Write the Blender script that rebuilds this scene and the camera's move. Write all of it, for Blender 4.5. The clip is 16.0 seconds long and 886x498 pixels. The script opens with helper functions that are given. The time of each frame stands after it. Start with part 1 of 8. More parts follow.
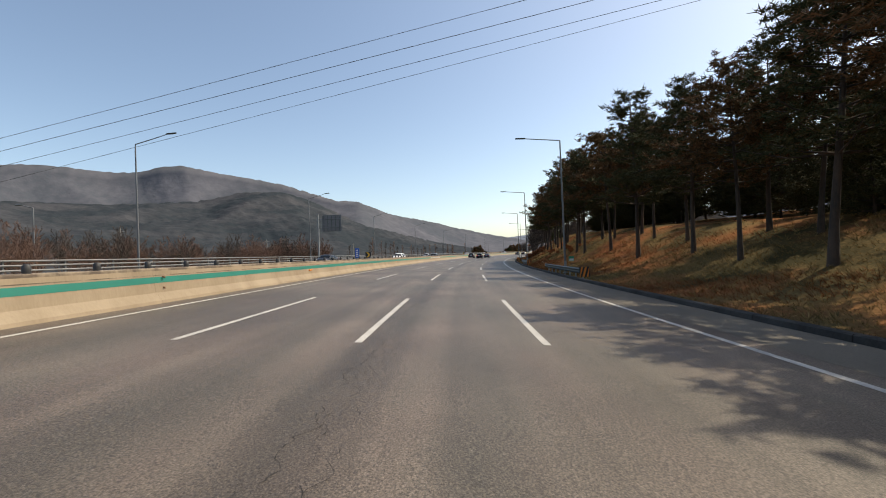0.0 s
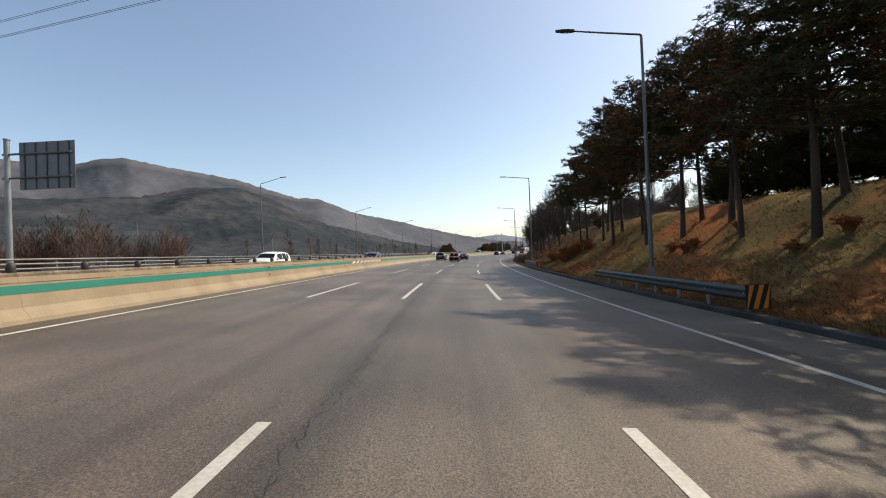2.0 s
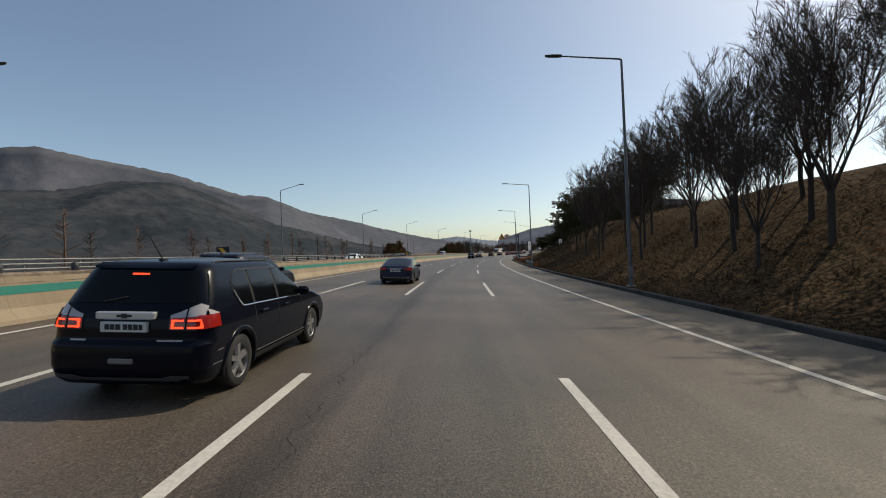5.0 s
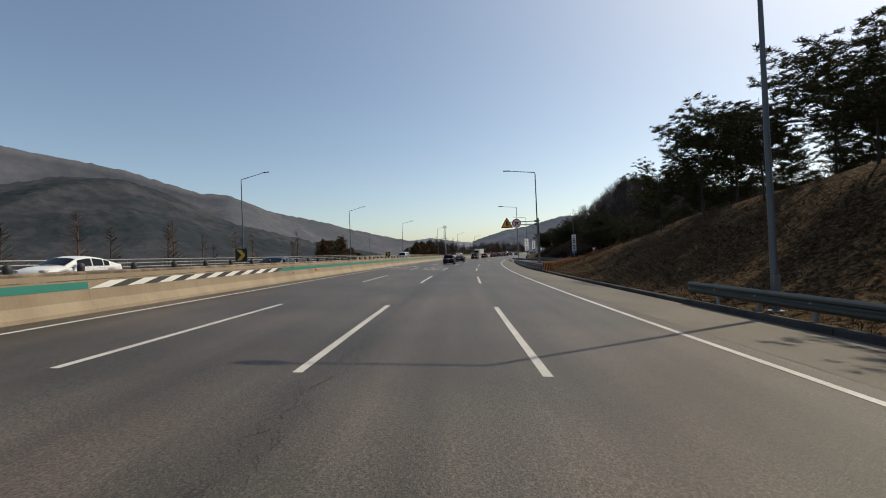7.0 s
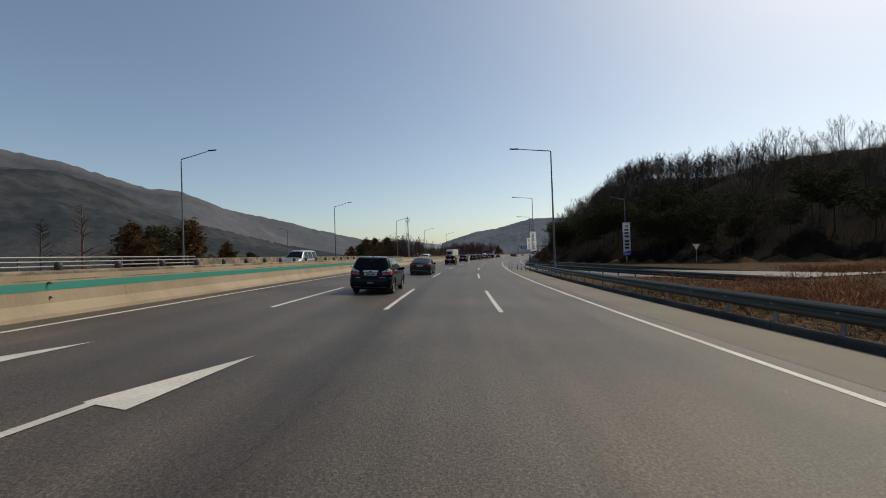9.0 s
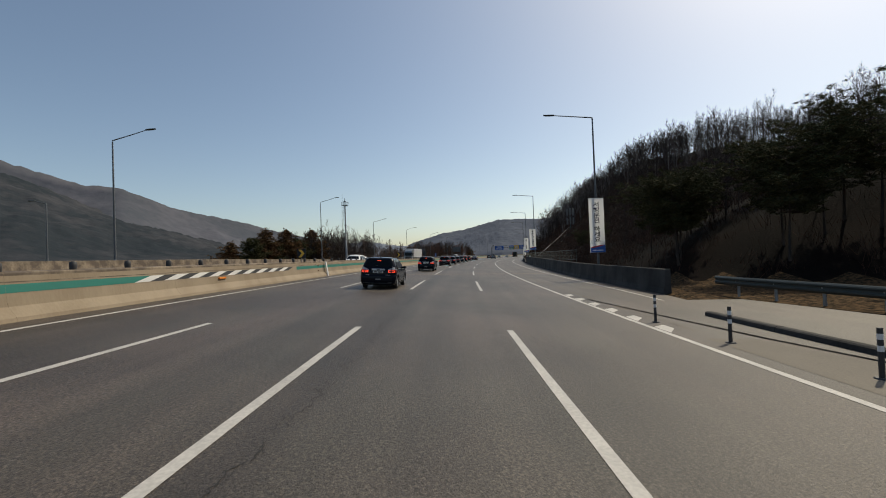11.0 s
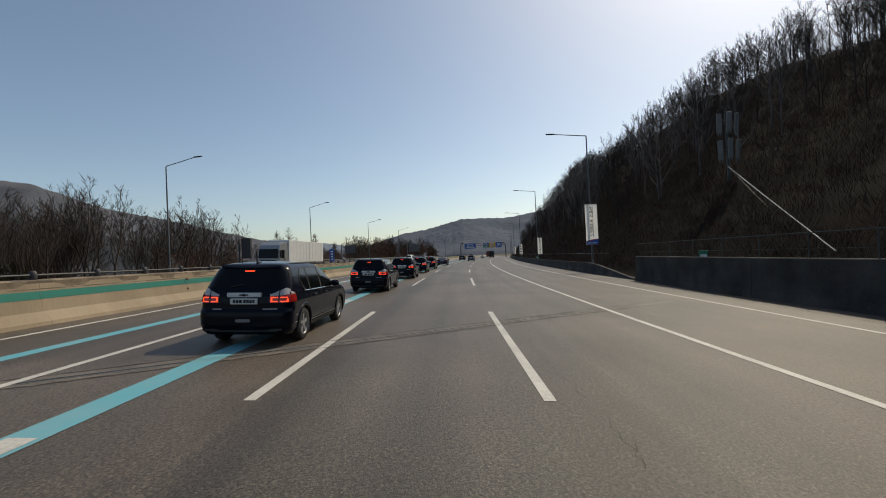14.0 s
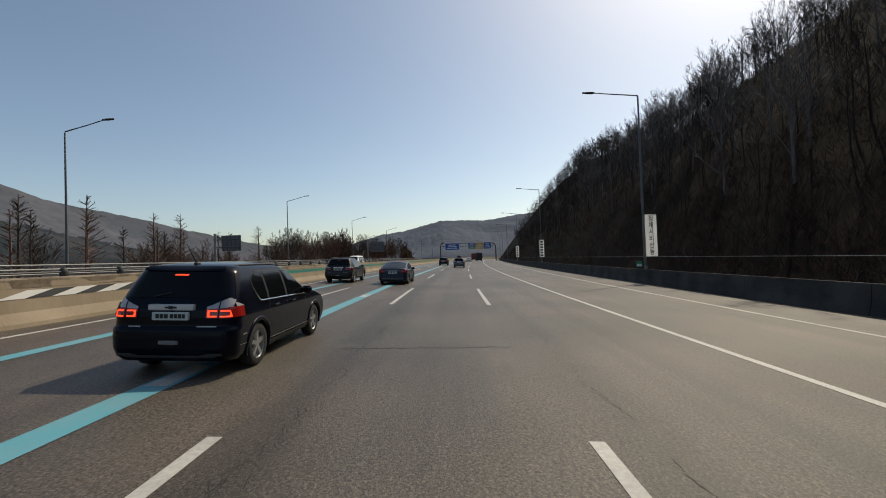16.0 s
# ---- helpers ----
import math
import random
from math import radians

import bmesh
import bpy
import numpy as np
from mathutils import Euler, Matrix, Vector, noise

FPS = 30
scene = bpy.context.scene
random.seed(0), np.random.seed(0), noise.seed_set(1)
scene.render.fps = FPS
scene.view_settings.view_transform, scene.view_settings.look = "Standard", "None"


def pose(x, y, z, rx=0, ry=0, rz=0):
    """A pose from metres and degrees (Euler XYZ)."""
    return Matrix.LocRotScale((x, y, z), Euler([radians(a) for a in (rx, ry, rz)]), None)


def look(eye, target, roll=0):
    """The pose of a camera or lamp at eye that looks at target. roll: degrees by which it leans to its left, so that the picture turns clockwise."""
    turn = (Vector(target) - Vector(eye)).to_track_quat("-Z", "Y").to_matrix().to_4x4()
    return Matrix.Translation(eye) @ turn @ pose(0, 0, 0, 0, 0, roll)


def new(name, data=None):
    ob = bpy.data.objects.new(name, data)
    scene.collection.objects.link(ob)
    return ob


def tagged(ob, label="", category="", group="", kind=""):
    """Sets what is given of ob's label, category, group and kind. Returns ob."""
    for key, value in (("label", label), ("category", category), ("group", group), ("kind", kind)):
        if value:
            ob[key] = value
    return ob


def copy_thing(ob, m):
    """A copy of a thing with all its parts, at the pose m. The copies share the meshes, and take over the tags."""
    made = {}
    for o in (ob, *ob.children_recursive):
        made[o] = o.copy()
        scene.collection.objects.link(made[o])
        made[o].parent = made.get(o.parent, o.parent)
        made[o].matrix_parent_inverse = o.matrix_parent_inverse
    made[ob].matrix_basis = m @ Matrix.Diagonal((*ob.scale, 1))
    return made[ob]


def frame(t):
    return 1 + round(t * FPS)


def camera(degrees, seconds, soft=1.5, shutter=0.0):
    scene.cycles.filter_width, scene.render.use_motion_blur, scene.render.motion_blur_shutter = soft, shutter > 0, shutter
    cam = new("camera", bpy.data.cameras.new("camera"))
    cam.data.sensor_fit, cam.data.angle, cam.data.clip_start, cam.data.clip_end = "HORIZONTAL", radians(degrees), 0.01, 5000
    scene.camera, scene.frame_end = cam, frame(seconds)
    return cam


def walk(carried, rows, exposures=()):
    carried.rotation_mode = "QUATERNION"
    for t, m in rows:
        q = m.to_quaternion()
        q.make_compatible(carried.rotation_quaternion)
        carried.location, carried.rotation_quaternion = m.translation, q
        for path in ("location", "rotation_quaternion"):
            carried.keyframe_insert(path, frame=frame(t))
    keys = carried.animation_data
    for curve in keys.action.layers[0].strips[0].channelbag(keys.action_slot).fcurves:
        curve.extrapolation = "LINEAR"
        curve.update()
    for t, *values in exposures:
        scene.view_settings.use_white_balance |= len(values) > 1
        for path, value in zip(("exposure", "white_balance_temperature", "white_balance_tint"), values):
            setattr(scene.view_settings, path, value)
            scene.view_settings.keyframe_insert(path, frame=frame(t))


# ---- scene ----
cam = camera(91.48, 16.0, soft=1.0, shutter=0.015)

# The carriageway as a plan curve: s metres along it, d metres to the right of the drive line, curvature in 1/km every 50 m from s = -50.
BEND = [1.32, 1.33, 1.337, 1.329, 1.125, 1.258, 1.479, 1.239, 1.026, 1.006, 0.673, 0.401, 0.266, 0.226, 0.248, 0.305, 0.38, 0.459]
_S = np.arange(-50.0, 802.0, 2.0)
_K = np.interp(_S, np.arange(-50, 801, 50), BEND) / 1000
_A = np.concatenate([[0], np.cumsum(_K[1:] + _K[:-1])])
_A -= _A[25]
_AM = (_A[1:] + _A[:-1]) / 2
_X = np.concatenate([[0], np.cumsum(np.sin(_AM) * 2)])
_Y = np.concatenate([[0], np.cumsum(np.cos(_AM) * 2)])
_X -= _X[25]
_Y -= _Y[25]


def bearing(s):
    return float(np.interp(s, _S, _A))


def on(s, d, z=0.0):
    """World place of the road co-ordinates s, d and height z."""
    a = bearing(s)
    over = s - min(max(s, _S[0]), _S[-1])
    x = float(np.interp(s, _S, _X)) + over * math.sin(a)
    y = float(np.interp(s, _S, _Y)) + over * math.cos(a)
    return Vector((x + d * math.cos(a), y - d * math.sin(a), z))


def fall(s):
    """Crossfall of the road: it leans to the inside of the bend."""
    return float(np.interp(s, [235, 299, 335, 365, 400], [0.050, 0.058, 0.057, 0.047, 0.042]))


def road_z(s, d):
    return -fall(s) * d


def stood(s, d, z=None, turn=0.0, lift=0.0):
    """Pose on the road: x right, y along it."""
    p = on(s, d, road_z(s, d) + lift if z is None else z)
    return pose(p.x, p.y, p.z, 0, 0, -math.degrees(bearing(s)) + turn)


# seconds, s, d, yaw from the road's bearing, pitch, roll
RIDE = [
    (0.0, -0.04, 0.14, 1.07, 0.83, 2.34),
    (0.5, 12.98, 0.2, 1.08, 0.87, 2.44),
    (1.0, 26.04, 0.11, 1.14, 0.76, 2.38),
    (1.5, 39.17, 0.08, 0.44, 0.71, 2.28),
    (2.0, 52.16, 0.15, 0.62, 0.67, 2.29),
    (2.5, 65.13, 0.26, 0.65, 0.67, 2.28),
    (3.0, 78.36, 0.31, 0.75, 0.73, 2.3),
    (3.5, 91.7, 0.33, 0.99, 0.66, 2.42),
    (4.0, 104.7, 0.36, 1.18, 0.78, 2.34),
    (4.5, 117.55, 0.37, 1.15, 0.77, 2.28),
    (5.0, 130.38, 0.38, 1.12, 0.75, 2.21),
    (5.5, 143.2, 0.39, 1.1, 0.74, 2.15),
    (6.0, 156.04, 0.4, 1.07, 0.73, 2.09),
    (6.5, 168.9, 0.41, 1.05, 0.72, 2.03),
    (7.0, 182.0, 0.56, 1.09, 0.86, 2.31),
    (7.5, 195.3, 0.47, 0.36, 0.68, 1.98),
    (8.0, 208.62, 0.39, 0.85, 0.77, 2.06),
    (8.5, 221.71, 0.35, 0.91, 1.0, 1.99),
    (9.0, 234.77, 0.45, 0.93, 0.97, 1.96),
    (9.5, 247.64, 0.46, 0.86, 0.99, 2.01),
    (10.0, 260.48, 0.48, 0.79, 1.02, 2.06),
    (10.5, 273.31, 0.5, 0.72, 1.04, 2.11),
    (11.0, 286.13, 0.51, 0.65, 1.07, 2.16),
    (11.5, 298.94, 0.53, 0.58, 1.1, 2.21),
    (12.0, 311.66, 0.53, -0.37, 0.98, 2.28),
    (12.5, 324.48, 0.47, 0.22, 0.82, 2.39),
    (13.0, 336.92, 0.54, -0.42, 0.68, 2.40),
    (13.5, 349.87, 0.65, -0.73, 0.77, 2.75),
    (14.0, 363.03, 0.73, 0.69, 1.0, 2.82),
    (14.5, 375.54, 0.71, 0.9, 1.14, 2.55),
    (15.0, 387.82, 0.74, 0.32, 0.85, 3.05),
    (15.5, 399.9, 0.65, 0.02, 1.06, 2.62),
    (16.0, 412.35, 0.53, 0.71, 1.22, 2.08),
]
rows = []
for t, s, d, yaw, pitch, roll in RIDE:
    e = on(s, d, 1.694)
    rows.append((t, pose(e.x, e.y, e.z, 90 + pitch, roll, yaw - math.degrees(bearing(s)))))
walk(cam, rows, [(0.0, 0.45, 7450, 7), (3.0, 0.42, 7450, 7), (3.5, 0.22, 7400, 6), (4.0, -0.12, 7300, 5), (7.0, -0.14, 7300, 5), (9.0, -0.32, 7300, 5), (16.0, -0.26, 7300, 5)])

# ---- sky and sun ----
SUN_AZ, SUN_EL = radians(69.5), radians(47.5)      # clockwise from +y; height
world = bpy.data.worlds.new("sky")
scene.world = world
world.use_nodes = True
wn = world.node_tree.nodes
sky = wn.new("ShaderNodeTexSky")
sky.sky_type = "NISHITA"
sky.sun_disc = False
sky.sun_elevation = SUN_EL
sky.sun_rotation = SUN_AZ
sky.altitude = 60
sky.air_density = 0.85
sky.dust_density = 1.45
sky.ozone_density = 1.5
wn["Background"].inputs["Strength"].default_value = 0.158
world.node_tree.links.new(sky.outputs[0], wn["Background"].inputs["Color"])
sun = new("sun", bpy.data.lights.new("sun", "SUN"))
sun.data.energy = 3.4
sun.data.angle = radians(0.53)
sun.data.color = (1.0, 0.93, 0.82)
sd = Vector((math.sin(SUN_AZ) * math.cos(SUN_EL), math.cos(SUN_AZ) * math.cos(SUN_EL), math.sin(SUN_EL)))
sun.matrix_world = look(sd * 300, (0, 0, 0))


# ---- materials ----
def mat(name, col, rough=0.7, metal=0.0, vary=0.0, fine=0.0, scale=0.4, grain=30.0, bump=0.0, col2=None, coords="POS", stretch=None, coat=0.0, rand=0.0, depth=0.02, spec=None):
    """Base colour mottled at two scales (vary: broad, fine: grain), with fine relief."""
    m = bpy.data.materials.new(name)
    m.use_nodes = True
    nt = m.node_tree
    b = nt.nodes["Principled BSDF"]
    b.inputs["Roughness"].default_value, b.inputs["Metallic"].default_value = rough, metal
    b.inputs["Coat Weight"].default_value = coat
    if spec is not None:
        b.inputs["Specular IOR Level"].default_value = spec
    c1 = (*col, 1)
    c2 = (*(col2 or [v * 0.6 for v in col]), 1)
    if coords == "POS":
        src = nt.nodes.new("ShaderNodeNewGeometry").outputs["Position"]
    elif coords == "UV":
        src = nt.nodes.new("ShaderNodeTexCoord").outputs["UV"]
    else:
        src = nt.nodes.new("ShaderNodeTexCoord").outputs["Object"]
    if stretch:
        mp = nt.nodes.new("ShaderNodeMapping")
        mp.inputs["Scale"].default_value = stretch
        nt.links.new(src, mp.inputs[0])
        src = mp.outputs[0]
    last = None

    def noise_node(sc, det=4):
        n = nt.nodes.new("ShaderNodeTexNoise")
        n.inputs["Scale"].default_value, n.inputs["Detail"].default_value = sc, det
        nt.links.new(src, n.inputs["Vector"])
        return n
    mix = nt.nodes.new("ShaderNodeMix")
    mix.data_type = "RGBA"
    mix.inputs[6].default_value, mix.inputs[7].default_value = c1, c2
    fac = None
    if vary > 0:
        n = noise_node(scale)
        r = nt.nodes.new("ShaderNodeMapRange")
        r.inputs[1].default_value, r.inputs[2].default_value, r.inputs[4].default_value = 0.36, 0.66, vary
        nt.links.new(n.outputs[0], r.inputs[0])
        fac = r.outputs[0]
    if fine > 0:
        n2 = noise_node(grain, 3)
        r2 = nt.nodes.new("ShaderNodeMapRange")
        r2.inputs[1].default_value, r2.inputs[2].default_value, r2.inputs[4].default_value = 0.3, 0.7, fine
        nt.links.new(n2.outputs[0], r2.inputs[0])
        if fac:
            a = nt.nodes.new("ShaderNodeMath")
            nt.links.new(fac, a.inputs[0])
            nt.links.new(r2.outputs[0], a.inputs[1])
            fac = a.outputs[0]
        else:
            fac = r2.outputs[0]
    if rand > 0:
        oi = nt.nodes.new("ShaderNodeObjectInfo")
        q = nt.nodes.new("ShaderNodeMath")
        q.operation = "MULTIPLY"
        q.inputs[1].default_value = rand
        nt.links.new(oi.outputs["Random"], q.inputs[0])
        if fac:
            a = nt.nodes.new("ShaderNodeMath")
            nt.links.new(fac, a.inputs[0])
            nt.links.new(q.outputs[0], a.inputs[1])
            fac = a.outputs[0]
        else:
            fac = q.outputs[0]
    if fac:
        nt.links.new(fac, mix.inputs[0])
    else:
        mix.inputs[0].default_value = 0.0
    nt.links.new(mix.outputs[2], b.inputs["Base Color"])
    if bump > 0:
        n3 = noise_node(grain * 1.3, 4)
        bp = nt.nodes.new("ShaderNodeBump")
        bp.inputs["Strength"].default_value, bp.inputs["Distance"].default_value = bump, depth
        nt.links.new(n3.outputs[0], bp.inputs["Height"])
        nt.links.new(bp.outputs[0], b.inputs["Normal"])
    return m


def asphalt_mat(name):
    """Worn asphalt: broad patches, wheel tracks and streaks along the lanes, stone grain. UV holds (s, d) in metres."""
    m = mat(name, (0.212, 0.178, 0.145), 0.56, vary=0.4, fine=1.0, scale=0.22, grain=48, bump=0.8, col2=(0.062, 0.052, 0.043), depth=0.009, spec=0.42)
    nt = m.node_tree
    b = nt.nodes["Principled BSDF"]
    uv = nt.nodes.new("ShaderNodeTexCoord").outputs["UV"]
    sep = nt.nodes.new("ShaderNodeSeparateXYZ")
    nt.links.new(uv, sep.inputs[0])
    # two wheel tracks to a lane 3.6 m wide
    wob = nt.nodes.new("ShaderNodeTexNoise")
    wob.inputs["Scale"].default_value = 0.06
    nt.links.new(uv, wob.inputs["Vector"])
    w = nt.nodes.new("ShaderNodeMath")
    w.operation = "MULTIPLY_ADD"
    w.inputs[1].default_value, w.inputs[2].default_value = 2 * math.pi / 1.8, 1.1
    nt.links.new(sep.outputs[1], w.inputs[0])
    wa = nt.nodes.new("ShaderNodeMath")
    nt.links.new(w.outputs[0], wa.inputs[0])
    nt.links.new(wob.outputs[0], wa.inputs[1])
    co = nt.nodes.new("ShaderNodeMath")
    co.operation = "COSINE"
    nt.links.new(wa.outputs[0], co.inputs[0])
    st = nt.nodes.new("ShaderNodeMapping")
    st.inputs["Scale"].default_value = (0.035, 1.6, 1)
    nt.links.new(uv, st.inputs[0])
    sn = nt.nodes.new("ShaderNodeTexNoise")
    sn.inputs["Scale"].default_value, sn.inputs["Detail"].default_value = 1.0, 6
    nt.links.new(st.outputs[0], sn.inputs["Vector"])
    k = nt.nodes.new("ShaderNodeMath")
    k.operation = "MULTIPLY_ADD"
    k.inputs[1].default_value = 0.055
    nt.links.new(co.outputs[0], k.inputs[0])
    nt.links.new(sn.outputs[0], k.inputs[2])
    r = nt.nodes.new("ShaderNodeMapRange")
    r.inputs[1].default_value, r.inputs[2].default_value, r.inputs[3].default_value, r.inputs[4].default_value = 0.3, 0.72, 0.80, 1.22
    nt.links.new(k.outputs[0], r.inputs[0])
    mul = nt.nodes.new("ShaderNodeMix")
    mul.data_type, mul.blend_type = "RGBA", "MULTIPLY"
    mul.inputs[0].default_value = 1.0
    old = b.inputs["Base Color"].links[0].from_socket
    nt.links.new(old, mul.inputs[6])
    cc = nt.nodes.new("ShaderNodeCombineColor")
    # coarse chippings and the dark pits between them
    gv = nt.nodes.new("ShaderNodeTexNoise")
    gv.inputs["Scale"].default_value, gv.inputs["Detail"].default_value = 27.0, 3
    nt.links.new(uv, gv.inputs["Vector"])
    gr = nt.nodes.new("ShaderNodeMapRange")
    gr.inputs[1].default_value, gr.inputs[2].default_value, gr.inputs[3].default_value, gr.inputs[4].default_value = 0.34, 0.66, -0.40, 0.44
    nt.links.new(gv.outputs[0], gr.inputs[0])
    # the younger surface course at the start is smoother
    gs = nt.nodes.new("ShaderNodeMapRange")
    gs.inputs[1].default_value, gs.inputs[2].default_value, gs.inputs[3].default_value, gs.inputs[4].default_value = 100.0, 250.0, 0.3, 1.0
    nt.links.new(sep.outputs[0], gs.inputs[0])
    ga = nt.nodes.new("ShaderNodeMath")
    ga.operation = "MULTIPLY_ADD"
    ga.inputs[2].default_value = 1.0
    nt.links.new(gr.outputs[0], ga.inputs[0])
    nt.links.new(gs.outputs[0], ga.inputs[1])
    gm = nt.nodes.new("ShaderNodeMath")
    gm.operation = "MULTIPLY"
    nt.links.new(r.outputs[0], gm.inputs[0])
    nt.links.new(ga.outputs[0], gm.inputs[1])
    for i in range(3):
        nt.links.new(gm.outputs[0], cc.inputs[i])
    nt.links.new(cc.outputs[0], mul.inputs[7])
    # surface tone along s: darkest about s = 265, then paler again
    sc_ = nt.nodes.new("ShaderNodeMath")
    sc_.operation = "MULTIPLY"
    sc_.inputs[1].default_value = 1 / 500
    nt.links.new(sep.outputs[0], sc_.inputs[0])
    ag = nt.nodes.new("ShaderNodeValToRGB")
    ag.color_ramp.elements[0].position, ag.color_ramp.elements[1].position = 0.15, 0.24
    for i_, v_ in ((0, 0.78), (1, 0.62)):
        ag.color_ramp.elements[i_].color = (v_, v_, v_, 1)
    for p_, v_ in ((0.40, 0.49), (0.53, 0.44), (0.65, 0.54), (0.70, 0.60)):
        e_ = ag.color_ramp.elements.new(p_)
        e_.color = (v_, v_, v_, 1)
    nt.links.new(sc_.outputs[0], ag.inputs[0])
    mul2 = nt.nodes.new("ShaderNodeMix")
    mul2.data_type, mul2.blend_type = "RGBA", "MULTIPLY"
    mul2.inputs[0].default_value = 1.0
    nt.links.new(mul.outputs[2], mul2.inputs[6])
    c2 = nt.nodes.new("ShaderNodeCombineColor")
    for i in range(3):
        nt.links.new(ag.outputs[0], c2.inputs[i])
    nt.links.new(c2.outputs[0], mul2.inputs[7])
    # reddish and greenish-grey patches, drawn out along the lanes
    tp = nt.nodes.new("ShaderNodeMapping")
    tp.inputs["Scale"].default_value = (0.16, 0.55, 1)
    nt.links.new(uv, tp.inputs[0])
    tn = nt.nodes.new("ShaderNodeTexNoise")
    tn.inputs["Scale"].default_value, tn.inputs["Detail"].default_value = 1.0, 5
    nt.links.new(tp.outputs[0], tn.inputs["Vector"])
    tr_ = nt.nodes.new("ShaderNodeValToRGB")
    tr_.color_ramp.elements[0].position, tr_.color_ramp.elements[1].position = 0.34, 0.66
    tr_.color_ramp.elements[0].color, tr_.color_ramp.elements[1].color = (0.90, 0.93, 0.90, 1), (1.12, 1.04, 1.03, 1)
    nt.links.new(tn.outputs[0], tr_.inputs[0])
    mul3 = nt.nodes.new("ShaderNodeMix")
    mul3.data_type, mul3.blend_type = "RGBA", "MULTIPLY"
    mul3.inputs[0].default_value = 1.0
    nt.links.new(mul2.outputs[2], mul3.inputs[6])
    nt.links.new(tr_.outputs[0], mul3.inputs[7])
    # pale stone chips
    ch = nt.nodes.new("ShaderNodeTexNoise")
    ch.inputs["Scale"].default_value, ch.inputs["Detail"].default_value = 60, 2
    nt.links.new(uv, ch.inputs["Vector"])
    cr_ = nt.nodes.new("ShaderNodeValToRGB")
    cr_.color_ramp.elements[0].position, cr_.color_ramp.elements[1].position = 0.30, 0.72
    cr_.color_ramp.elements[0].color, cr_.color_ramp.elements[1].color = (0.50, 0.50, 0.50, 1), (1.0, 1.0, 0.98, 1)
    e_ = cr_.color_ramp.elements.new(0.56)
    e_.color = (0.86, 0.86, 0.86, 1)
    nt.links.new(ch.outputs[0], cr_.inputs[0])
    mul4 = nt.nodes.new("ShaderNodeMix")
    mul4.data_type, mul4.blend_type = "RGBA", "MULTIPLY"
    mul4.inputs[0].default_value = 1.0
    nt.links.new(mul3.outputs[2], mul4.inputs[6])
    nt.links.new(cr_.outputs[0], mul4.inputs[7])
    # tar-darkened strip along the cracked seam
    sd_ = nt.nodes.new("ShaderNodeMath")
    sd_.operation = "ADD"
    sd_.inputs[1].default_value = 1.32
    nt.links.new(sep.outputs[1], sd_.inputs[0])
    ab = nt.nodes.new("ShaderNodeMath")
    ab.operation = "ABSOLUTE"
    nt.links.new(sd_.outputs[0], ab.inputs[0])
    pn = nt.nodes.new("ShaderNodeTexNoise")
    pn.inputs["Scale"].default_value, pn.inputs["Detail"].default_value = 1.0, 6
    pm_ = nt.nodes.new("ShaderNodeMapping")
    pm_.inputs["Scale"].default_value = (0.5, 2.2, 1)
    nt.links.new(uv, pm_.inputs[0])
    nt.links.new(pm_.outputs[0], pn.inputs["Vector"])
    mx = nt.nodes.new("ShaderNodeMath")
    mx.operation = "MULTIPLY_ADD"
    mx.inputs[1].default_value = -1.3
    nt.links.new(pn.outputs[0], mx.inputs[0])
    nt.links.new(ab.outputs[0], mx.inputs[2])
    st_r = nt.nodes.new("ShaderNodeMapRange")
    st_r.inputs[1].default_value, st_r.inputs[2].default_value, st_r.inputs[3].default_value, st_r.inputs[4].default_value = -0.62, 0.05, 0.66, 1.0
    nt.links.new(mx.outputs[0], st_r.inputs[0])
    sc3 = nt.nodes.new("ShaderNodeCombineColor")
    for i in range(3):
        nt.links.new(st_r.outputs[0], sc3.inputs[i])
    mul5 = nt.nodes.new("ShaderNodeMix")
    mul5.data_type, mul5.blend_type = "RGBA", "MULTIPLY"
    mul5.inputs[0].default_value = 1.0
    nt.links.new(mul4.outputs[2], mul5.inputs[6])
    nt.links.new(sc3.outputs[0], mul5.inputs[7])
    gain = nt.nodes.new("ShaderNodeMix")
    gain.data_type, gain.blend_type = "RGBA", "MULTIPLY"
    gain.inputs[0].default_value = 1.0
    gain.inputs[7].default_value = (1.62, 1.57, 1.53, 1)
    nt.links.new(mul5.outputs[2], gain.inputs[6])
    nt.links.new(gain.outputs[2], b.inputs["Base Color"])
    return m


M = {}
M["asphalt"] = asphalt_mat("asphalt")
M["line"] = mat("line_paint", (0.60, 0.565, 0.51), 0.6, vary=0.45, fine=0.55, scale=1.2, grain=22, col2=(0.36, 0.34, 0.31), bump=0.3, depth=0.004)
M["cyan"] = mat("cyan_line_paint", (0.075, 0.35, 0.42), 0.6, vary=0.4, fine=0.35, scale=1.0, grain=22, col2=(0.20, 0.34, 0.37))
M["crack"] = mat("crack_filler", (0.030, 0.026, 0.023), 0.75, vary=0.4, scale=3)
M["barrier"] = mat("sand_painted_concrete", (0.33, 0.258, 0.175), 0.8, vary=0.8, fine=0.3, scale=0.8, grain=14, bump=0.3, col2=(0.245, 0.185, 0.12), stretch=(1, 1, 0.35))
M["barrier_top"] = mat("stained_barrier_concrete", (0.32, 0.25, 0.175), 0.85, vary=1.0, fine=0.45, scale=1.3, grain=9, bump=0.4, col2=(0.11, 0.082, 0.060))
M["green"] = mat("green_barrier_paint", (0.009, 0.185, 0.138), 0.55, vary=0.4, fine=0.2, scale=0.9, grain=15, col2=(0.016, 0.135, 0.11))
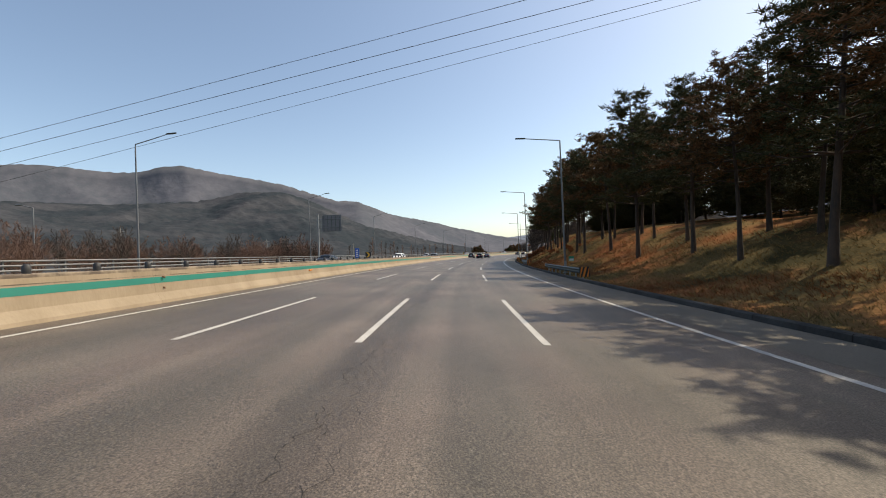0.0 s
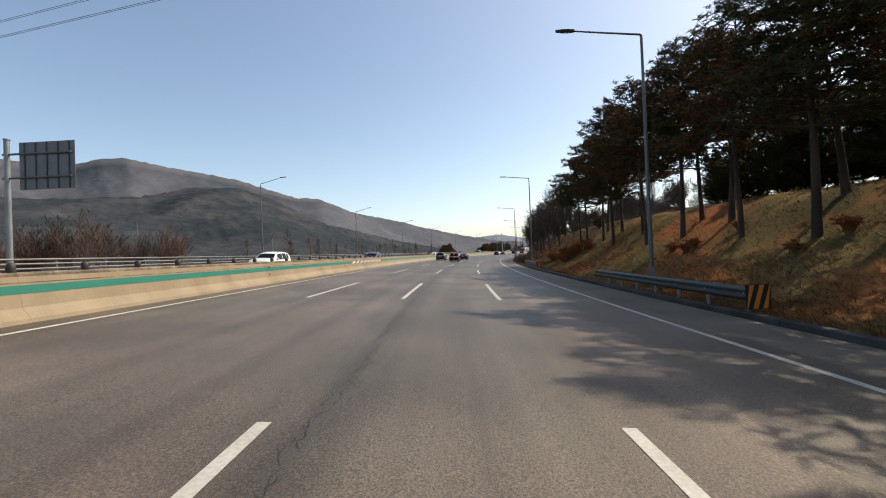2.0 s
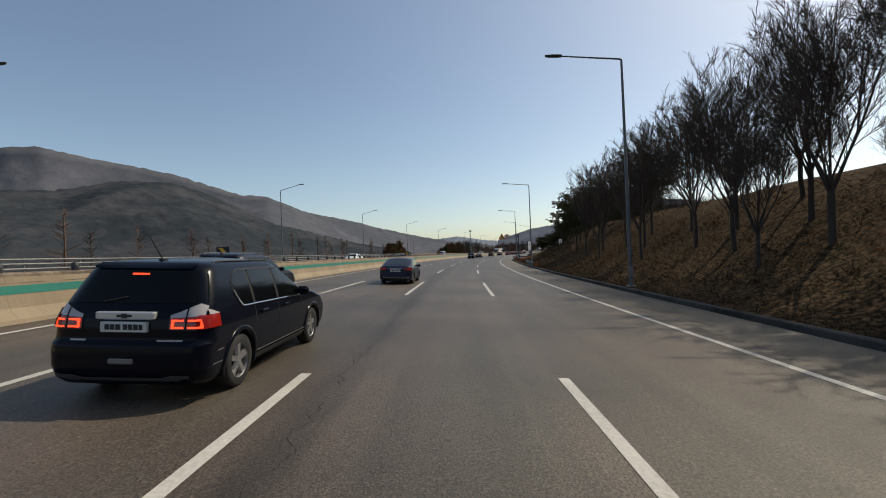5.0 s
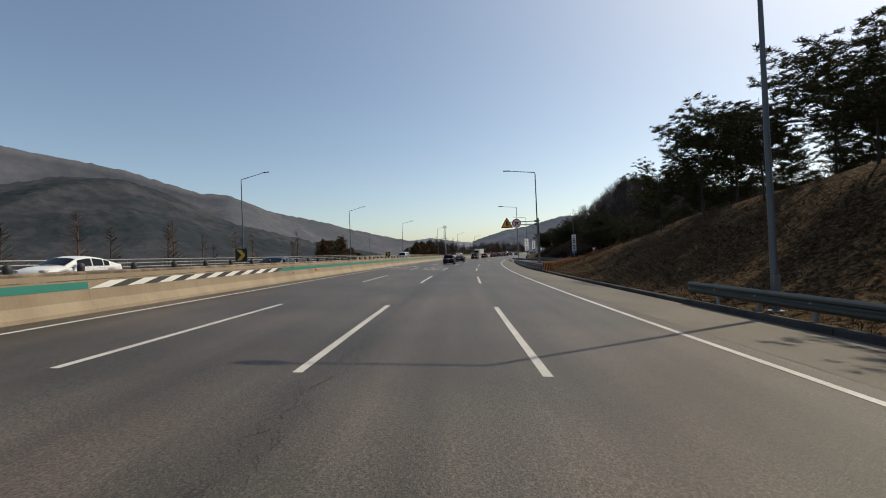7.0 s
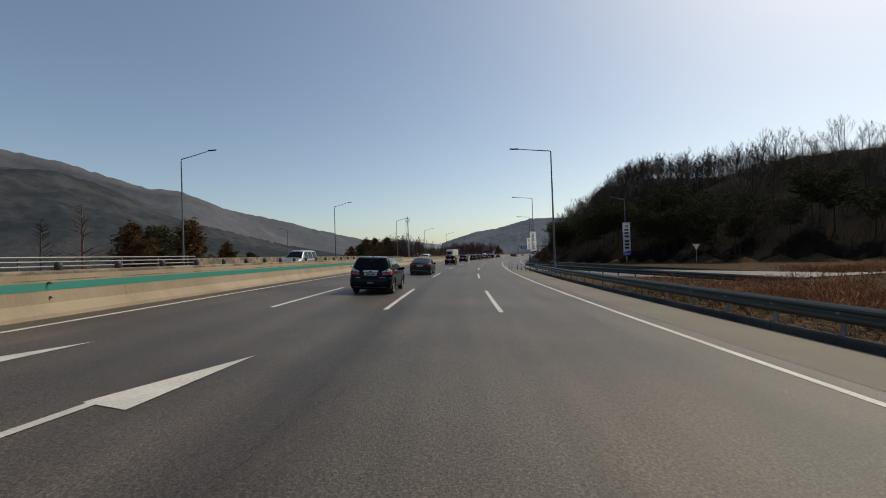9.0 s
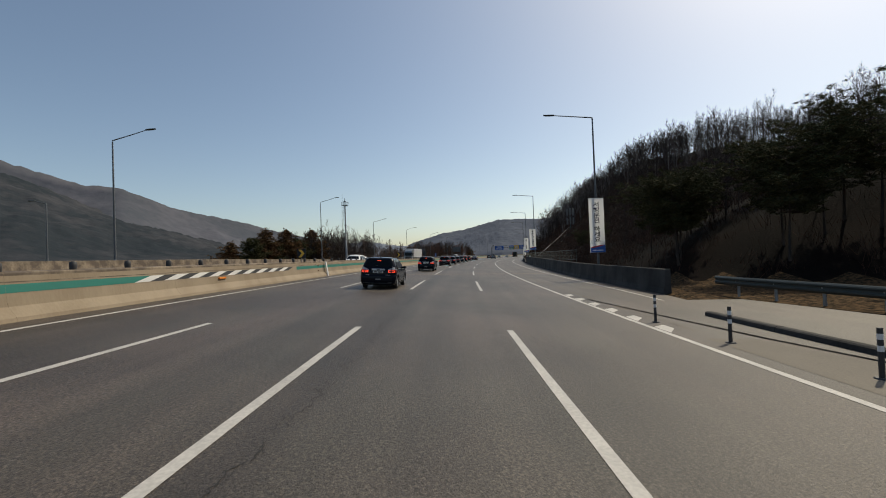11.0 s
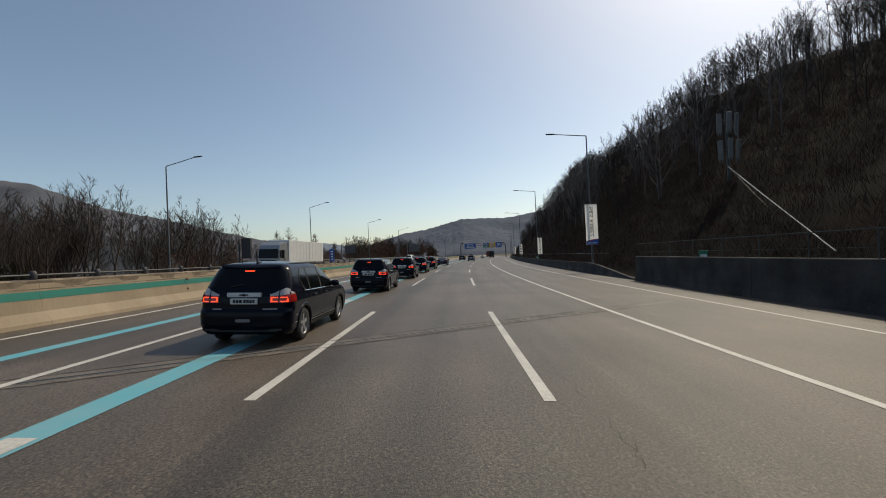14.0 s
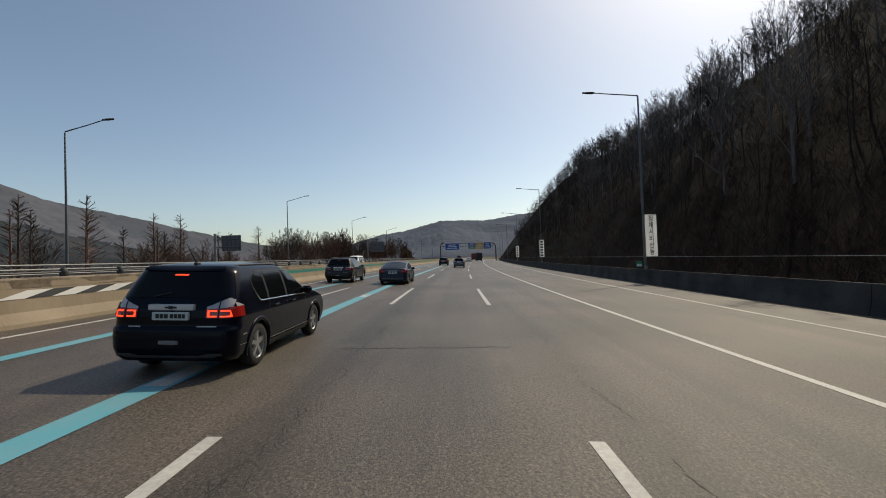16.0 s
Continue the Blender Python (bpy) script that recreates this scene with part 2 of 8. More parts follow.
M["white_paint"] = mat("white_paint", (0.72, 0.70, 0.66), 0.6, vary=0.3, scale=1.0, col2=(0.5, 0.48, 0.45))
M["black_paint"] = mat("black_paint", (0.03, 0.03, 0.032), 0.6, vary=0.3, scale=1.0, col2=(0.06, 0.055, 0.05))
M["concrete"] = mat("grey_concrete", (0.33, 0.31, 0.28), 0.85, vary=0.7, fine=0.3, scale=0.9, grain=12, bump=0.4, col2=(0.2, 0.18, 0.16))
# kerb and wall concrete, base colour darkened to carry their shaded faces
M["dark_concrete"] = mat("weathered_shaded_concrete", (0.085, 0.080, 0.075), 0.9, vary=0.8, fine=0.3, scale=0.7, grain=12, bump=0.4, spec=0.15, col2=(0.036, 0.034, 0.032))
M["pale_concrete"] = mat("pale_joint_concrete", (0.23, 0.175, 0.135), 0.8, vary=0.6, fine=0.3, scale=0.8, grain=16, bump=0.3, col2=(0.165, 0.128, 0.10))
M["worn_concrete"] = mat("worn_joint_concrete", (0.175, 0.142, 0.112), 0.8, vary=0.9, fine=0.5, scale=1.6, grain=16, bump=0.3, col2=(0.075, 0.064, 0.056))
M["steel"] = mat("galvanised_steel", (0.15, 0.158, 0.165), 0.55, 0.4, vary=0.4, fine=0.15, scale=1.5, grain=10, col2=(0.10, 0.105, 0.11))
M["rail"] = mat("dull_rail_steel", (0.30, 0.31, 0.31), 0.5, 0.6, vary=0.5, fine=0.2, scale=1.0, grain=10, col2=(0.18, 0.18, 0.18))
M["dark_steel"] = mat("dark_painted_steel", (0.055, 0.065, 0.062), 0.5, 0.3, vary=0.4, scale=1.2, col2=(0.035, 0.04, 0.04))
M["black"] = mat("black_rubber", (0.018, 0.018, 0.018), 0.75, vary=0.4, scale=4, col2=(0.03, 0.03, 0.03))
M["rust"] = mat("rusty_steel_plate", (0.22, 0.11, 0.055), 0.8, 0.1, vary=0.8, fine=0.3, scale=3, grain=20, col2=(0.12, 0.06, 0.04))
M["soil"] = mat("valley_ground", (0.15, 0.12, 0.08), 0.95, spec=0.05, vary=0.9, fine=0.3, scale=0.02, grain=0.5, col2=(0.09, 0.085, 0.045))


# ---- mesh helpers ----
class Build:
    """Gathers faces of one mesh."""

    def __init__(self):
        self.v, self.f, self.uv, self.mi = [], [], None, []

    def quad(self, a, b, c, d, mi=0):
        n = len(self.v)
        self.v += [tuple(a), tuple(b), tuple(c), tuple(d)]
        self.f.append((n, n + 1, n + 2, n + 3))
        self.mi.append(mi)

    def tri(self, a, b, c, mi=0):
        n = len(self.v)
        self.v += [tuple(a), tuple(b), tuple(c)]
        self.f.append((n, n + 1, n + 2))
        self.mi.append(mi)

    def grid(self, rowsv, closed=False, mi=0):
        """Skin over rows of points of equal length."""
        n0, w = len(self.v), len(rowsv[0])
        for r in rowsv:
            self.v += [tuple(p) for p in r]
        for i in range(len(rowsv) - 1):
            for j in range(w if closed else w - 1):
                k = (j + 1) % w
                self.f.append((n0 + i * w + j, n0 + i * w + k, n0 + (i + 1) * w + k, n0 + (i + 1) * w + j))
                self.mi.append(mi)

    def cap(self, ring, mi=0, flip=False):
        n0 = len(self.v)
        self.v += [tuple(p) for p in ring]
        ids = list(range(n0, n0 + len(ring)))
        self.f.append(tuple(reversed(ids) if flip else ids))
        self.mi.append(mi)

    def box(self, x0, x1, y0, y1, z0, z1, m=None, ch=0.0, mi=0):
        """Box with its vertical and top edges chamfered by ch."""
        c = min(ch, (x1 - x0) / 3, (y1 - y0) / 3, (z1 - z0) / 3)
        if c > 0:
            def ring(i, z):
                a, b, e, g = x0 + i, x1 - i, y0 + i, y1 - i
                return [(a + c, e, z), (b - c, e, z), (b, e + c, z), (b, g - c, z), (b - c, g, z), (a + c, g, z), (a, g - c, z), (a, e + c, z)]
            rr = [ring(c, z0), ring(0, z0 + c), ring(0, z1 - c), ring(c, z1)]
        else:
            rr = [[(x0, y0, z), (x1, y0, z), (x1, y1, z), (x0, y1, z)] for z in (z0, z1)]
        if m is not None:
            rr = [[m @ Vector(p) for p in r] for r in rr]
        self.grid(rr, True, mi)
        self.cap(rr[-1], mi)
        self.cap(rr[0], mi, True)

    def tube(self, pts, radii, n=8, caps=True, mi=0):
        """Round bar along points."""
        pts = [Vector(p) for p in pts]
        if not isinstance(radii, (list, tuple)):
            radii = [radii] * len(pts)
        rr = []
        for i, p in enumerate(pts):
            t = (pts[min(i + 1, len(pts) - 1)] - pts[max(i - 1, 0)]).normalized()
            u = t.cross(Vector((0, 0, 1)) if abs(t.z) < 0.9 else Vector((1, 0, 0))).normalized()
            w = t.cross(u)
            rr.append([p + (u * math.cos(2 * math.pi * k / n) + w * math.sin(2 * math.pi * k / n)) * radii[i] for k in range(n)])
        self.grid(rr, True, mi)
        if caps:
            self.cap(rr[-1], mi)
            self.cap(rr[0], mi, True)

    def disc(self, c, axis, r, th, n=16, mi=0):
        c, a = Vector(c), Vector(axis).normalized()
        self.tube([c - a * th / 2, c + a * th / 2], r, n, True, mi)

    def mesh(self, name, mats, smooth=False):
        me = bpy.data.meshes.new(name)
        me.from_pydata(self.v, [], self.f)
        for m in (mats if isinstance(mats, (list, tuple)) else [mats]):
            me.materials.append(m)
        if any(self.mi):
            me.polygons.foreach_set("material_index", self.mi)
        if self.uv:
            lay = me.uv_layers.new(name="sd")
            loops = np.empty(len(me.loops), dtype=np.int32)
            me.loops.foreach_get("vertex_index", loops)
            lay.data.foreach_set("uv", np.array(self.uv, dtype=np.float32)[loops].ravel())
        if smooth:
            me.polygons.foreach_set("use_smooth", [True] * len(me.polygons))
        me.update()
        return me


def thing(name, m=None, label="", category="", group="", kind=""):
    ob = new(name)
    ob.empty_display_size = 0.2
    if m is not None:
        ob.matrix_world = m
    return tagged(ob, label, category, group, kind)


def part(name, bm, material, parent, label="", smooth=False):
    ob = new(name, bm.mesh(name, material, smooth))
    ob.parent = parent
    return tagged(ob, label) if label else ob


def solo(name, bm, material, label, category, group="", kind="", smooth=False, m=None):
    ob = new(name, bm.mesh(name, material, smooth))
    if m is not None:
        ob.matrix_world = m
    return tagged(ob, label, category, group, kind)


def sweep(profile, s0, s1, step=4.0, rel=True, close=False, uv=False, ends=True):
    """Skin of a (d, z) profile led along the road; rel: z from the road's surface there. Profile may be a function of s."""
    b = Build()
    n = max(1, int(math.ceil((s1 - s0) / step)))
    rr, uvs = [], []
    for i in range(n + 1):
        s = s0 + (s1 - s0) * i / n
        pr = profile(s) if callable(profile) else profile
        rr.append([on(s, d, z + (road_z(s, d) if rel else 0)) for d, z in pr])
        uvs += [(s, d) for d, z in pr]
    b.grid(rr, close)
    if uv:
        b.uv = uvs
    if ends and close:
        b.cap(rr[0])
        b.cap(rr[-1], 0, True)
    return b


# ---- land ----
def kerb_d(s):
    return float(np.interp(s, [0, 130, 165, 190, 225, 240, 300], [8.15, 8.15, 8.7, 9.0, 8.8, 8.4, 8.4]))


def right_verge(s):
    """Paved edge on the right: shoulder, then the joining lane by the wall."""
    return float(np.interp(s, [0, 130, 165, 190, 225, 240, 285, 300, 310, 330, 370, 395, 430, 800], [8.1, 8.1, 8.65, 8.95, 8.75, 8.3, 8.3, 10.2, 11.36, 11.6, 12.7, 12.95, 13.5, 14.1]))


def land_z(s, d):
    """Height of the land beside the road."""
    base = road_z(s, max(-30.0, min(d, 14.0)))
    if -30.5 <= d <= max(kerb_d(s), right_verge(s) + 0.15):
        return base - 0.12
    if d < -30.5:
        k = min(1.0, (-30.5 - d) / 12)
        return base - 0.12 - 2.6 * k * k * (3 - 2 * k) + 0.5 * noise.noise(Vector((s * 0.02, d * 0.02, 3)))
    z = base + 0.02
    # wooded bank on the right, up to s = 245
    hb = float(np.interp(s, [-60, 0, 20, 60, 100, 130, 190, 202, 215, 226, 236, 247, 262], [2.6, 2.9, 3.4, 5.0, 5.8, 6.0, 6.3, 6.3, 5.7, 4.7, 3.1, 1.5, 0.5]))
    u = min(max((d - kerb_d(s) - 1.2) / 12.0, 0), 1)
    bank = hb * (0.35 * u + 0.65 * u * u * (3 - 2 * u))
    rough = 0.28 * noise.noise(Vector((s * 0.16, d * 0.2, 0))) * min(1, u * 4) * min(1, hb / 3)
    # wooded hill, from s = 262 on
    toe = 14.4 + 0.75 * max(0.0, 318 - s)
    hc = float(np.interp(s, [250, 262, 276, 288, 303, 320, 340, 360, 370, 387, 405, 420, 440, 470, 490, 505, 530, 550, 586, 625, 685, 760, 800], [0, 3.5, 8.2, 12, 16.3, 17.2, 17.4, 18, 19.5, 23.5, 26, 27.5, 31.5, 35, 34.5, 33, 32.5, 34.5, 41, 46, 48, 50, 48]))
    v = min(max((d - toe) / 42.0, 0), 1.0)
    hill = hc * (1.1 * v - 0.1 * v * v) + (0.9 * noise.noise(Vector((s * 0.06, d * 0.08, 9))) * min(1, v * 5) if hc > 1 else 0)
    gone = 1 - min(1.0, max(0.0, d - 75) / 130)
    gone = gone * gone * (3 - 2 * gone)
    if s < 262:
        back = 0.06 * max(0, min(d, 60) - kerb_d(s) - 13.2) * min(1.0, hb / 4)
        return z + (bank + rough + back) * gone
    return z + (max(bank + rough, 0) + max(hill, 0)) * gone


def ss(a, b, n):
    return [a + (b - a) * i / n for i in range(n + 1)]


cols_d = sorted(set([-2600, -1500, -900, -500, -300, -200, -140, -100, -75, -60, -52, -46, -42, -38, -34, -31, -30.6, -20, -10, 0, 6] + [round(7.6 + 0.6 * i, 2) for i in range(38)] + [round(30.4 + 2.5 * i, 2) for i in range(20)] + [84, 92, 104, 118, 130, 145, 160, 180, 205, 260, 400, 800, 1600, 2600]))
rows_s = sorted(set([-2500, -1200, -600, -300, -150, -90] + ss(-60, 560, 248) + ss(560, 800, 40) + [850, 920, 1050, 1300, 1700, 2300, 3000, 3800, 4600]))
g = Build()
g.grid([[on(s, d, land_z(min(max(s, -60), 800), d)) for d in cols_d] for s in rows_s])
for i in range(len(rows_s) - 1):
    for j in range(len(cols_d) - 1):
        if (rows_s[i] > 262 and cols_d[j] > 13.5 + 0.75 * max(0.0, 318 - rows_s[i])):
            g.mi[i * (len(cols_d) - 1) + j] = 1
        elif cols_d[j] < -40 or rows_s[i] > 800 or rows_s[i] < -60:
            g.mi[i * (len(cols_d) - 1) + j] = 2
far = [(-4800, -4800), (4800, -4800), (4800, 4900), (-4800, 4900)]
g.cap([(x, y, -7.5) for x, y in far])
g.uv = [(s, d) for s in rows_s for d in cols_d] + far

grass = mat("dry_bank_grass", (0.198, 0.130, 0.055), 0.95, vary=0.8, fine=0.7, scale=0.22, grain=7.5, bump=0.6, col2=(0.052, 0.043, 0.018), depth=0.06, spec=0.04)
nt = grass.node_tree
gb = nt.nodes["Principled BSDF"]
gp = nt.nodes.new("ShaderNodeNewGeometry").outputs["Position"]
gn = nt.nodes.new("ShaderNodeTexNoise")
gn.inputs["Scale"].default_value, gn.inputs["Detail"].default_value = 0.16, 5
nt.links.new(gp, gn.inputs["Vector"])
gr = nt.nodes.new("ShaderNodeMapRange")
gr.inputs[1].default_value, gr.inputs[2].default_value, gr.inputs[4].default_value = 0.46, 0.60, 0.78
nt.links.new(gn.outputs[0], gr.inputs[0])
gm = nt.nodes.new("ShaderNodeMix")
gm.data_type = "RGBA"
gm.inputs[7].default_value = (0.30, 0.108, 0.042, 1)
nt.links.new(gb.inputs["Base Color"].links[0].from_socket, gm.inputs[6])
nt.links.new(gr.outputs[0], gm.inputs[0])
nt.links.new(gm.outputs[2], gb.inputs["Base Color"])
M["grass"] = grass
# brown dead weeds further along the bank, contrast raised to carry deep shadows too
wc = nt.nodes.new("ShaderNodeTexNoise")
wc.inputs["Scale"].default_value, wc.inputs["Detail"].default_value = 5.5, 6
nt.links.new(gp, wc.inputs["Vector"])
wr_ = nt.nodes.new("ShaderNodeValToRGB")
wr_.color_ramp.elements[0].position, wr_.color_ramp.elements[1].position = 0.40, 0.62
wr_.color_ramp.elements[0].color, wr_.color_ramp.elements[1].color = (0.018, 0.014, 0.008, 1), (0.122, 0.074, 0.039, 1)
nt.links.new(wc.outputs[0], wr_.inputs[0])
guv = nt.nodes.new("ShaderNodeSeparateXYZ")
nt.links.new(nt.nodes.new("ShaderNodeTexCoord").outputs["UV"], guv.inputs[0])
wa_ = nt.nodes.new("ShaderNodeMath")
wa_.operation = "MULTIPLY_ADD"
wa_.inputs[1].default_value = 34.0
nt.links.new(gn.outputs[0], wa_.inputs[0])
nt.links.new(guv.outputs[0], wa_.inputs[2])
wm = nt.nodes.new("ShaderNodeMapRange")
wm.inputs[1].default_value, wm.inputs[2].default_value = 120.0, 128.0
nt.links.new(wa_.outputs[0], wm.inputs[0])
gw = nt.nodes.new("ShaderNodeMix")
gw.data_type = "RGBA"
nt.links.new(wm.outputs[0], gw.inputs[0])
nt.links.new(gm.outputs[2], gw.inputs[6])
nt.links.new(wr_.outputs[0], gw.inputs[7])
nt.links.new(gw.outputs[2], gb.inputs["Base Color"])
# litter colour lowered so that it carries the shade of the trees
M["litter"] = mat("tree_shaded_leaf_litter", (0.0125, 0.0072, 0.0056), 0.95, vary=1.0, fine=0.6, scale=0.16, grain=6.0, bump=0.6, col2=(0.006, 0.0052, 0.005), depth=0.06, spec=0.03)
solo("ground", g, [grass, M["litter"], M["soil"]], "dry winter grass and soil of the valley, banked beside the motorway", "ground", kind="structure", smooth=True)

# ---- carriageways ----
LEFT_EDGE, RIGHT_EDGE = -8.77, 5.6


rd = sweep(lambda s: [(-10.2 + (right_verge(s) + 10.2) * i / 12, 0.0) for i in range(13)], -60, 800, 4, uv=True)
solo("road", rd, M["asphalt"], "worn grey asphalt of the four-lane motorway carriageway", "road", kind="structure")
# tan shoulder, paled further: a windscreen reflection is partly put into the colour
M["shoulder"] = mat("tan_grey_shoulder_asphalt", (0.185, 0.158, 0.122), 0.75, vary=0.6, fine=0.8, scale=0.3, grain=40, bump=0.6, col2=(0.115, 0.098, 0.078), depth=0.005, spec=0.3)
sh = sweep(lambda s: [(6.15 + (right_verge(s) - 0.02 - 6.15) * i / 3, 0.004) for i in range(4)], -60, 296, 4)
solo("shoulder", sh, M["shoulder"], "tan paved shoulder asphalt, paled by a reflection put into it", "shoulder", kind="structure")
ro = sweep([(-10.75 - 1.55 * i, -0.01) for i in range(13)], -60, 800, 5, uv=True)
solo("road_opposite", ro, M["asphalt"], "grey asphalt of the opposite carriageway beyond the barrier", "road", kind="structure")


def ramp_near(s):
    return float(np.interp(s, [200, 220, 240, 260, 280, 296, 306], [54, 40, 28, 18.5, 11.5, 7.6, 6.0]))


rp = sweep(lambda s: [(ramp_near(s) + 6.6 * i / 4, max(0.03, land_z(s, ramp_near(s) + 6.6 * i / 4) - road_z(s, ramp_near(s) + 6.6 * i / 4) + 0.05)) for i in range(5)], 206, 305, 3, uv=True)
solo("ramp_road", rp, M["asphalt"], "asphalt slip road that joins the motorway", "road", kind="structure")

# ---- road markings ----
marks = thing("lane_marking", label="white dashed and solid lane lines painted on the asphalt", category="road marking", kind="structure")


def stripe(s0, s1, d, w, mt, name="line", lift=0.006, step=4.0):
    b = sweep(lambda s: [(d(s) if callable(d) else d - w / 2, lift), ((d(s) if callable(d) else d - w / 2) + w, lift)], s0, s1, step)
    return part(name, b, mt, marks)


DL = -1.753
for k in range(-3, 40):
    s0 = 8.2 + 20 * k
    for j, d in enumerate((DL, DL + 3.6, DL - 3.6)):
        if j < 2 or s0 < 720:
            stripe(s0 - (1.9 if k == 16 else 0), s0 + 8.25, d, 0.15, M["line"], "dash", step=3)
stripe(-60, 800, LEFT_EDGE, 0.15, M["line"], "edge_line")
stripe(-60, 307, RIGHT_EDGE, 0.16, M["line"], "edge_line")
stripe(307, 800, RIGHT_EDGE, 0.16, M["line"], "edge_line")
stripe(303, 800, lambda s: float(np.interp(s, [303, 312, 330, 400, 425, 445, 480, 800], [9.35, 9.85, 10.05, 10.05, 10.1, 10.4, 10.9, 10.9])), 0.15, M["line"], "edge_line")
stripe(362, 800, -6.95, 0.33, M["cyan"], "cyan_line")
stripe(362, 800, -3.40, 0.42, M["cyan"], "cyan_line")
for s0 in range(366, 700, 13):
    for d in (-6.95, -3.40):
        stripe(s0, s0 + 1.1, d, 0.30, M["line"], "faded_patch", lift=0.010)
# hatched nose between ramp and road
for i in range(6):
    b = Build()
    s0 = 297.2 + i * 1.9
    z = lambda s, d: on(s, d, road_z(s, d) + 0.007)
    b.quad(z(s0 - 0.55, 5.72), z(s0 + 0.35, 5.72), z(s0 + 0.75, 6.14), z(s0 + 0.15, 6.14))
    part("hatch", b, M["line"], marks)
stripe(297, 330, 6.52, 0.10, M["shoulder"], "seam", lift=0.004)
# slanting arrows after the lane writing
for s0, d0 in ((236.4, -4.05), (237.2, -7.45), (358.6, -7.45)):
    b = Build()
    z = lambda s, d: on(s, d, road_z(s, d) + 0.009)
    b.quad(z(s0, d0 - 0.07), z(s0, d0 + 0.07), z(s0 + 3.2, d0 + 0.52), z(s0 + 3.2, d0 + 0.38))
    b.tri(z(s0 + 3.15, d0 + 0.30), z(s0 + 2.95, d0 + 0.95), z(s0 + 5.5, d0 + 1.17))
    part("lane_arrow", b, M["line"], marks)

# ---- surface damage: long seam, cracks, joints ----
random.seed(5)


def crack(s0, s1, d0, wid, wob, name="crack", seed=0, step=0.13):
    """Jagged crack along the lane: short oblique runs, swelling and thinning, with gaps and side spurs."""
    b = Build()
    rr = []
    x, drift, run = 0.0, 0.0, 0
    s = s0
    while s < s1:
        if run <= 0:
            run, drift = random.randint(2, 5), random.uniform(-1, 1) * wob
            if random.random() < 0.5:
                x -= drift * random.uniform(1, 4)
            if random.random() < 0.16 and len(rr) > 2:
                b.grid(rr)
                rr = []
                s += random.uniform(0.1, 0.7)
        run -= 1
        x = x * 0.82 + drift + random.uniform(-wob, wob) * 1.4
        w = wid * random.uniform(0.15, 1.0) ** 1.3 * (1.2 if run % 4 else 0.5)
        d = d0 + x + 0.12 * math.sin(s * 0.07 + seed)
        rr.append([on(s, d - w / 2, road_z(s, d) + 0.004), on(s, d + w / 2, road_z(s, d) + 0.004)])
        if random.random() < 0.035:
            k = random.choice((-1, 1))
            e = [(s, d), (s + 0.09, d + k * 0.05), (s + 0.16, d + k * 0.06), (s + 0.26, d + k * 0.12)]
            b.grid([[on(p_, q_, road_z(p_, q_) + 0.005), on(p_, q_ + 0.007, road_z(p_, q_) + 0.005)] for p_, q_ in e])
        s += step * random.uniform(0.6, 1.5)
    b.grid(rr)
    return part(name, b, M["crack"], dam)


dam = thing("road_crack", label="dark cracks and joint seams across the worn asphalt", category="crack", kind="structure")
for a0, a1 in ((-20, 70), (74, 128), (131, 210), (214, 322), (380, 480)):
    crack(a0, a1, -1.26, 0.021, 0.030, seed=a0, step=0.055)
    crack(a0 + 3, a1 - 2, -1.20, 0.010, 0.034, seed=a0 + 1, step=0.07)
    crack(a0 + 5, (a0 + a1) / 2, -1.08, 0.008, 0.04, seed=a0 + 2, step=0.08)
crack(294, 440, 2.3, 0.012, 0.022, seed=3, step=0.07)
for s0, dd0, dd1 in ((420.4, -1.6, 1.6), (107.2, -3.4, 7.4), (415.2, 6.0, 9.2)):
    b = Build()
    rr = []
    for i in range(40):
        d = dd0 + (dd1 - dd0) * i / 39
        s = s0 + 0.1 * (d - dd0) + random.uniform(-0.05, 0.05)
        w = 0.03 + 0.03 * random.random()
        rr.append([on(s, d, road_z(s, d) + 0.004), on(s + w, d, road_z(s, d) + 0.004)])
    b.grid(rr)
    part("crack", b, M["crack"], dam)


def joint(s0, lean, wide, band, ragged):
    """Skewed bridge joint: two pale concrete bands and a steel gap."""
    j = thing("expansion_joint", label="skewed steel bridge joint set in pale concrete bands", category="joint", group="bridge joints", kind="structure")
    f = lambda d, o: on(s0 + lean * d + o, d, road_z(s0, d) + 0.0045)
    for sg in (-1, 1) if ragged else ():
        b = Build()
        rr = []
        for i in range(160):
            d = -9.6 + 22.4 * i / 159
            o = sg * (wide + random.uniform(-0.02, 0.03))
            rr.append([f(d, o) + Vector((0, 0, 0.002)), f(d, o + random.uniform(0.02, 0.09)) + Vector((0, 0, 0.002))])
        b.grid(rr)
        part("broken_edge", b, M["crack"], j)
    for o0, o1, mt, up in ((-wide, -0.085, band, 0), (0.085, wide, band, 0), (-0.085, -0.062, M["rail"], 0.004), (-0.062, 0.062, M["crack"], 0.001), (0.062, 0.085, M["rail"], 0.004)):
        b = Build()
        ds = [-9.6 + i * (22.4 / 24) for i in range(25)]
        b.grid([[f(d, o0) + Vector((0, 0, up)), f(d, o1) + Vector((0, 0, up))] for d in ds])
        part("concrete_band" if mt is band else ("steel_edge" if mt is M["rail"] else "gap"), b, mt, j)


joint(327.86, 0.70, 0.62, M["pale_concrete"], False)
joint(372.8, 0.75, 0.34, M["worn_concrete"], True)

# ---- central barrier ----
bar = thing("barrier", label="sand-coloured concrete safety barrier with a green painted band", category="barrier", kind="structure")
SEG = 6.0


def face_d(z):
    """Slope of the barrier's face by height over the road."""
    return float(np.interp(z, [0, 0.10, 0.34, 1.17], [-9.62, -9.66, -9.86, -9.99]))


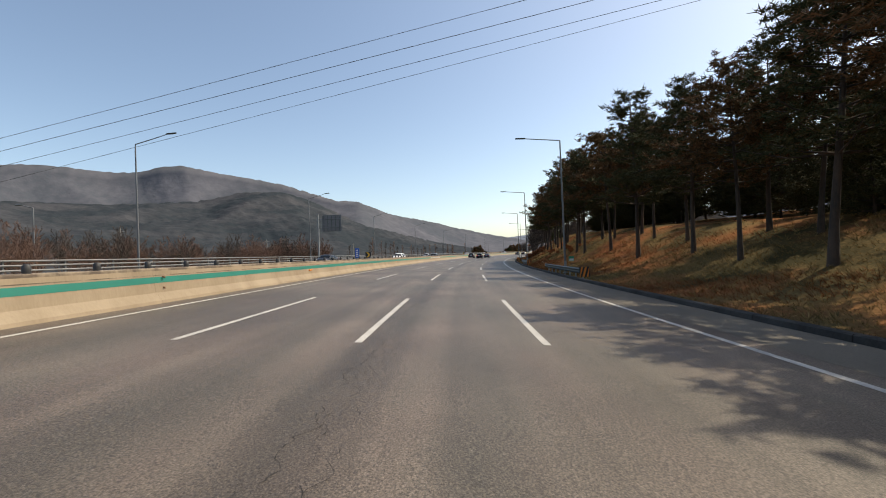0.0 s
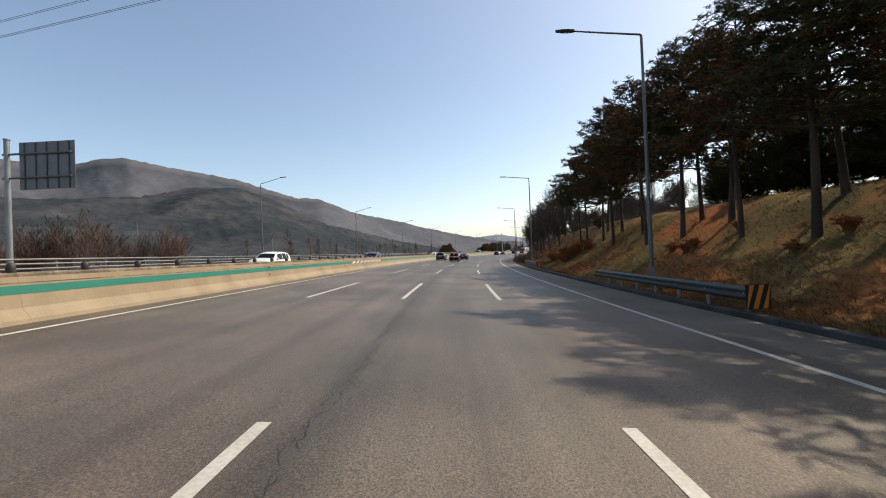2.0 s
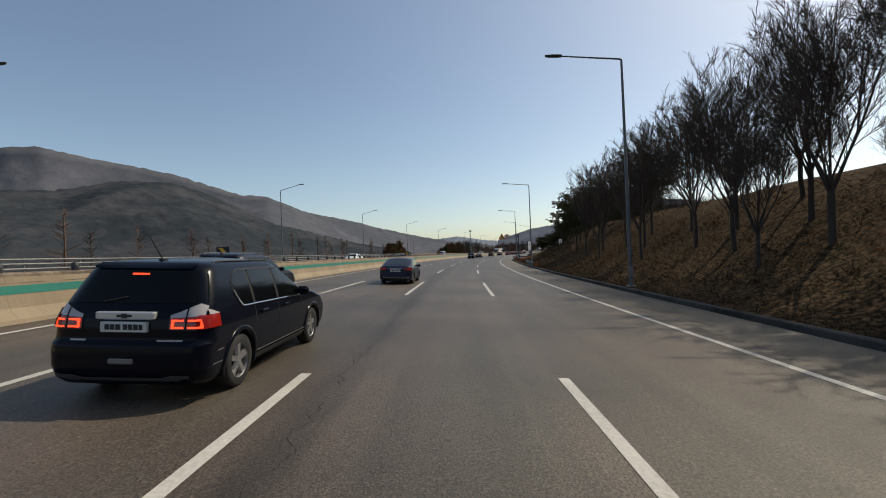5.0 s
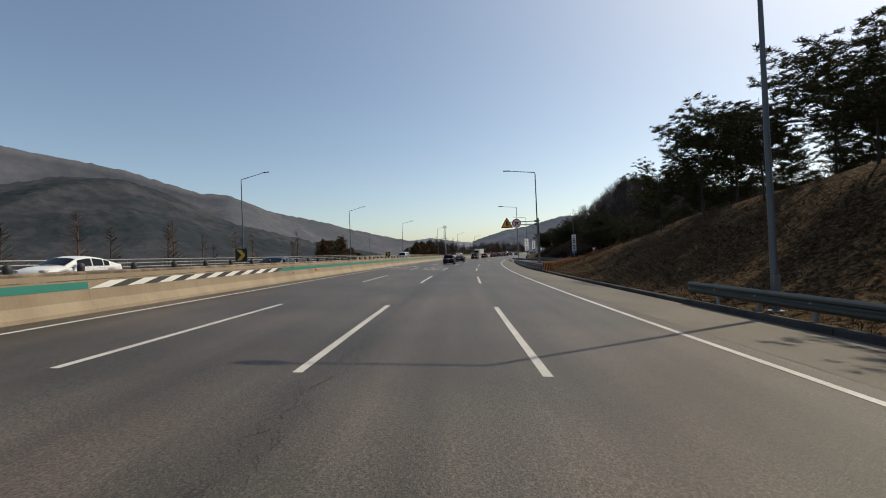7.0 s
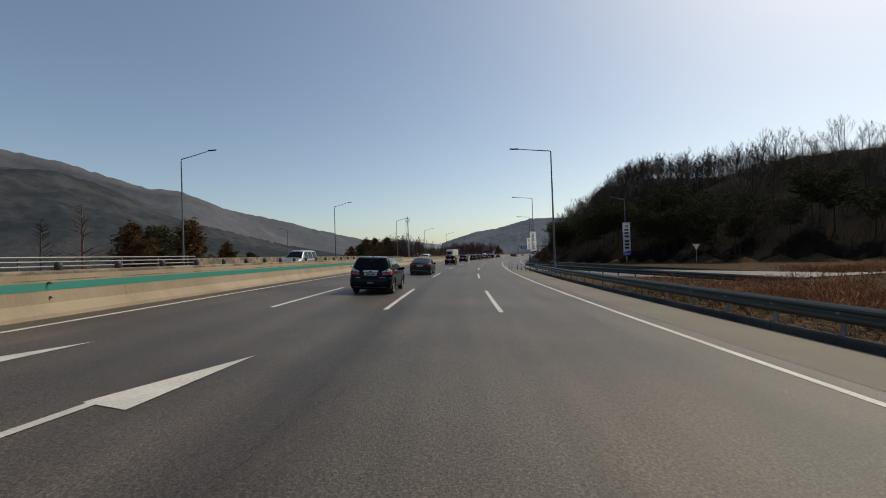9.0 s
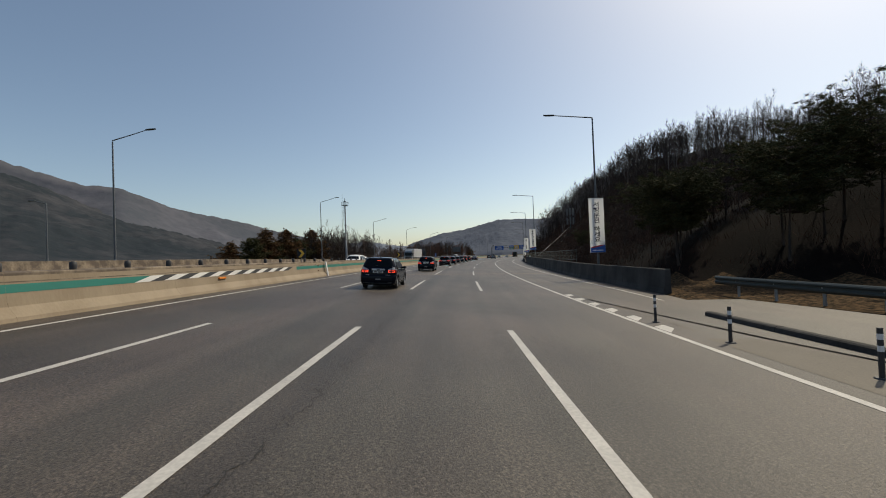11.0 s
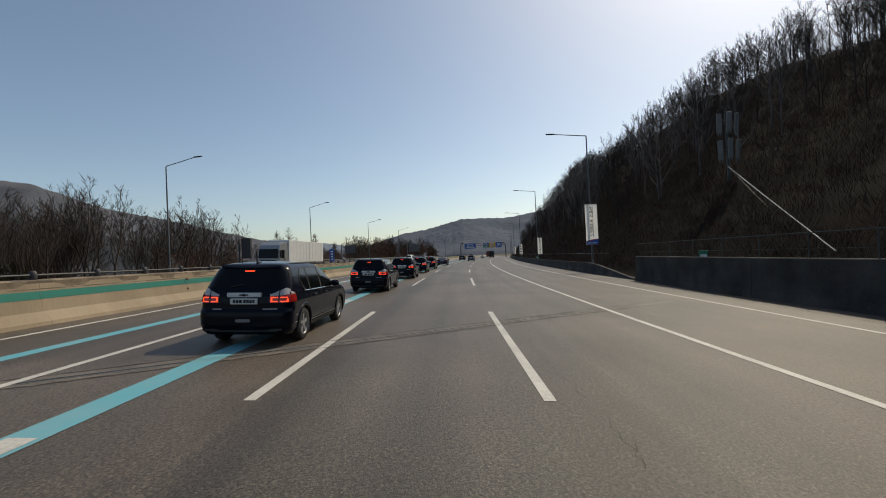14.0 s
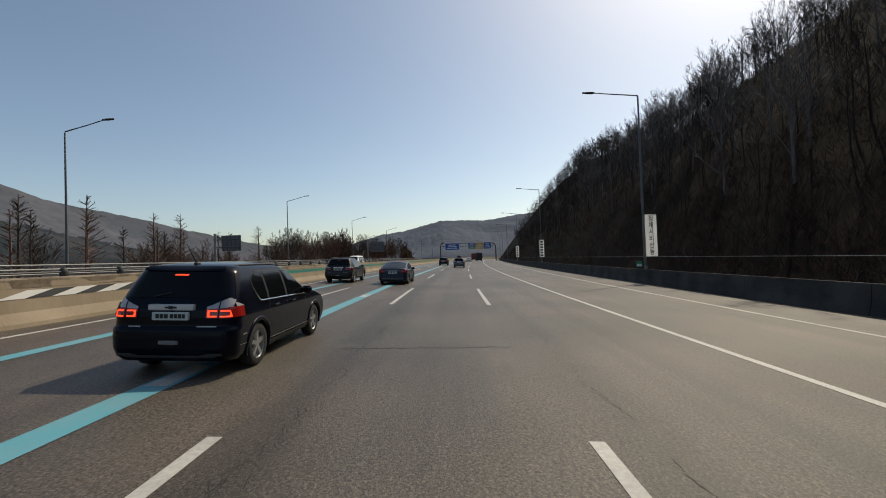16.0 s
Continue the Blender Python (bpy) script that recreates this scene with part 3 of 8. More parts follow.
LO, HI, TOP = 0.66, 0.86, 1.15
STRIPED = ((92, 104), (194, 206), (300, 312), (422, 428))
s = -58.0
while s < 760:
    e = s + SEG - 0.005
    b = sweep([(face_d(0), -0.05), (face_d(0.1), 0.10), (face_d(0.34), 0.34), (face_d(LO), LO), (face_d(HI), HI), (face_d(TOP) + 0.02, TOP - 0.03), (face_d(TOP), TOP), (-10.28, TOP), (-10.45, 0.3), (-10.7, 0.0), (-10.7, -0.05)], s, e, 6, close=True)
    seg = part("barrier_block", b, M["barrier"], bar)
    b2 = sweep([(face_d(0.90) + 0.004, 0.90), (face_d(1.0) + 0.004, 1.0), (face_d(TOP) + 0.024, TOP - 0.03), (face_d(TOP), TOP + 0.004), (-10.28, TOP + 0.004)], s, e, 6)
    part("stained_cap", b2, M["barrier_top"], seg)
    if not any(a0 - 3 <= s < a1 - 3 for a0, a1 in STRIPED):
        b3 = sweep([(face_d(LO) + 0.006, LO), (face_d(HI) + 0.006, HI)], s, e, 6)
        part("green_band", b3, M["green"], seg)
    s += SEG
for a0, a1 in STRIPED:
    s = a0
    while s < a1:
        for mt, o in ((M["white_paint"], 0.0), (M["black_paint"], 0.7)):
            b = Build()
            b.quad(on(s + o, face_d(LO) + 0.012, road_z(s, -9.9) + LO), on(s + o + 0.7, face_d(LO) + 0.012, road_z(s, -9.9) + LO), on(s + o + 1.5, face_d(HI) + 0.012, road_z(s, -9.9) + HI), on(s + o + 0.8, face_d(HI) + 0.012, road_z(s, -9.9) + HI))
            part("stripe", b, mt, bar)
        s += 1.4

# dark rounded knobs on the barrier's top
cb = Build()
cb.tube([(0, 0, 0), (0, 0, 0.10), (0, 0, 0.20), (0, 0, 0.235)], [0.085, 0.095, 0.085, 0.04], 10)
cap_mesh = cb.mesh("top_knob", M["black_paint"], True)
s = -58.0
while s < 600:
    o = new("top_knob", cap_mesh)
    o.parent = bar
    o.matrix_world = stood(s, -10.12, lift=TOP)
    s += 2.0

# thin rail through the knobs, and dark runs of damp between them
part("top_rail", sweep([(-10.12 + 0.03 * math.cos(q * math.pi / 3), TOP + 0.12 + 0.03 * math.sin(q * math.pi / 3)) for q in range(6)], 364, 470, 3, close=True), M["black_paint"], bar)
M["damp"] = mat("damp_stained_concrete", (0.115, 0.085, 0.058), 0.85, vary=0.9, fine=0.5, scale=2.5, grain=14, bump=0.3, col2=(0.21, 0.16, 0.11))
random.seed(6)
s = 340.0
while s < 440:
    b = Build()
    w0, w1_ = random.uniform(0.5, 0.72), random.uniform(0.28, 0.5)
    low = random.uniform(0.93, 0.99)
    m_ = s + 1.0 + random.uniform(-0.12, 0.12)
    up_ = lambda q, z: on(q, face_d(z) + float(np.interp(z, [0.9, 1.0, 1.12], [0.010, 0.012, 0.036])), road_z(q, -9.9) + z)
    b.grid([[up_(m_ + (w1_ + (w0 - w1_) * k / 3) * f + random.uniform(-0.03, 0.03), low + (TOP - 0.03 - low) * k / 3) for f in (-1, -0.5, 0, 0.5, 1)] for k in range(4)])
    part("damp_stain", b, M["damp"], bar)
    s += 2.0


# ---- street lamps ----
def lamp_model(flip, h, reach, rise):
    """Tapered steel mast with an outreach arm and a flat lantern. Foot at the origin."""
    L = thing("street_lamp", label="tall tapered grey steel street lamp with one arm", category="street lamp", group="lamps along the motorway")
    b = Build()
    b.tube([(0, 0, 0), (0, 0, 2.0), (0, 0, 7.0), (0, 0, h - 0.12), (0.02 * flip, 0, h - 0.02), (0.10 * flip, 0, h + 0.02)], [0.105, 0.098, 0.075, 0.058, 0.056, 0.05], 10)
    part("mast", b, M["steel"], L, smooth=True)
    b = Build()
    b.box(-0.2, 0.2, -0.2, 0.2, 0, 0.03, ch=0.005)
    for x in (-0.15, 0.15):
        for y in (-0.15, 0.15):
            b.disc((x, y, 0.05), (0, 0, 1), 0.02, 0.06, 6)
    part("base_plate", b, M["rail"], L)
    b = Build()
    b.tube([(0.05 * flip, 0, h), (flip * reach * 0.5, 0, h + rise * 0.55), (flip * (reach - 0.5), 0, h + rise)], [0.05, 0.042, 0.036], 8)
    part("arm", b, M["steel"], L, smooth=True)
    b = Build()
    rr = []
    for i in range(9):
        u = i / 8
        w = 0.16 * math.sin(math.pi * min(1, 0.18 + u * 0.80)) ** 0.5
        x = flip * (reach - 0.55 + 0.85 * u)
        z = h + rise + 0.03 * u
        rr.append([(x, -w, z - 0.02), (x, -w * 0.8, z + 0.05), (x, 0, z + 0.085), (x, w * 0.8, z + 0.05), (x, w, z - 0.02), (x, 0, z - 0.05)])
    b.grid(rr, True)
    b.cap(rr[0])
    b.cap(rr[-1], 0, True)
    part("lantern", b, M["dark_steel"], L, smooth=True)
    b = Build()
    b.box(-0.10, 0.10, -0.11, -0.085, 0.55, 1.05, ch=0.005)
    part("hatch_cover", b, M["rail"], L)
    return L


RIGHT_LAMPS = [(-2, 9.2), (38.8, 9.2), (72.3, 9.2), (111.2, 9.2), (153.0, 9.25), (194.8, 9.75), (235.9, 9.45), (276.8, 9.2), (321.6, 11.85), (371.2, 13.2), (406.0, 13.9), (443.6, 14.1), (487.3, 14.4), (528.7, 14.4), (570, 14.4), (612, 14.4), (655, 14.4)]
LEFT_LAMPS = [-1, 36.9, 74.4, 111.8, 153.8, 196.0, 236.7, 277.9, 321.7, 369.7, 405.9, 444.1, 484.7, 524, 566, 608, 650, 692]
lr = lamp_model(-1, 11.75, 3.6, 0.33)
lr2 = lamp_model(-1, 13.25, 3.6, 0.33)
ll = lamp_model(1, 11.3, 3.6, 0.75)
for i, (s, d) in enumerate(RIGHT_LAMPS):
    hi = s > 300
    src = lr2 if hi else lr
    top = 12.64 if hi else 11.45
    top += float(np.interp(s, [322, 372, 406], [-0.1, 0.2, 0.2])) if hi else 0.0
    m = stood(s, d, top - (13.25 if hi else 11.75))
    if (not hi and i == 0) or (hi and i == 8):
        src.matrix_world = m
    else:
        copy_thing(src, m)
for i, s in enumerate(LEFT_LAMPS):
    m = stood(s, -28.9, (13.6 if s == 369.7 else float(np.interp(s, [380, 400], [12.84, 12.42]))) - 11.3)
    if i == 0:
        ll.matrix_world = m
    else:
        copy_thing(ll, m)


# ---- mountains ----
def azimuth(az, dist, el, eye=(0, 0, 1.7)):
    a = radians(az)
    return Vector((eye[0] + dist * math.sin(a), eye[1] + dist * math.cos(a), eye[2] + dist * math.tan(radians(el))))


def ridge(name, crest, front, back, mt, label, seed, nu=150, nv=44, rough=0.16, lumps=6.0, shape=1.0):
    """Mountain chain: worn spurs and gullies below the crest line, rounded tops of the woods on it."""
    crest = [Vector(c) for c in crest]
    lens = [0.0]
    for a, b in zip(crest, crest[1:]):
        lens.append(lens[-1] + (b - a).length)
    rr = []
    for i in range(nu + 1):
        u = lens[-1] * i / nu
        x = np.interp(u, lens, [c.x for c in crest])
        y = np.interp(u, lens, [c.y for c in crest])
        z = np.interp(u, lens, [c.z for c in crest])
        toward = (Vector((60, 250, 0)) - Vector((x, y, 0))).normalized()
        row = []
        for j in range(nv + 1):
            v = -back + (front + back) * j / nv
            far_ = abs(v) / (front if v > 0 else back)
            p = Vector((x, y, 0)) + toward * v
            spur = 1 - 2 * abs(noise.noise(Vector((p.x * 0.0036 + seed, p.y * 0.0036, seed)))) - 0.62
            gully = noise.fractal(Vector((p.x * 0.009, p.y * 0.009, seed)), 0.9, 2.1, 3)
            fine = noise.noise(Vector((p.x * 0.055, p.y * 0.055, seed))) + 0.6 * noise.noise(Vector((p.x * 0.13, p.y * 0.13, seed + 3)))
            body = math.sin(math.pi * min(1, far_ ** 0.7))
            h = z * (1 - far_ ** shape) + z * rough * (1.3 * spur + 0.45 * gully) * body + lumps * fine * min(1, 3 * (1 - far_)) * min(1, z / 60)
            row.append((p.x, p.y, max(h, -7.0) if far_ < 1 else -9.0))
        rr.append(row)
    b = Build()
    b.grid(rr)
    return solo(name, b, mt, label, "mountain", kind="structure", smooth=True)


# haze is put into these colours: paler and bluer with distance
M["forest_near"] = mat("leafless_hazed_hill_forest", (0.072, 0.071, 0.077), 1.0, vary=1.0, fine=0.5, scale=0.006, grain=0.05, bump=0.4, col2=(0.033, 0.040, 0.046), depth=6.0, spec=0.02)
M["forest_far"] = mat("hazed_far_hill_forest", (0.127, 0.126, 0.144), 1.0, vary=0.8, fine=0.4, scale=0.005, grain=0.04, bump=0.3, col2=(0.082, 0.089, 0.104), depth=6.0, spec=0.02)
M["forest_end"] = mat("hazed_end_hill_forest", (0.125, 0.136, 0.162), 1.0, vary=0.8, fine=0.35, scale=0.006, grain=0.045, bump=0.6, col2=(0.090, 0.102, 0.128), depth=6.0, spec=0.02)
M["forest_hazed"] = mat("hazed_distant_hill_forest", (0.19, 0.21, 0.25), 1.0, vary=0.5, scale=0.003, col2=(0.15, 0.18, 0.22), spec=0.1)
HOME = (4.4, 78, 1.7)
left = [(-100, 2400, 8.0), (-80, 2300, 9.5), (-62, 2200, 10.3), (-50, 2150, 10.0), (-45.5, 2120, 10.6), (-40.3, 2080, 10.37), (-37.4, 2050, 10.55), (-35.3, 2000, 11.34), (-33.1, 1960, 11.64), (-29.4, 1930, 10.99), (-26.8, 1910, 10.64), (-22.3, 1880, 9.94), (-18.7, 1850, 8.81), (-15.2, 1790, 7.78), (-12.6, 1771, 7.72), (-10.6, 1800, 6.8), (-8.1, 1850, 5.83), (-4.5, 1950, 5.1), (0.6, 2100, 3.75), (6, 2200, 2.4), (11, 2250, 1.5), (16, 2250, 0.9)]
ridge("mountain", [azimuth(a, r, e, HOME) for a, r, e in left], 600, 600, M["forest_far"], "high mountain ridge of leafless forest, haze put into its colour", 2.3, 300, 70, 0.05, 4.5, 0.72)
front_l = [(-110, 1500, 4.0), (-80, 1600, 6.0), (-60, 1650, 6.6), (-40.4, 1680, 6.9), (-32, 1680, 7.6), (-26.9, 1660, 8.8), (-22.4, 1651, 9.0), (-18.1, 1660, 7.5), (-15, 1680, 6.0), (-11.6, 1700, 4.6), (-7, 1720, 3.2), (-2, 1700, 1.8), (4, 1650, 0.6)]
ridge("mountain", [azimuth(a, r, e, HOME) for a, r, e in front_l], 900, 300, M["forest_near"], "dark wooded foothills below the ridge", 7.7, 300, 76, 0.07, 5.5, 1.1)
hillc = [(16, 2100, 1.8), (20.5, 2050, 3.2), (23.5, 2000, 3.6), (26, 1950, 4.2), (28.2, 1900, 4.75), (31, 1900, 4.7), (34, 1950, 4.6), (38, 2000, 5.2), (44, 2000, 5.4), (52, 2000, 4.5)]
ridge("mountain", [azimuth(a, r, e, (65, 302, 1.7)) for a, r, e in hillc], 800, 500, M["forest_end"], "rounded hill at the valley's end, blue haze in its colour", 4.1, 150, 50, 0.05, 4.0)
farc = [(3, 4300, 1.5), (7, 4250, 2.0), (10.5, 4200, 2.4), (14, 4250, 1.7), (18, 4300, 1.3), (24, 4300, 2.3), (30, 4350, 1.5)]
ridge("mountain", [azimuth(a, r, e) for a, r, e in farc], 500, 250, M["forest_hazed"], "distant hills, haze put into their pale colour", 6.3, 80, 20, 0.10, 5.0)


# ---- vegetation ----
def leafy(name, c1, c2, rough=0.8):
    """Foliage and twigs, varied from piece to piece."""
    m = bpy.data.materials.new(name)
    m.use_nodes = True
    nt = m.node_tree
    b = nt.nodes["Principled BSDF"]
    b.inputs["Roughness"].default_value = rough
    b.inputs["Specular IOR Level"].default_value = 0.08
    g_ = nt.nodes.new("ShaderNodeNewGeometry")
    r = nt.nodes.new("ShaderNodeValToRGB")
    r.color_ramp.elements[0].color, r.color_ramp.elements[1].color = (*c1, 1), (*c2, 1)
    nt.links.new(g_.outputs["Random Per Island"], r.inputs[0])
    nt.links.new(r.outputs[0], b.inputs["Base Color"])
    return m


M["bark"] = mat("pine_bark", (0.085, 0.055, 0.038), 0.95, vary=0.8, fine=0.5, scale=2.0, grain=14, bump=0.8, col2=(0.035, 0.027, 0.022), stretch=(1, 1, 0.3))
M["bark_grey"] = mat("grey_twig_bark", (0.080, 0.058, 0.046), 0.95, vary=0.6, fine=0.3, scale=1.2, grain=10, col2=(0.045, 0.036, 0.031))
# bark of the crest trees, paled to hold sky light in its colour
M["bark_sky_lit"] = mat("sky_lit_crest_bark", (0.19, 0.165, 0.155), 0.9, vary=0.8, fine=0.4, scale=0.5, grain=10, col2=(0.07, 0.058, 0.055))
M["bark_red"] = mat("reddish_twig_bark", (0.15, 0.085, 0.06), 0.95, vary=0.6, scale=0.6, col2=(0.085, 0.055, 0.045))
M["needles"] = leafy("pine_needles", (0.028, 0.040, 0.019), (0.100, 0.082, 0.036))
M["needles_brown"] = leafy("browned_pine_needles", (0.038, 0.036, 0.017), (0.19, 0.092, 0.042))
M["tuft"] = leafy("dry_grass_blades", (0.075, 0.064, 0.024), (0.42, 0.270, 0.115))
M["tuft_red"] = leafy("red_dry_stems", (0.10, 0.036, 0.014), (0.36, 0.135, 0.050))
M["weed"] = leafy("dead_weeds", (0.030, 0.022, 0.012), (0.160, 0.096, 0.050))
M["reed"] = leafy("dry_reeds", (0.13, 0.050, 0.026), (0.52, 0.245, 0.125))
# same trees on the slope, the hillside's shade put into darker colours
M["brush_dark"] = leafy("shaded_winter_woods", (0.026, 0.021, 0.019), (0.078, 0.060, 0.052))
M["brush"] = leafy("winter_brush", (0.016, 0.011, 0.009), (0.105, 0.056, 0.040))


def rnd(a, b):
    return random.uniform(a, b)


def clump(b, c, size, n, flat=0.6, thin=0.16):
    """A spray of needle blades round a point."""
    for _ in range(n):
        a, e = rnd(0, 2 * math.pi), rnd(-0.5, 1.0)
        dv = Vector((math.cos(a) * math.cos(e), math.sin(a) * math.cos(e), math.sin(e) * flat)) * size * rnd(0.55, 1.1)
        sv = Vector((rnd(-1, 1), rnd(-1, 1), rnd(-1, 1))).cross(dv).normalized() * size * thin
        o = c + Vector((rnd(-1, 1), rnd(-1, 1), rnd(-0.5, 0.5))) * size * 0.4
        b.tri(o - sv, o + sv, o + dv)


def pine(h, seed, first=0.42, spread=3.6, flat_top=False, dens=1.0, brown=False):
    """Pine: bent tapered trunk, whorls of limbs, needle sprays along their outer parts."""
    random.seed(seed)
    T = thing("pine_tree", label="", category="tree", group="pines on the bank")
    tr, cr = Build(), Build()
    lean = Vector((rnd(-0.05, 0.05), rnd(-0.05, 0.05), 0))
    ph = rnd(0, 6)

    def axis(z):
        u = z / h
        return Vector((lean.x * z + 0.25 * math.sin(u * 4 + ph) * u, lean.y * z + 0.25 * math.cos(u * 3 + ph) * u, z))
    r0 = 0.0135 * h
    tr.tube([axis(h * i / 9) - Vector((0, 0, 0.4 if i == 0 else 0)) for i in range(10)], [r0 * (1.25 if i == 0 else 1) * (1 - 0.88 * i / 9) for i in range(10)], 8, False)
    z = h * first
    while z < h * 0.98:
        u = (z - h * first) / (h * (1 - first))
        reach = spread * ((1 - u) ** 0.75 * (0.65 + 0.5 * math.sin(min(1, u * 4 + 0.25) * math.pi / 2)) + 0.16) if not flat_top else spread * (0.55 + 0.5 * math.sin(u * 2.6))
        for k in range(random.randint(3, 5)):
            a = rnd(0, 2 * math.pi)
            L = reach * rnd(0.55, 1.15)
            up = rnd(0.05, 0.35) + (0.25 * u)
            p0 = axis(z)
            dirv = Vector((math.cos(a), math.sin(a), up))
            pts = [p0, p0 + dirv * L * 0.5 + Vector((0, 0, -0.04 * L)), p0 + dirv * L + Vector((0, 0, 0.06 * L))]
            tr.tube(pts, [r0 * 0.32 * (1 - 0.6 * u), r0 * 0.2 * (1 - 0.6 * u), 0.012], 4, False)
            n = max(4, int(L * 5.4 * dens))
            for q in range(n):
                f = 0.30 + 0.75 * (q + rnd(0, 1)) / n
                side = Vector((-dirv.y, dirv.x, 0)) * rnd(-0.42, 0.42) * L * (0.35 + 0.5 * f)
                c = p0 + dirv * L * f + side + Vector((0, 0, rnd(-0.25, 0.42)))
                clump(cr, c, rnd(0.28, 0.52) * (1.1 if flat_top else 1), 18 if not flat_top else 24, 1.0 if not flat_top else 0.75, 0.085)
        z += h * rnd(0.038, 0.062)
    part("trunk", tr, M["bark"], T, smooth=True)
    part("crown", cr, M["needles_brown"] if brown else M["needles"], T)
    return T


def bare(h, seed, mt, upright=0.5, kids=8, fork=0.24, name="bare_tree", spread=0.6, den=1.0, wide=1.0):
    """Leafless tree: a short trunk parts into a fan of limbs, each set with boughs, twigs and fine twiglets that fill a rounded crown."""
    random.seed(seed)
    T = thing(name, label="", category="tree", group="leafless trees")
    tr, tw = Build(), Build()

    def sliver(p, q, w):
        sv = (q - p).cross(Vector((rnd(-1, 1), rnd(-1, 1), rnd(-0.3, 0.3)))).normalized() * w
        tw.tri(p - sv, p + sv, q)

    f0 = Vector((rnd(-0.1, 0.1), rnd(-0.1, 0.1), h * fork))
    tr.tube([Vector((0, 0, -0.3)), f0 * 0.5 + Vector((rnd(-0.06, 0.06), rnd(-0.06, 0.06), 0)), f0], [0.0135 * h, 0.0115 * h, 0.0105 * h], 8, False)
    for k in range(kids):
        a = 2 * math.pi * (k + rnd(0, 0.7)) / kids
        lean = rnd(0.12, 0.62) * spread / 0.6 if k else 0.05
        L = h * (1 - fork) * (1.02 - 0.30 * lean) * rnd(0.85, 1.05)
        dv = Vector((math.cos(a) * lean, math.sin(a) * lean, 1)).normalized()
        base = f0 * rnd(0.72, 1.0)
        bend = Vector((math.cos(a + 1), math.sin(a + 1), 0)) * L * rnd(-0.07, 0.07)
        pts = [base, base + dv * L * 0.33 + bend + Vector((math.cos(a), math.sin(a), 0)) * 0.05 * L, base + dv * L * 0.66 + bend * 0.4, base + dv * L + Vector((rnd(-0.2, 0.2), rnd(-0.2, 0.2), 0))]
        r = 0.0055 * h * rnd(0.75, 1.1)
        tr.tube(pts, [r, r * 0.7, r * 0.42, 0.008], 5, False)

        def along(f):
            f *= 3
            i = min(2, int(f))
            return pts[i].lerp(pts[i + 1], f - i)
        nb = int(15 * den)
        for j in range(nb):
            f = 0.12 + 0.86 * (j + rnd(0, 1)) / nb
            b_ = rnd(0, 2 * math.pi)
            out = Vector((math.cos(b_), math.sin(b_), 0))
            bd = (dv * rnd(0.6, 1.1) + out * rnd(0.4, 0.95) + Vector((0, 0, upright * rnd(0, 0.8)))).normalized()
            bl = h * 0.25 * (1.12 - f) * rnd(0.6, 1.2) + 0.35
            p0 = along(f)
            p1 = p0 + bd * bl * 0.5 + Vector((rnd(-1, 1), rnd(-1, 1), 0.3)) * bl * 0.05
            p2 = p0 + bd * bl + Vector((0, 0, upright * 0.12 * bl))
            tr.tube([p0, p1, p2], [r * 0.30, r * 0.2, 0.005], 3, False)
            for _ in range(int(12 * den)):
                q0 = p0.lerp(p1, rnd(0.2, 1)) if rnd(0, 1) < 0.4 else p1.lerp(p2, rnd(0, 1))
                c_ = rnd(0, 2 * math.pi)
                td = (bd + Vector((math.cos(c_), math.sin(c_), rnd(-0.1, 0.7))) * rnd(0.4, 0.8)).normalized()
                tl_ = bl * rnd(0.28, 0.6)
                q1 = q0 + td * tl_
                sliver(q0, q1, 0.0105 * wide / den)
                for _ in range(3):
                    e0 = q0.lerp(q1, rnd(0.25, 0.9))
                    ed = (td + Vector((rnd(-1, 1), rnd(-1, 1), rnd(-0.4, 0.8))) * 0.6).normalized()
                    sliver(e0, e0 + ed * tl_ * rnd(0.35, 0.7), 0.008 * wide / den)
    part("trunk", tr, mt, T, smooth=True)
    part("crown", tw, mt, T)
    return T


def spire(h, seed, mt):
    """Leafless larch-like tree: straight leader with many short side branches."""
    random.seed(seed)
    T = thing("larch_tree", label="", category="tree", group="leafless trees")
    tr, tw = Build(), Build()
    tr.tube([(0, 0, -0.3), (rnd(-0.1, 0.1), rnd(-0.1, 0.1), h * 0.5), (0, 0, h)], [0.018 * h, 0.012 * h, 0.03], 6, False)
    for i in range(60):
        z = h * rnd(0.16, 0.97)
        a = rnd(0, 6.28)
        L = h * 0.26 * (1.08 - z / h) * rnd(0.6, 1.2) + 0.25
        dv = Vector((math.cos(a), math.sin(a), rnd(0.25, 0.9))).normalized()
        p = Vector((0, 0, z))
        tr.tube([p, p + dv * L], [0.045, 0.016], 3, False)
        for _ in range(9):
            q0 = p + dv * L * rnd(0.25, 1)
            d2 = (dv + Vector((rnd(-1, 1), rnd(-1, 1), rnd(-0.2, 0.9)))).normalized()
            sv = d2.cross(Vector((rnd(-1, 1), rnd(-1, 1), 0.1))).normalized() * 0.018
            tw.tri(q0 - sv, q0 + sv, q0 + d2 * L * rnd(0.2, 0.5))
    part("trunk", tr, mt, T)
    part("crown", tw, mt, T)
    return T


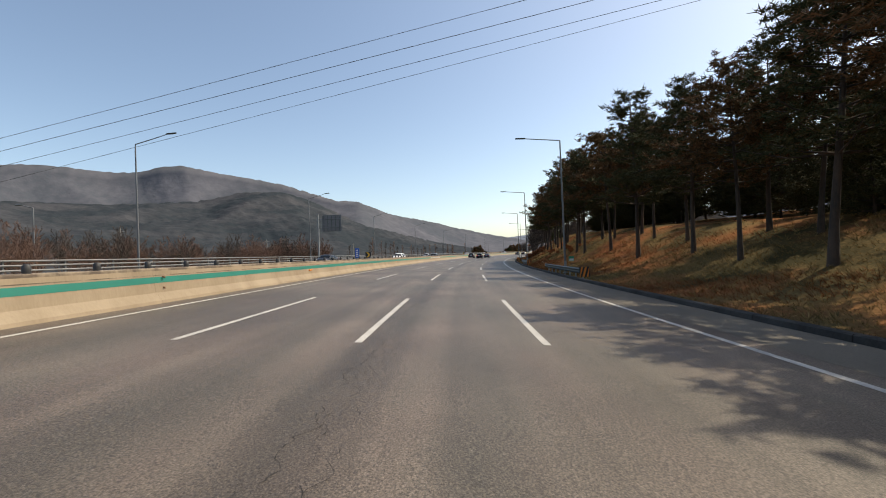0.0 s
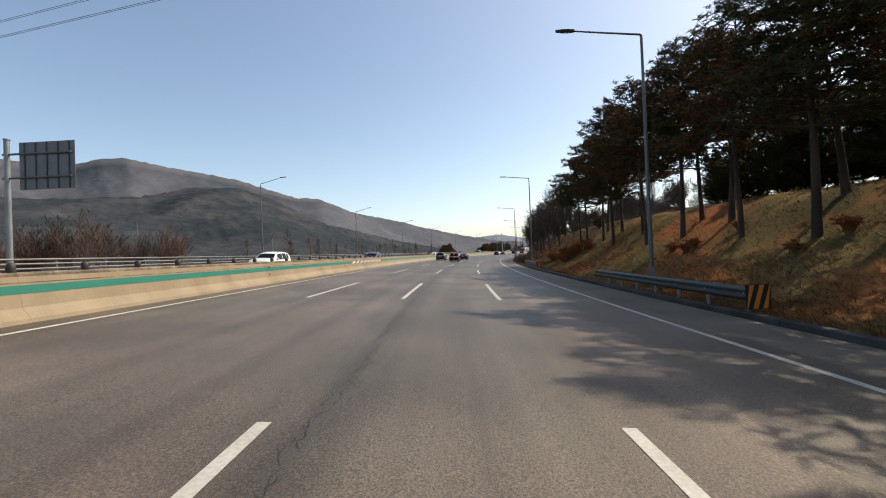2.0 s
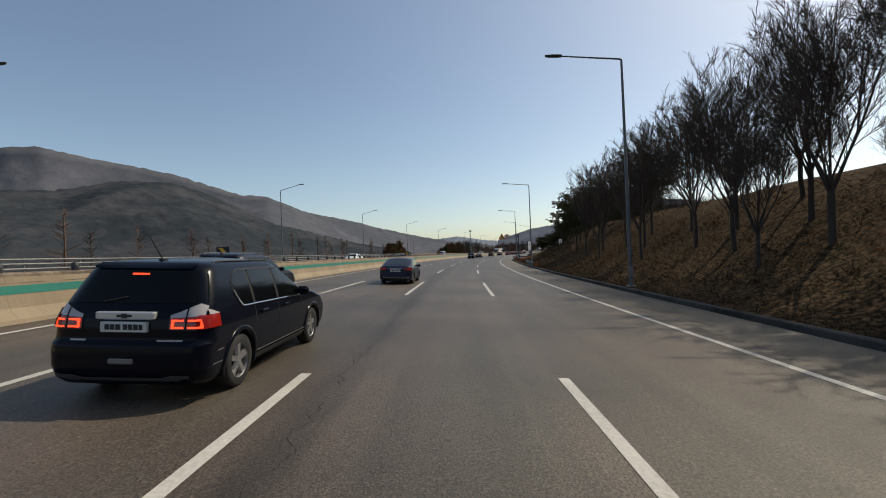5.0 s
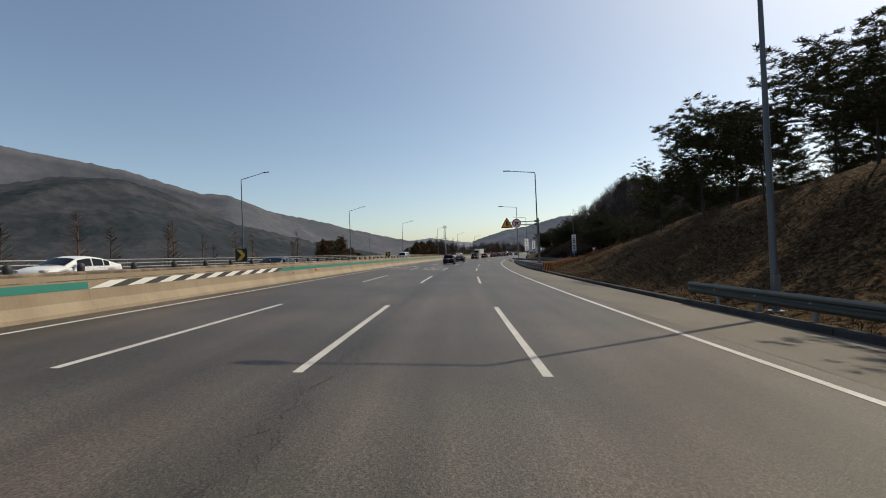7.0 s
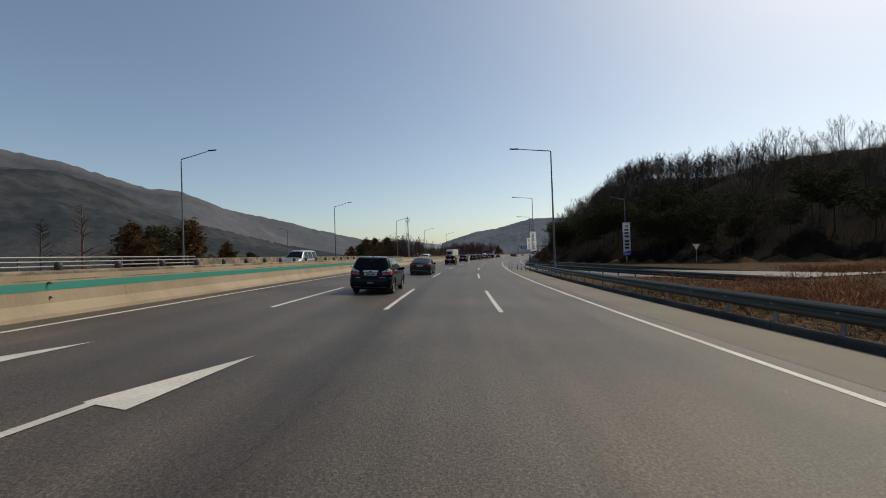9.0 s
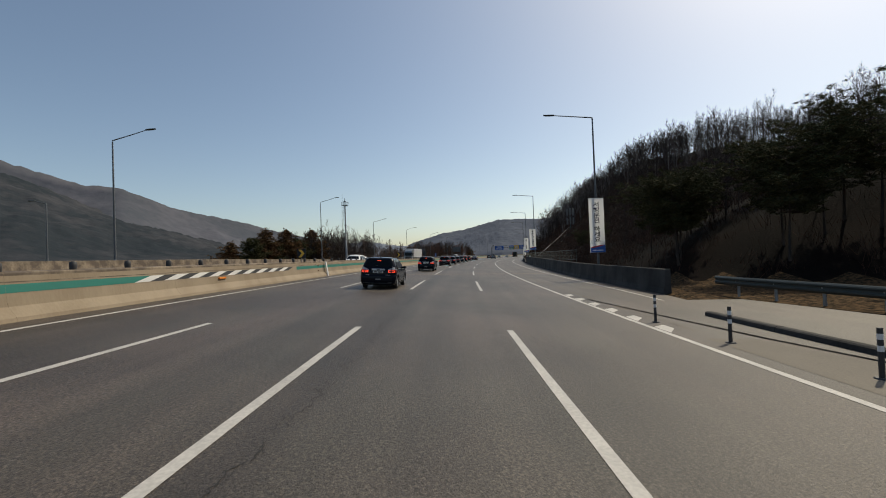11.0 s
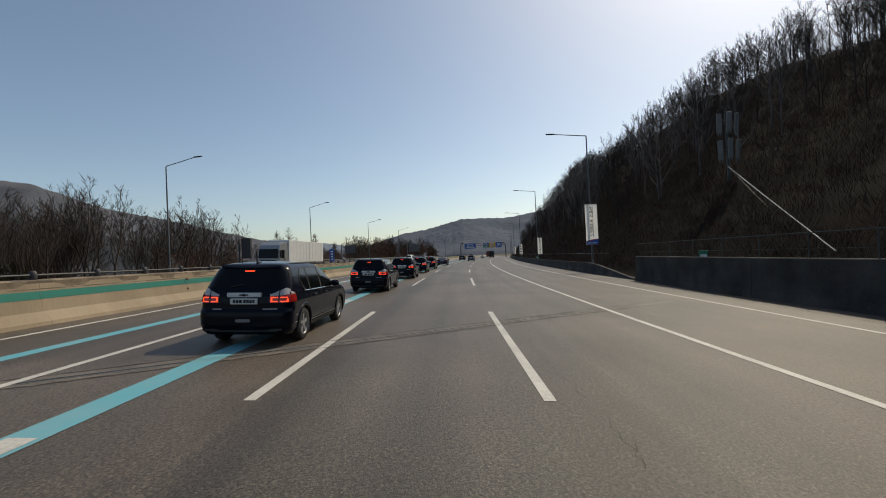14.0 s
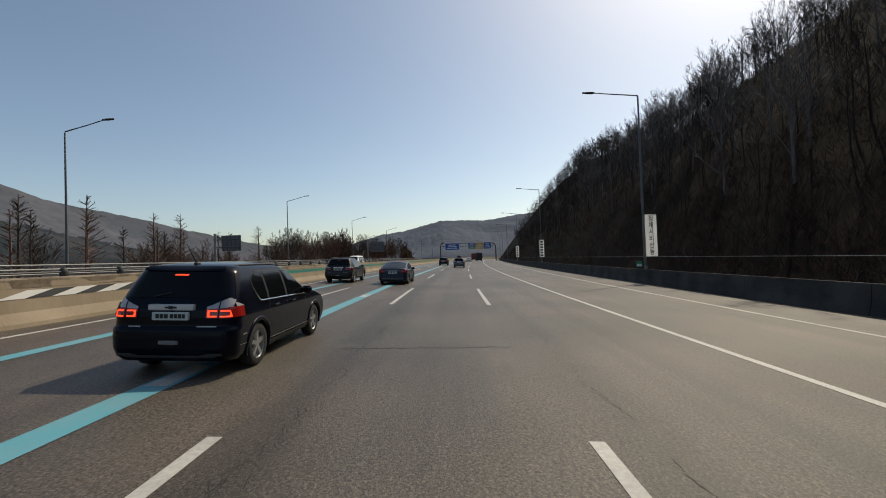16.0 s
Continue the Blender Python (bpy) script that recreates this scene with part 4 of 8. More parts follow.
def plant(src, spots, label, group, smin=0.85, smax=1.15, zfun=None):
    """Sets copies of the models src on the land at (s, d) or (s, d, height factor)."""
    for i, sp in enumerate(spots):
        s, d = sp[0], sp[1]
        k = sp[2] if len(sp) > 2 else rnd(smin, smax)
        m0 = src[i % len(src)]
        z = (zfun or land_z)(s, d) - 0.05
        p = on(s, d, z)
        m = pose(p.x, p.y, p.z, 0, 0, rnd(0, 360)) @ Matrix.Scale(k, 4)
        if not m0.get("label"):
            tagged(m0, label, m0["category"], group)
            m0.matrix_world = m
        else:
            o = copy_thing(m0, Matrix.Identity(4))
            o.matrix_basis = m
            tagged(o, label, m0["category"], group)


pines = [pine(13.0, 11, 0.36, 3.6, dens=1.12), pine(12.4, 23, 0.40, 3.9, dens=1.12, brown=True), pine(13.8, 31, 0.33, 3.5, dens=1.12), pine(11.5, 47, 0.44, 4.0, dens=1.12, brown=True)]
random.seed(77)
spots = [(28.6, 15.2, 0.86), (33.2, 17.1, 0.85), (36.1, 14.5, 0.95), (45.4, 15.2), (53.8, 14.5), (58.5, 14.5), (70.5, 15.2), (75.5, 15.3), (82.3, 15.6, 1.0), (86.5, 14.9), (94.8, 15.0), (100.7, 15.8), (106.6, 15.5), 
         (22.8, 14.6, 0.80), (17.2, 14.6, 0.95), (12.3, 15.3, 1.0), (8.2, 14.3, 0.88), (1.5, 14.8, 1.0), (-5, 15, 1.0), (40.5, 17.6, 0.9), (64.5, 16.2),
         (21.9, 17.9, 0.85), (27, 18.9, 0.85), (52.4, 17.7), (57.6, 17.7), (67.9, 16.8), (79, 16.9), (83.4, 17.5), (90.8, 16.3), (98.2, 17), (105.3, 17.6), (10, 18.5, 0.9), (0, 18.5, 0.95), (46, 18.5), (73, 18.6)]
lone = [pine(11.6, 53, 0.47, 2.9, dens=1.55)]
plant(lone, [(111.5, 15.8, 1.0)], "tall dark pine with a bare trunk ending the row", "pines on the bank")
plant(pines, spots, "tall dark pine with a bare lower trunk on the grassy bank", "pines on the bank", 0.92, 1.09)

low_p = [pine(10.5, 91, 0.05, 3.4, dens=1.25), pine(9.5, 93, 0.04, 3.6, dens=1.25)]
random.seed(79)
spots = [(-16 + 4.4 * i + rnd(-1, 1), rnd(26, 31), rnd(0.7, 0.95)) for i in range(25)] + [(-16 + 4 * i + rnd(-1, 1), rnd(32, 40), rnd(1.0, 1.25)) for i in range(27)]
spots += [(-18 + 3.2 * i + rnd(-1, 1), rnd(20.5, 24.5), rnd(0.42, 0.6)) for i in range(16)]
plant(low_p, spots, "dense dark conifer branched to the ground behind the pines", "conifers behind the pines", 0.85, 1.1)
umb = [pine(8.6, 61, 0.45, 4.2, True, 0.72), pine(9.2, 67, 0.42, 4.4, True, 0.72), pine(7.6, 71, 0.36, 3.8, True, 0.75)]
spots = [(188.3, 14.9, 0.76), (193.8, 16.6, 0.66), (189.6, 17.4, 0.70), (216.6, 19.5, 0.8), (221.8, 18.4, 0.58), (225, 18.9, 0.5), (209.6, 19.5, 0.62), (214.6, 20.9, 0.68), (203, 20.4, 0.72), (211, 25, 0.9), (221, 24, 0.85), (228, 25, 0.75), (234, 28, 0.75), (228, 32), (212, 30), (241, 32, 0.8), (206, 30), (220, 34), (187, 23, 0.8), (195, 28)]
plant(umb, spots, "spreading flat-topped red pine on the bank's crest", "red pines on the crest", 0.78, 0.98)
random.seed(81)
plant(low_p, [(56 + 2.4 * i + rnd(-1, 1), rnd(24, 29), rnd(0.6, 0.85)) for i in range(16)] + [(93 + 1.5 * i, rnd(23.5, 27), rnd(0.5, 0.68)) for i in range(4)], "dense dark conifer branched to the ground behind the pines", "conifers behind the pines")
random.seed(83)
plant(low_p, [(rnd(200, 246), rnd(22, 34), rnd(0.25, 0.42)) for i in range(18)], "dark bushy young conifer under the red pines", "young conifers on the crest")
toe_pines = []
random.seed(9)
for i in range(54):
    s = rnd(262, 327) if i < 50 else rnd(345, 362)
    toe_pines.append((s, 15.5 + 0.75 * max(0, 318 - s) + rnd(1, 13), rnd(0.5, 0.82) if i < 50 else rnd(0.3, 0.42)))
plant(umb, toe_pines, "dark low pine at the foot of the wooded hill", "pines at the hill's foot")

row = [bare(8.8, 3, M["bark_grey"], 0.75, 8, spread=0.5), bare(8.2, 5, M["bark_grey"], 0.85, 9, spread=0.52), bare(9.2, 8, M["bark_grey"], 0.7, 8, spread=0.5)]
random.seed(12)
spots = [(127.3, 15.5, 1.32), (130.4, 14.3, 1.05), (132.8, 16.5, 1.0), (136.8, 14.0), (136.9, 16.1), (141.6, 14.6), (147, 14.4), (144, 16.4), (150, 16), (152.5, 14.2), (157, 14.6), (160.5, 16.2), (165, 14.8), (170, 15.2), (175, 14.6), (180.5, 16.2), (139.4, 15.2, 0.9), (133.6, 13.2, 0.8), (149, 13.0, 0.85), (155, 15.8), (162.5, 13.6), (167.5, 16.4), (172.4, 13.4), (145.6, 18), (138.8, 18.4), (153, 18), (178, 13.6), (129, 18.2, 0.9)]
spots += [(108 + 2.6 * i + rnd(-2, 2), rnd(24, 36), rnd(0.55, 0.78)) for i in range(30)] + [(118 + 5 * i, rnd(34, 48), rnd(0.4, 0.55)) for i in range(10)]
spots += [(112 + 1.5 * i + rnd(-1, 1), rnd(22, 29), rnd(0.36, 0.52)) for i in range(28)]
plant(row, spots, "leafless grey roadside tree with upswept branches on the bank", "leafless trees on the bank", 1.0, 1.22)

lt = [bare(9.0, 15, M["bark_red"], 0.35, 7, 0.22, spread=0.9, den=0.8, wide=2.0), bare(10, 16, M["bark_grey"], 0.6, 7, 0.3, den=0.75, wide=1.7), bare(9.6, 19, M["bark_red"], 0.5, 7, 0.18, den=0.8, wide=2.0)]
grove = [bare(9.6, 115, M["bark_grey"], 0.9, 5, 0.16, spread=0.42, den=0.72, wide=1.15), bare(10.2, 117, M["bark_grey"], 0.95, 4, 0.22, spread=0.36, den=0.75, wide=1.15), bare(9.0, 121, M["bark_grey"], 0.8, 6, 0.12, spread=0.5, den=0.7, wide=1.15)]
larch = [spire(9.0, 25, M["bark_grey"]), spire(10.0, 26, M["bark_red"])]
random.seed(21)
spots = [(rnd(6, 118), rnd(-66, -42), rnd(0.75, 1.0)) for i in range(92)] + [(rnd(430, 520), rnd(-56, -36), rnd(0.7, 1.0)) for i in range(26)] + [(rnd(520, 640), rnd(-52, -36), rnd(1.05, 1.5)) for i in range(40)] + [(rnd(600, 760), rnd(-70, -10) - 36, rnd(1.0, 1.5)) for i in range(34)]
plant(lt, spots, "leafless brown tree beyond the opposite carriageway", "leafless trees across the motorway", 0.7, 1.0)
spots = [(rnd(384, 432), rnd(-47, -34), rnd(0.95, 1.2)) for i in range(46)] + [(rnd(378, 400), rnd(-39, -33.5), rnd(0.6, 0.85)) for i in range(14)]
plant(grove, spots, "slim leafless grey tree with upright stems beyond the opposite carriageway", "slim leafless trees across the motorway")
spots = [(140 + 5.2 * i + rnd(-1.6, 1.6), rnd(-50, -38), rnd(0.75, 1.05)) for i in range(29)] + [(438 + 9 * i + rnd(-3, 3), rnd(-44, -37), rnd(0.8, 1.15)) for i in range(14)] + [(404 + 4.2 * i + rnd(-1.5, 1.5), rnd(-41, -34.5), rnd(0.62, 0.9)) for i in range(18)]
plant(larch, spots, "slender leafless larch-like tree beyond the opposite carriageway", "larches across the motorway")
ev = [pine(6.4, 81, 0.08, 2.6, False, 1.3, True), pine(5.6, 83, 0.06, 2.8, False, 1.3)]
random.seed(33)
spots = [(280.5, -36.5, 0.95), (284, -37, 1.1), (288, -36, 1.05), (292, -38, 0.85), (298, -37, 0.7), (306, -38, 0.6), (353, -38, 0.85), (357, -36, 1.0), (363, -37, 1.2), (367, -38, 1.1), (371, -36.5, 1.25), (376, -37, 1.2), (383, -36.5, 1.35), (405, -44), (560, -46, 1.5), (566, -44, 1.4), (660, -40, 1.6), (672, -42, 1.6)]
plant(ev, spots, "bushy dark evergreen beyond the opposite carriageway", "evergreens across the motorway", 0.8, 1.1)

# wooded hill: leafless trees and brush, one stand each


def wood_tree(h, seed, limbs=7, spread=0.5):
    """Vertices and faces of one leafless forest tree: wavering trunk, forked limbs, boughs and twigs."""
    random.seed(seed)
    b = Build()
    wav = [Vector((rnd(-0.03, 0.03) * h, rnd(-0.03, 0.03) * h, 0)) for _ in range(5)]
    trunk = [Vector((0, 0, h * 0.92 * i / 4)) + wav[i] * (i / 4) for i in range(5)]
    r = 0.011 * h
    b.tube(trunk, [r * (1 - 0.85 * i / 4) for i in range(5)], 5, False)

    def on_path(pts, f):
        f *= len(pts) - 1
        i = min(len(pts) - 2, int(f))
        return pts[i].lerp(pts[i + 1], f - i)

    def twig(p, d, L, w):
        sv = d.cross(Vector((rnd(-1, 1), rnd(-1, 1), rnd(-0.4, 0.4)))).normalized() * w
        b.tri(p - sv, p + sv, p + d * L)

    for k in range(limbs):
        f = 0.16 + 0.78 * (k + rnd(0, 1)) / limbs
        a = k * 2.4 + rnd(-0.5, 0.5)
        out = Vector((math.cos(a), math.sin(a), 0))
        L = h * (0.50 - 0.30 * f) * rnd(0.7, 1.1)
        d0 = (out * spread * rnd(0.8, 1.5) + Vector((0, 0, rnd(0.7, 1.1)))).normalized()
        p0 = on_path(trunk, f)
        p1 = p0 + d0 * L * 0.45 + out * L * 0.06
        p2 = p0 + d0 * L * 0.8 + Vector((rnd(-1, 1), rnd(-1, 1), 1.0)) * L * 0.10
        p3 = p2 + (d0 + Vector((rnd(-0.4, 0.4), rnd(-0.4, 0.4), 0.5))).normalized() * L * 0.3
        path = [p0, p1, p2, p3]
        q = r * (0.55 - 0.3 * f)
        b.tube(path, [q, q * 0.72, q * 0.45, q * 0.15], 3, False)
        for j in range(6):
            g = 0.22 + 0.76 * (j + rnd(0, 1)) / 6
            c = rnd(0, 2 * math.pi)
            d1 = (d0 * 0.9 + Vector((math.cos(c), math.sin(c), rnd(0, 0.7))) * rnd(0.5, 0.9)).normalized()
            l1 = L * rnd(0.24, 0.45) * (1.2 - 0.5 * g)
            s0 = on_path(path, g)
            twig(s0, d1, l1, 0.032)
            for _ in range(6):
                c = rnd(0, 2 * math.pi)
                d2 = (d1 + Vector((math.cos(c), math.sin(c), rnd(-0.1, 0.8))) * rnd(0.4, 0.85)).normalized()
                l2 = l1 * rnd(0.4, 0.8)
                s1 = s0 + d1 * l1 * rnd(0.2, 0.95)
                twig(s1, d2, l2, 0.017)
                for _ in range(2):
                    d3 = (d2 + Vector((rnd(-1, 1), rnd(-1, 1), rnd(-0.2, 0.8))) * 0.7).normalized()
                    twig(s1 + d2 * l2 * rnd(0.3, 0.9), d3, l2 * rnd(0.35, 0.6), 0.012)
    return np.array(b.v), b.f


def hill_toe(s):
    return 14.4 + 0.75 * max(0.0, 318 - s)


class Stand:
    """Gathers many turned and scaled copies of a few models into one mesh."""

    def __init__(self):
        self.v, self.f, self.n = [], [], 0

    def put(self, model, p, k, kz=1.0):
        vs, fs = model
        a = rnd(0, 2 * math.pi)
        ca, sa = math.cos(a) * k, math.sin(a) * k
        w = np.empty_like(vs)
        w[:, 0] = vs[:, 0] * ca - vs[:, 1] * sa + p.x
        w[:, 1] = vs[:, 0] * sa + vs[:, 1] * ca + p.y
        w[:, 2] = vs[:, 2] * k * kz + p.z
        self.v.append(w)
        self.f += [tuple(i + self.n for i in f) for f in fs]
        self.n += len(vs)

    def solo(self, *args, **kw):
        b = Build()
        b.v, b.f, b.mi = np.concatenate(self.v).tolist(), self.f, [0]
        return solo(args[0], b, *args[1:], **kw)


wood = [wood_tree(10.0, 200 + i, 8 + i % 3, 0.36 + 0.07 * (i % 4)) for i in range(7)]
random.seed(41)
w1, w3, w2 = Stand(), Stand(), Build()
for i in range(1150):
    s, k = rnd(266, 660), rnd(0, 1) ** 0.8
    d = hill_toe(s) + 3.5 + 46 * k
    if 340 < s < 412 and d < 8 + 0.29 * (s - 311.6):
        continue
    w1.put(wood[i % 7], on(s, d, land_z(s, d) - 0.2), rnd(0.55, 0.95) * (0.70 + 0.4 * k) * float(np.interp(s, [285, 310, 345, 372, 395], [0.5, 0.6, 0.76, 0.8, 1.0])), rnd(0.9, 1.15))
for i in range(760):
    s = 268 + 432 * rnd(0, 1) ** 1.3
    d = hill_toe(s) + rnd(28, 68)
    w3.put(wood[i % 7], on(s, d, land_z(s, d) - 0.2), rnd(0.42, 0.92) * float(np.interp(s, [290, 325, 350, 372, 395], [0.36, 0.5, 0.68, 0.74, 1.0])), rnd(0.9, 1.15))
for i in range(170):
    s = rnd(266, 340)
    d = hill_toe(s) + rnd(28, 72)
    w3.put(wood[i % 7], on(s, d, land_z(s, d) - 0.2), rnd(0.20, 0.34))
for i in range(60):
    s = rnd(405, 520)
    d = hill_toe(s) + rnd(7, 22)
    w3.put(wood[i % 7], on(s, d, land_z(s, d) - 0.2), rnd(0.8, 1.1))
for i in range(17000):
    s = rnd(262, 600) if i < 8200 else (rnd(268, 345) if i < 9400 else rnd(330, 450))
    d = hill_toe(s) + (rnd(0.3, 56) if i < 8200 else (rnd(34, 62) if i < 9400 else rnd(0.3, 38)))
    c = on(s, d, land_z(s, d) - 0.1)
    hh = rnd(0.5, 1.9) if i < 9400 else rnd(0.35, 1.2)
    for _ in range(24):
        a = rnd(0, 2 * math.pi)
        q = c + Vector((rnd(-0.8, 0.8), rnd(-0.8, 0.8), rnd(0, 0.4) * hh))
        e = q + Vector((math.cos(a) * rnd(0.2, 1.0) * hh * 0.6, math.sin(a) * rnd(0.2, 1.0) * hh * 0.6, hh * rnd(0.3, 0.9)))
        sv = Vector((rnd(-1, 1), rnd(-1, 1), 0)).normalized() * 0.013
        w2.tri(q - sv, q + sv, e)
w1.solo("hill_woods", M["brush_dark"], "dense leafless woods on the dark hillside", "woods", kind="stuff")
w3.solo("hill_crest_trees", M["bark_sky_lit"], "tall leafless trees on the wooded hill's crest", "woods", kind="stuff")
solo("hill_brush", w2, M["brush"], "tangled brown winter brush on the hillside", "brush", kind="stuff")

# dry grass on the bank, reeds in the field
random.seed(52)
t1, t2, t4 = Build(), Build(), Build()
for i in range(80000):
    s = rnd(-6, 262)
    u = rnd(0, 1)
    d = kerb_d(s) + 0.35 + 12.5 * u * (0.4 + 0.6 * rnd(0, 1))
    red = noise.noise(Vector((s * 0.09, d * 0.16, 4))) > 0.12
    c = on(s, d, land_z(s, d) - 0.02)
    hh = rnd(0.08, 0.26) * (1.4 if red else 1)
    b = t2 if red and s < 150 else (t4 if s > 100 + rnd(0, 10) else t1)
    down = on(s, d - 1, 0) - on(s, d, 0)
    for _ in range(4):
        a = rnd(0, 2 * math.pi)
        e = c + Vector((math.cos(a) * hh * rnd(0.2, 0.9), math.sin(a) * hh * rnd(0.2, 0.9), hh * rnd(0.3, 1))) + down * hh * 0.6
        sv = Vector((rnd(-1, 1), rnd(-1, 1), 0)).normalized() * 0.009
        b.tri(c - sv, c + sv, e)
for i in range(7000):
    s = rnd(4, 240)
    d = kerb_d(s) + 0.5 + 13 * rnd(0, 1)
    c = on(s, d, land_z(s, d) - 0.03)
    hh = rnd(0.18, 0.42)
    if noise.noise(Vector((s * 0.3, d * 0.35, 8))) < 0.02:
        continue
    for _ in range(12):
        a = rnd(0, 2 * math.pi)
        o_ = c + Vector((math.cos(a), math.sin(a), 0)) * rnd(0, 0.14)
        e = o_ + Vector((math.cos(a) * hh * rnd(0.3, 1.1), math.sin(a) * hh * rnd(0.3, 1.1), hh * rnd(0.3, 1)))
        sv = Vector((rnd(-1, 1), rnd(-1, 1), 0)).normalized() * 0.016
        (t4 if s > 104 else t1).tri(o_ - sv, o_ + sv, e)
solo("bank_weeds", t4, M["weed"], "brown dead weeds matted on the bank", "grass", kind="stuff")
solo("bank_grass", t1, M["tuft"], "tufts of dry yellow grass on the bank", "grass", kind="stuff")
solo("bank_stems", t2, M["tuft_red"], "patches of rust-red dry stems on the bank", "grass", kind="stuff")


def shrub(h, seed, mt):
    """Low bush of arching dry stems with small leaves along them."""
    random.seed(seed)
    S = thing("shrub", label="", category="shrub", group="shrubs on the bank")
    st, lf = Build(), Build()
    for k in range(46):
        a, lean = rnd(0, 2 * math.pi), rnd(0.15, 0.95)
        o = Vector((math.cos(a), math.sin(a), 0))
        L = h * rnd(0.65, 1.1)
        pts = [o * rnd(0, 0.18), o * L * lean * 0.45 + Vector((0, 0, L * 0.6)), o * L * lean * 0.95 + Vector((0, 0, L * (1.0 - 0.42 * lean)))]
        st.tube(pts, [0.009, 0.006, 0.003], 3, False)
        for _ in range(26):
            f = rnd(0.35, 2.0)
            i = min(1, int(f))
            c = pts[i].lerp(pts[i + 1], f - i)
            clump(lf, c, rnd(0.07, 0.13) * h, 3, 0.8, 0.22)
    part("stems", st, M["bark_red"], S)
    part("foliage", lf, mt, S)
    return S


M["rust_leaf"] = leafy("rust_red_dry_leaves", (0.11, 0.036, 0.014), (0.42, 0.155, 0.060))
shr = [shrub(1.15, 301, M["rust_leaf"]), shrub(1.0, 303, M["rust_leaf"]), shrub(0.9, 305, M["rust_leaf"])]
random.seed(59)
plant(shr, [(rnd(100.5, 112), rnd(11.6, 14.6), rnd(0.75, 1.2)) for i in range(22)] + [(rnd(62, 82), rnd(13.5, 16.0), rnd(0.5, 0.8)) for i in range(10)], "rust-red leafy shrub of dry stems on the grassy bank", "shrubs on the bank")
dark_shrub = [shrub(1.5, 311, M["needles"])]
plant(dark_shrub, [(117, 19.6, 1.1), (121.5, 20.4, 0.8), (113.6, 18.8, 0.6)], "dark evergreen bush on the crest of the bank", "dark bushes on the bank")
t3 = Build()
random.seed(57)
n = 0
while n < 15000:
    s, d = rnd(234, 268), rnd(10, 46)
    if d > ramp_near(s) - 0.8 and d < ramp_near(s) + 7.5 or d < 10.2 + 0.02 * (s - 226) or d > 12 + 4 * (s - 234):
        continue
    if noise.noise(Vector((s * 0.05, d * 0.09, 14))) < -0.12 and rnd(0, 1) < 0.8:
        continue
    n += 1
    c = on(s, d, land_z(s, d) - 0.05)
    hh = rnd(0.35, 0.85) * (0.75 + 0.5 * noise.noise(Vector((s * 0.35, d * 0.35, 2))))
    for _ in range(5):
        a = rnd(0, 2 * math.pi)
        m_ = c + Vector((math.cos(a) * 0.12, math.sin(a) * 0.12, hh * 0.7))
        e = c + Vector((math.cos(a) * hh * 0.5, math.sin(a) * hh * 0.5, hh * rnd(0.8, 1.05)))
        sv = Vector((rnd(-1, 1), rnd(-1, 1), 0)).normalized() * 0.0055
        t3.quad(c - sv, c + sv, m_ + sv, m_ - sv)
        t3.tri(m_ - sv * 1.8, m_ + sv * 1.8, e)
solo("reeds", t3, M["reed"], "field of dry orange-brown reeds beside the guard rail", "reeds", kind="stuff")


# ---- roadside furniture ----
# rail steel again, darkened in colour for a railing seen against light
M["rail_backlit"] = mat("backlit_railing_steel", (0.20, 0.20, 0.195), 0.55, 0.45, vary=0.5, fine=0.2, scale=1.0, grain=10, col2=(0.11, 0.11, 0.108))
M["rail_green"] = mat("weathered_guard_rail", (0.066, 0.078, 0.072), 0.55, 0.45, vary=0.5, fine=0.2, scale=1.2, grain=12, col2=(0.07, 0.08, 0.075))
M["orange"] = mat("orange_reflector", (0.75, 0.22, 0.02), 0.5)
M["sign_blue"] = mat("blue_sign_sheet", (0.015, 0.10, 0.42), 0.4, vary=0.2, scale=2)
M["sign_green"] = mat("green_sign_sheet", (0.02, 0.22, 0.12), 0.4)
M["sign_yellow"] = mat("yellow_sign_sheet", (0.80, 0.42, 0.03), 0.4, vary=0.2, scale=2)
M["sign_red"] = mat("red_sign_sheet", (0.55, 0.03, 0.03), 0.4)
M["sign_white"] = mat("white_sign_sheet", (0.75, 0.75, 0.74), 0.45, vary=0.2, scale=1.5, col2=(0.62, 0.62, 0.60))
M["sign_back"] = mat("grey_sign_back", (0.16, 0.16, 0.165), 0.5, 0.4, vary=0.3, scale=1.5)
M["ink"] = mat("dark_blue_ink", (0.012, 0.016, 0.05), 0.6)
M["ink_black"] = mat("black_ink", (0.015, 0.015, 0.017), 0.6)
M["cloth"] = mat("white_banner_cloth", (0.78, 0.78, 0.77), 0.8, vary=0.3, scale=1.2, col2=(0.64, 0.64, 0.64))
cn = M["cloth"].node_tree
tb = cn.nodes.new("ShaderNodeBsdfTranslucent")
tb.inputs["Color"].default_value = (0.85, 0.85, 0.84, 1)
mx = cn.nodes.new("ShaderNodeMixShader")
mx.inputs[0].default_value = 0.6
cn.links.new(cn.nodes["Principled BSDF"].outputs[0], mx.inputs[1])
cn.links.new(tb.outputs[0], mx.inputs[2])
cn.links.new(mx.outputs[0], cn.nodes["Material Output"].inputs["Surface"])
M["wire"] = mat("cable", (0.03, 0.03, 0.03), 0.6)




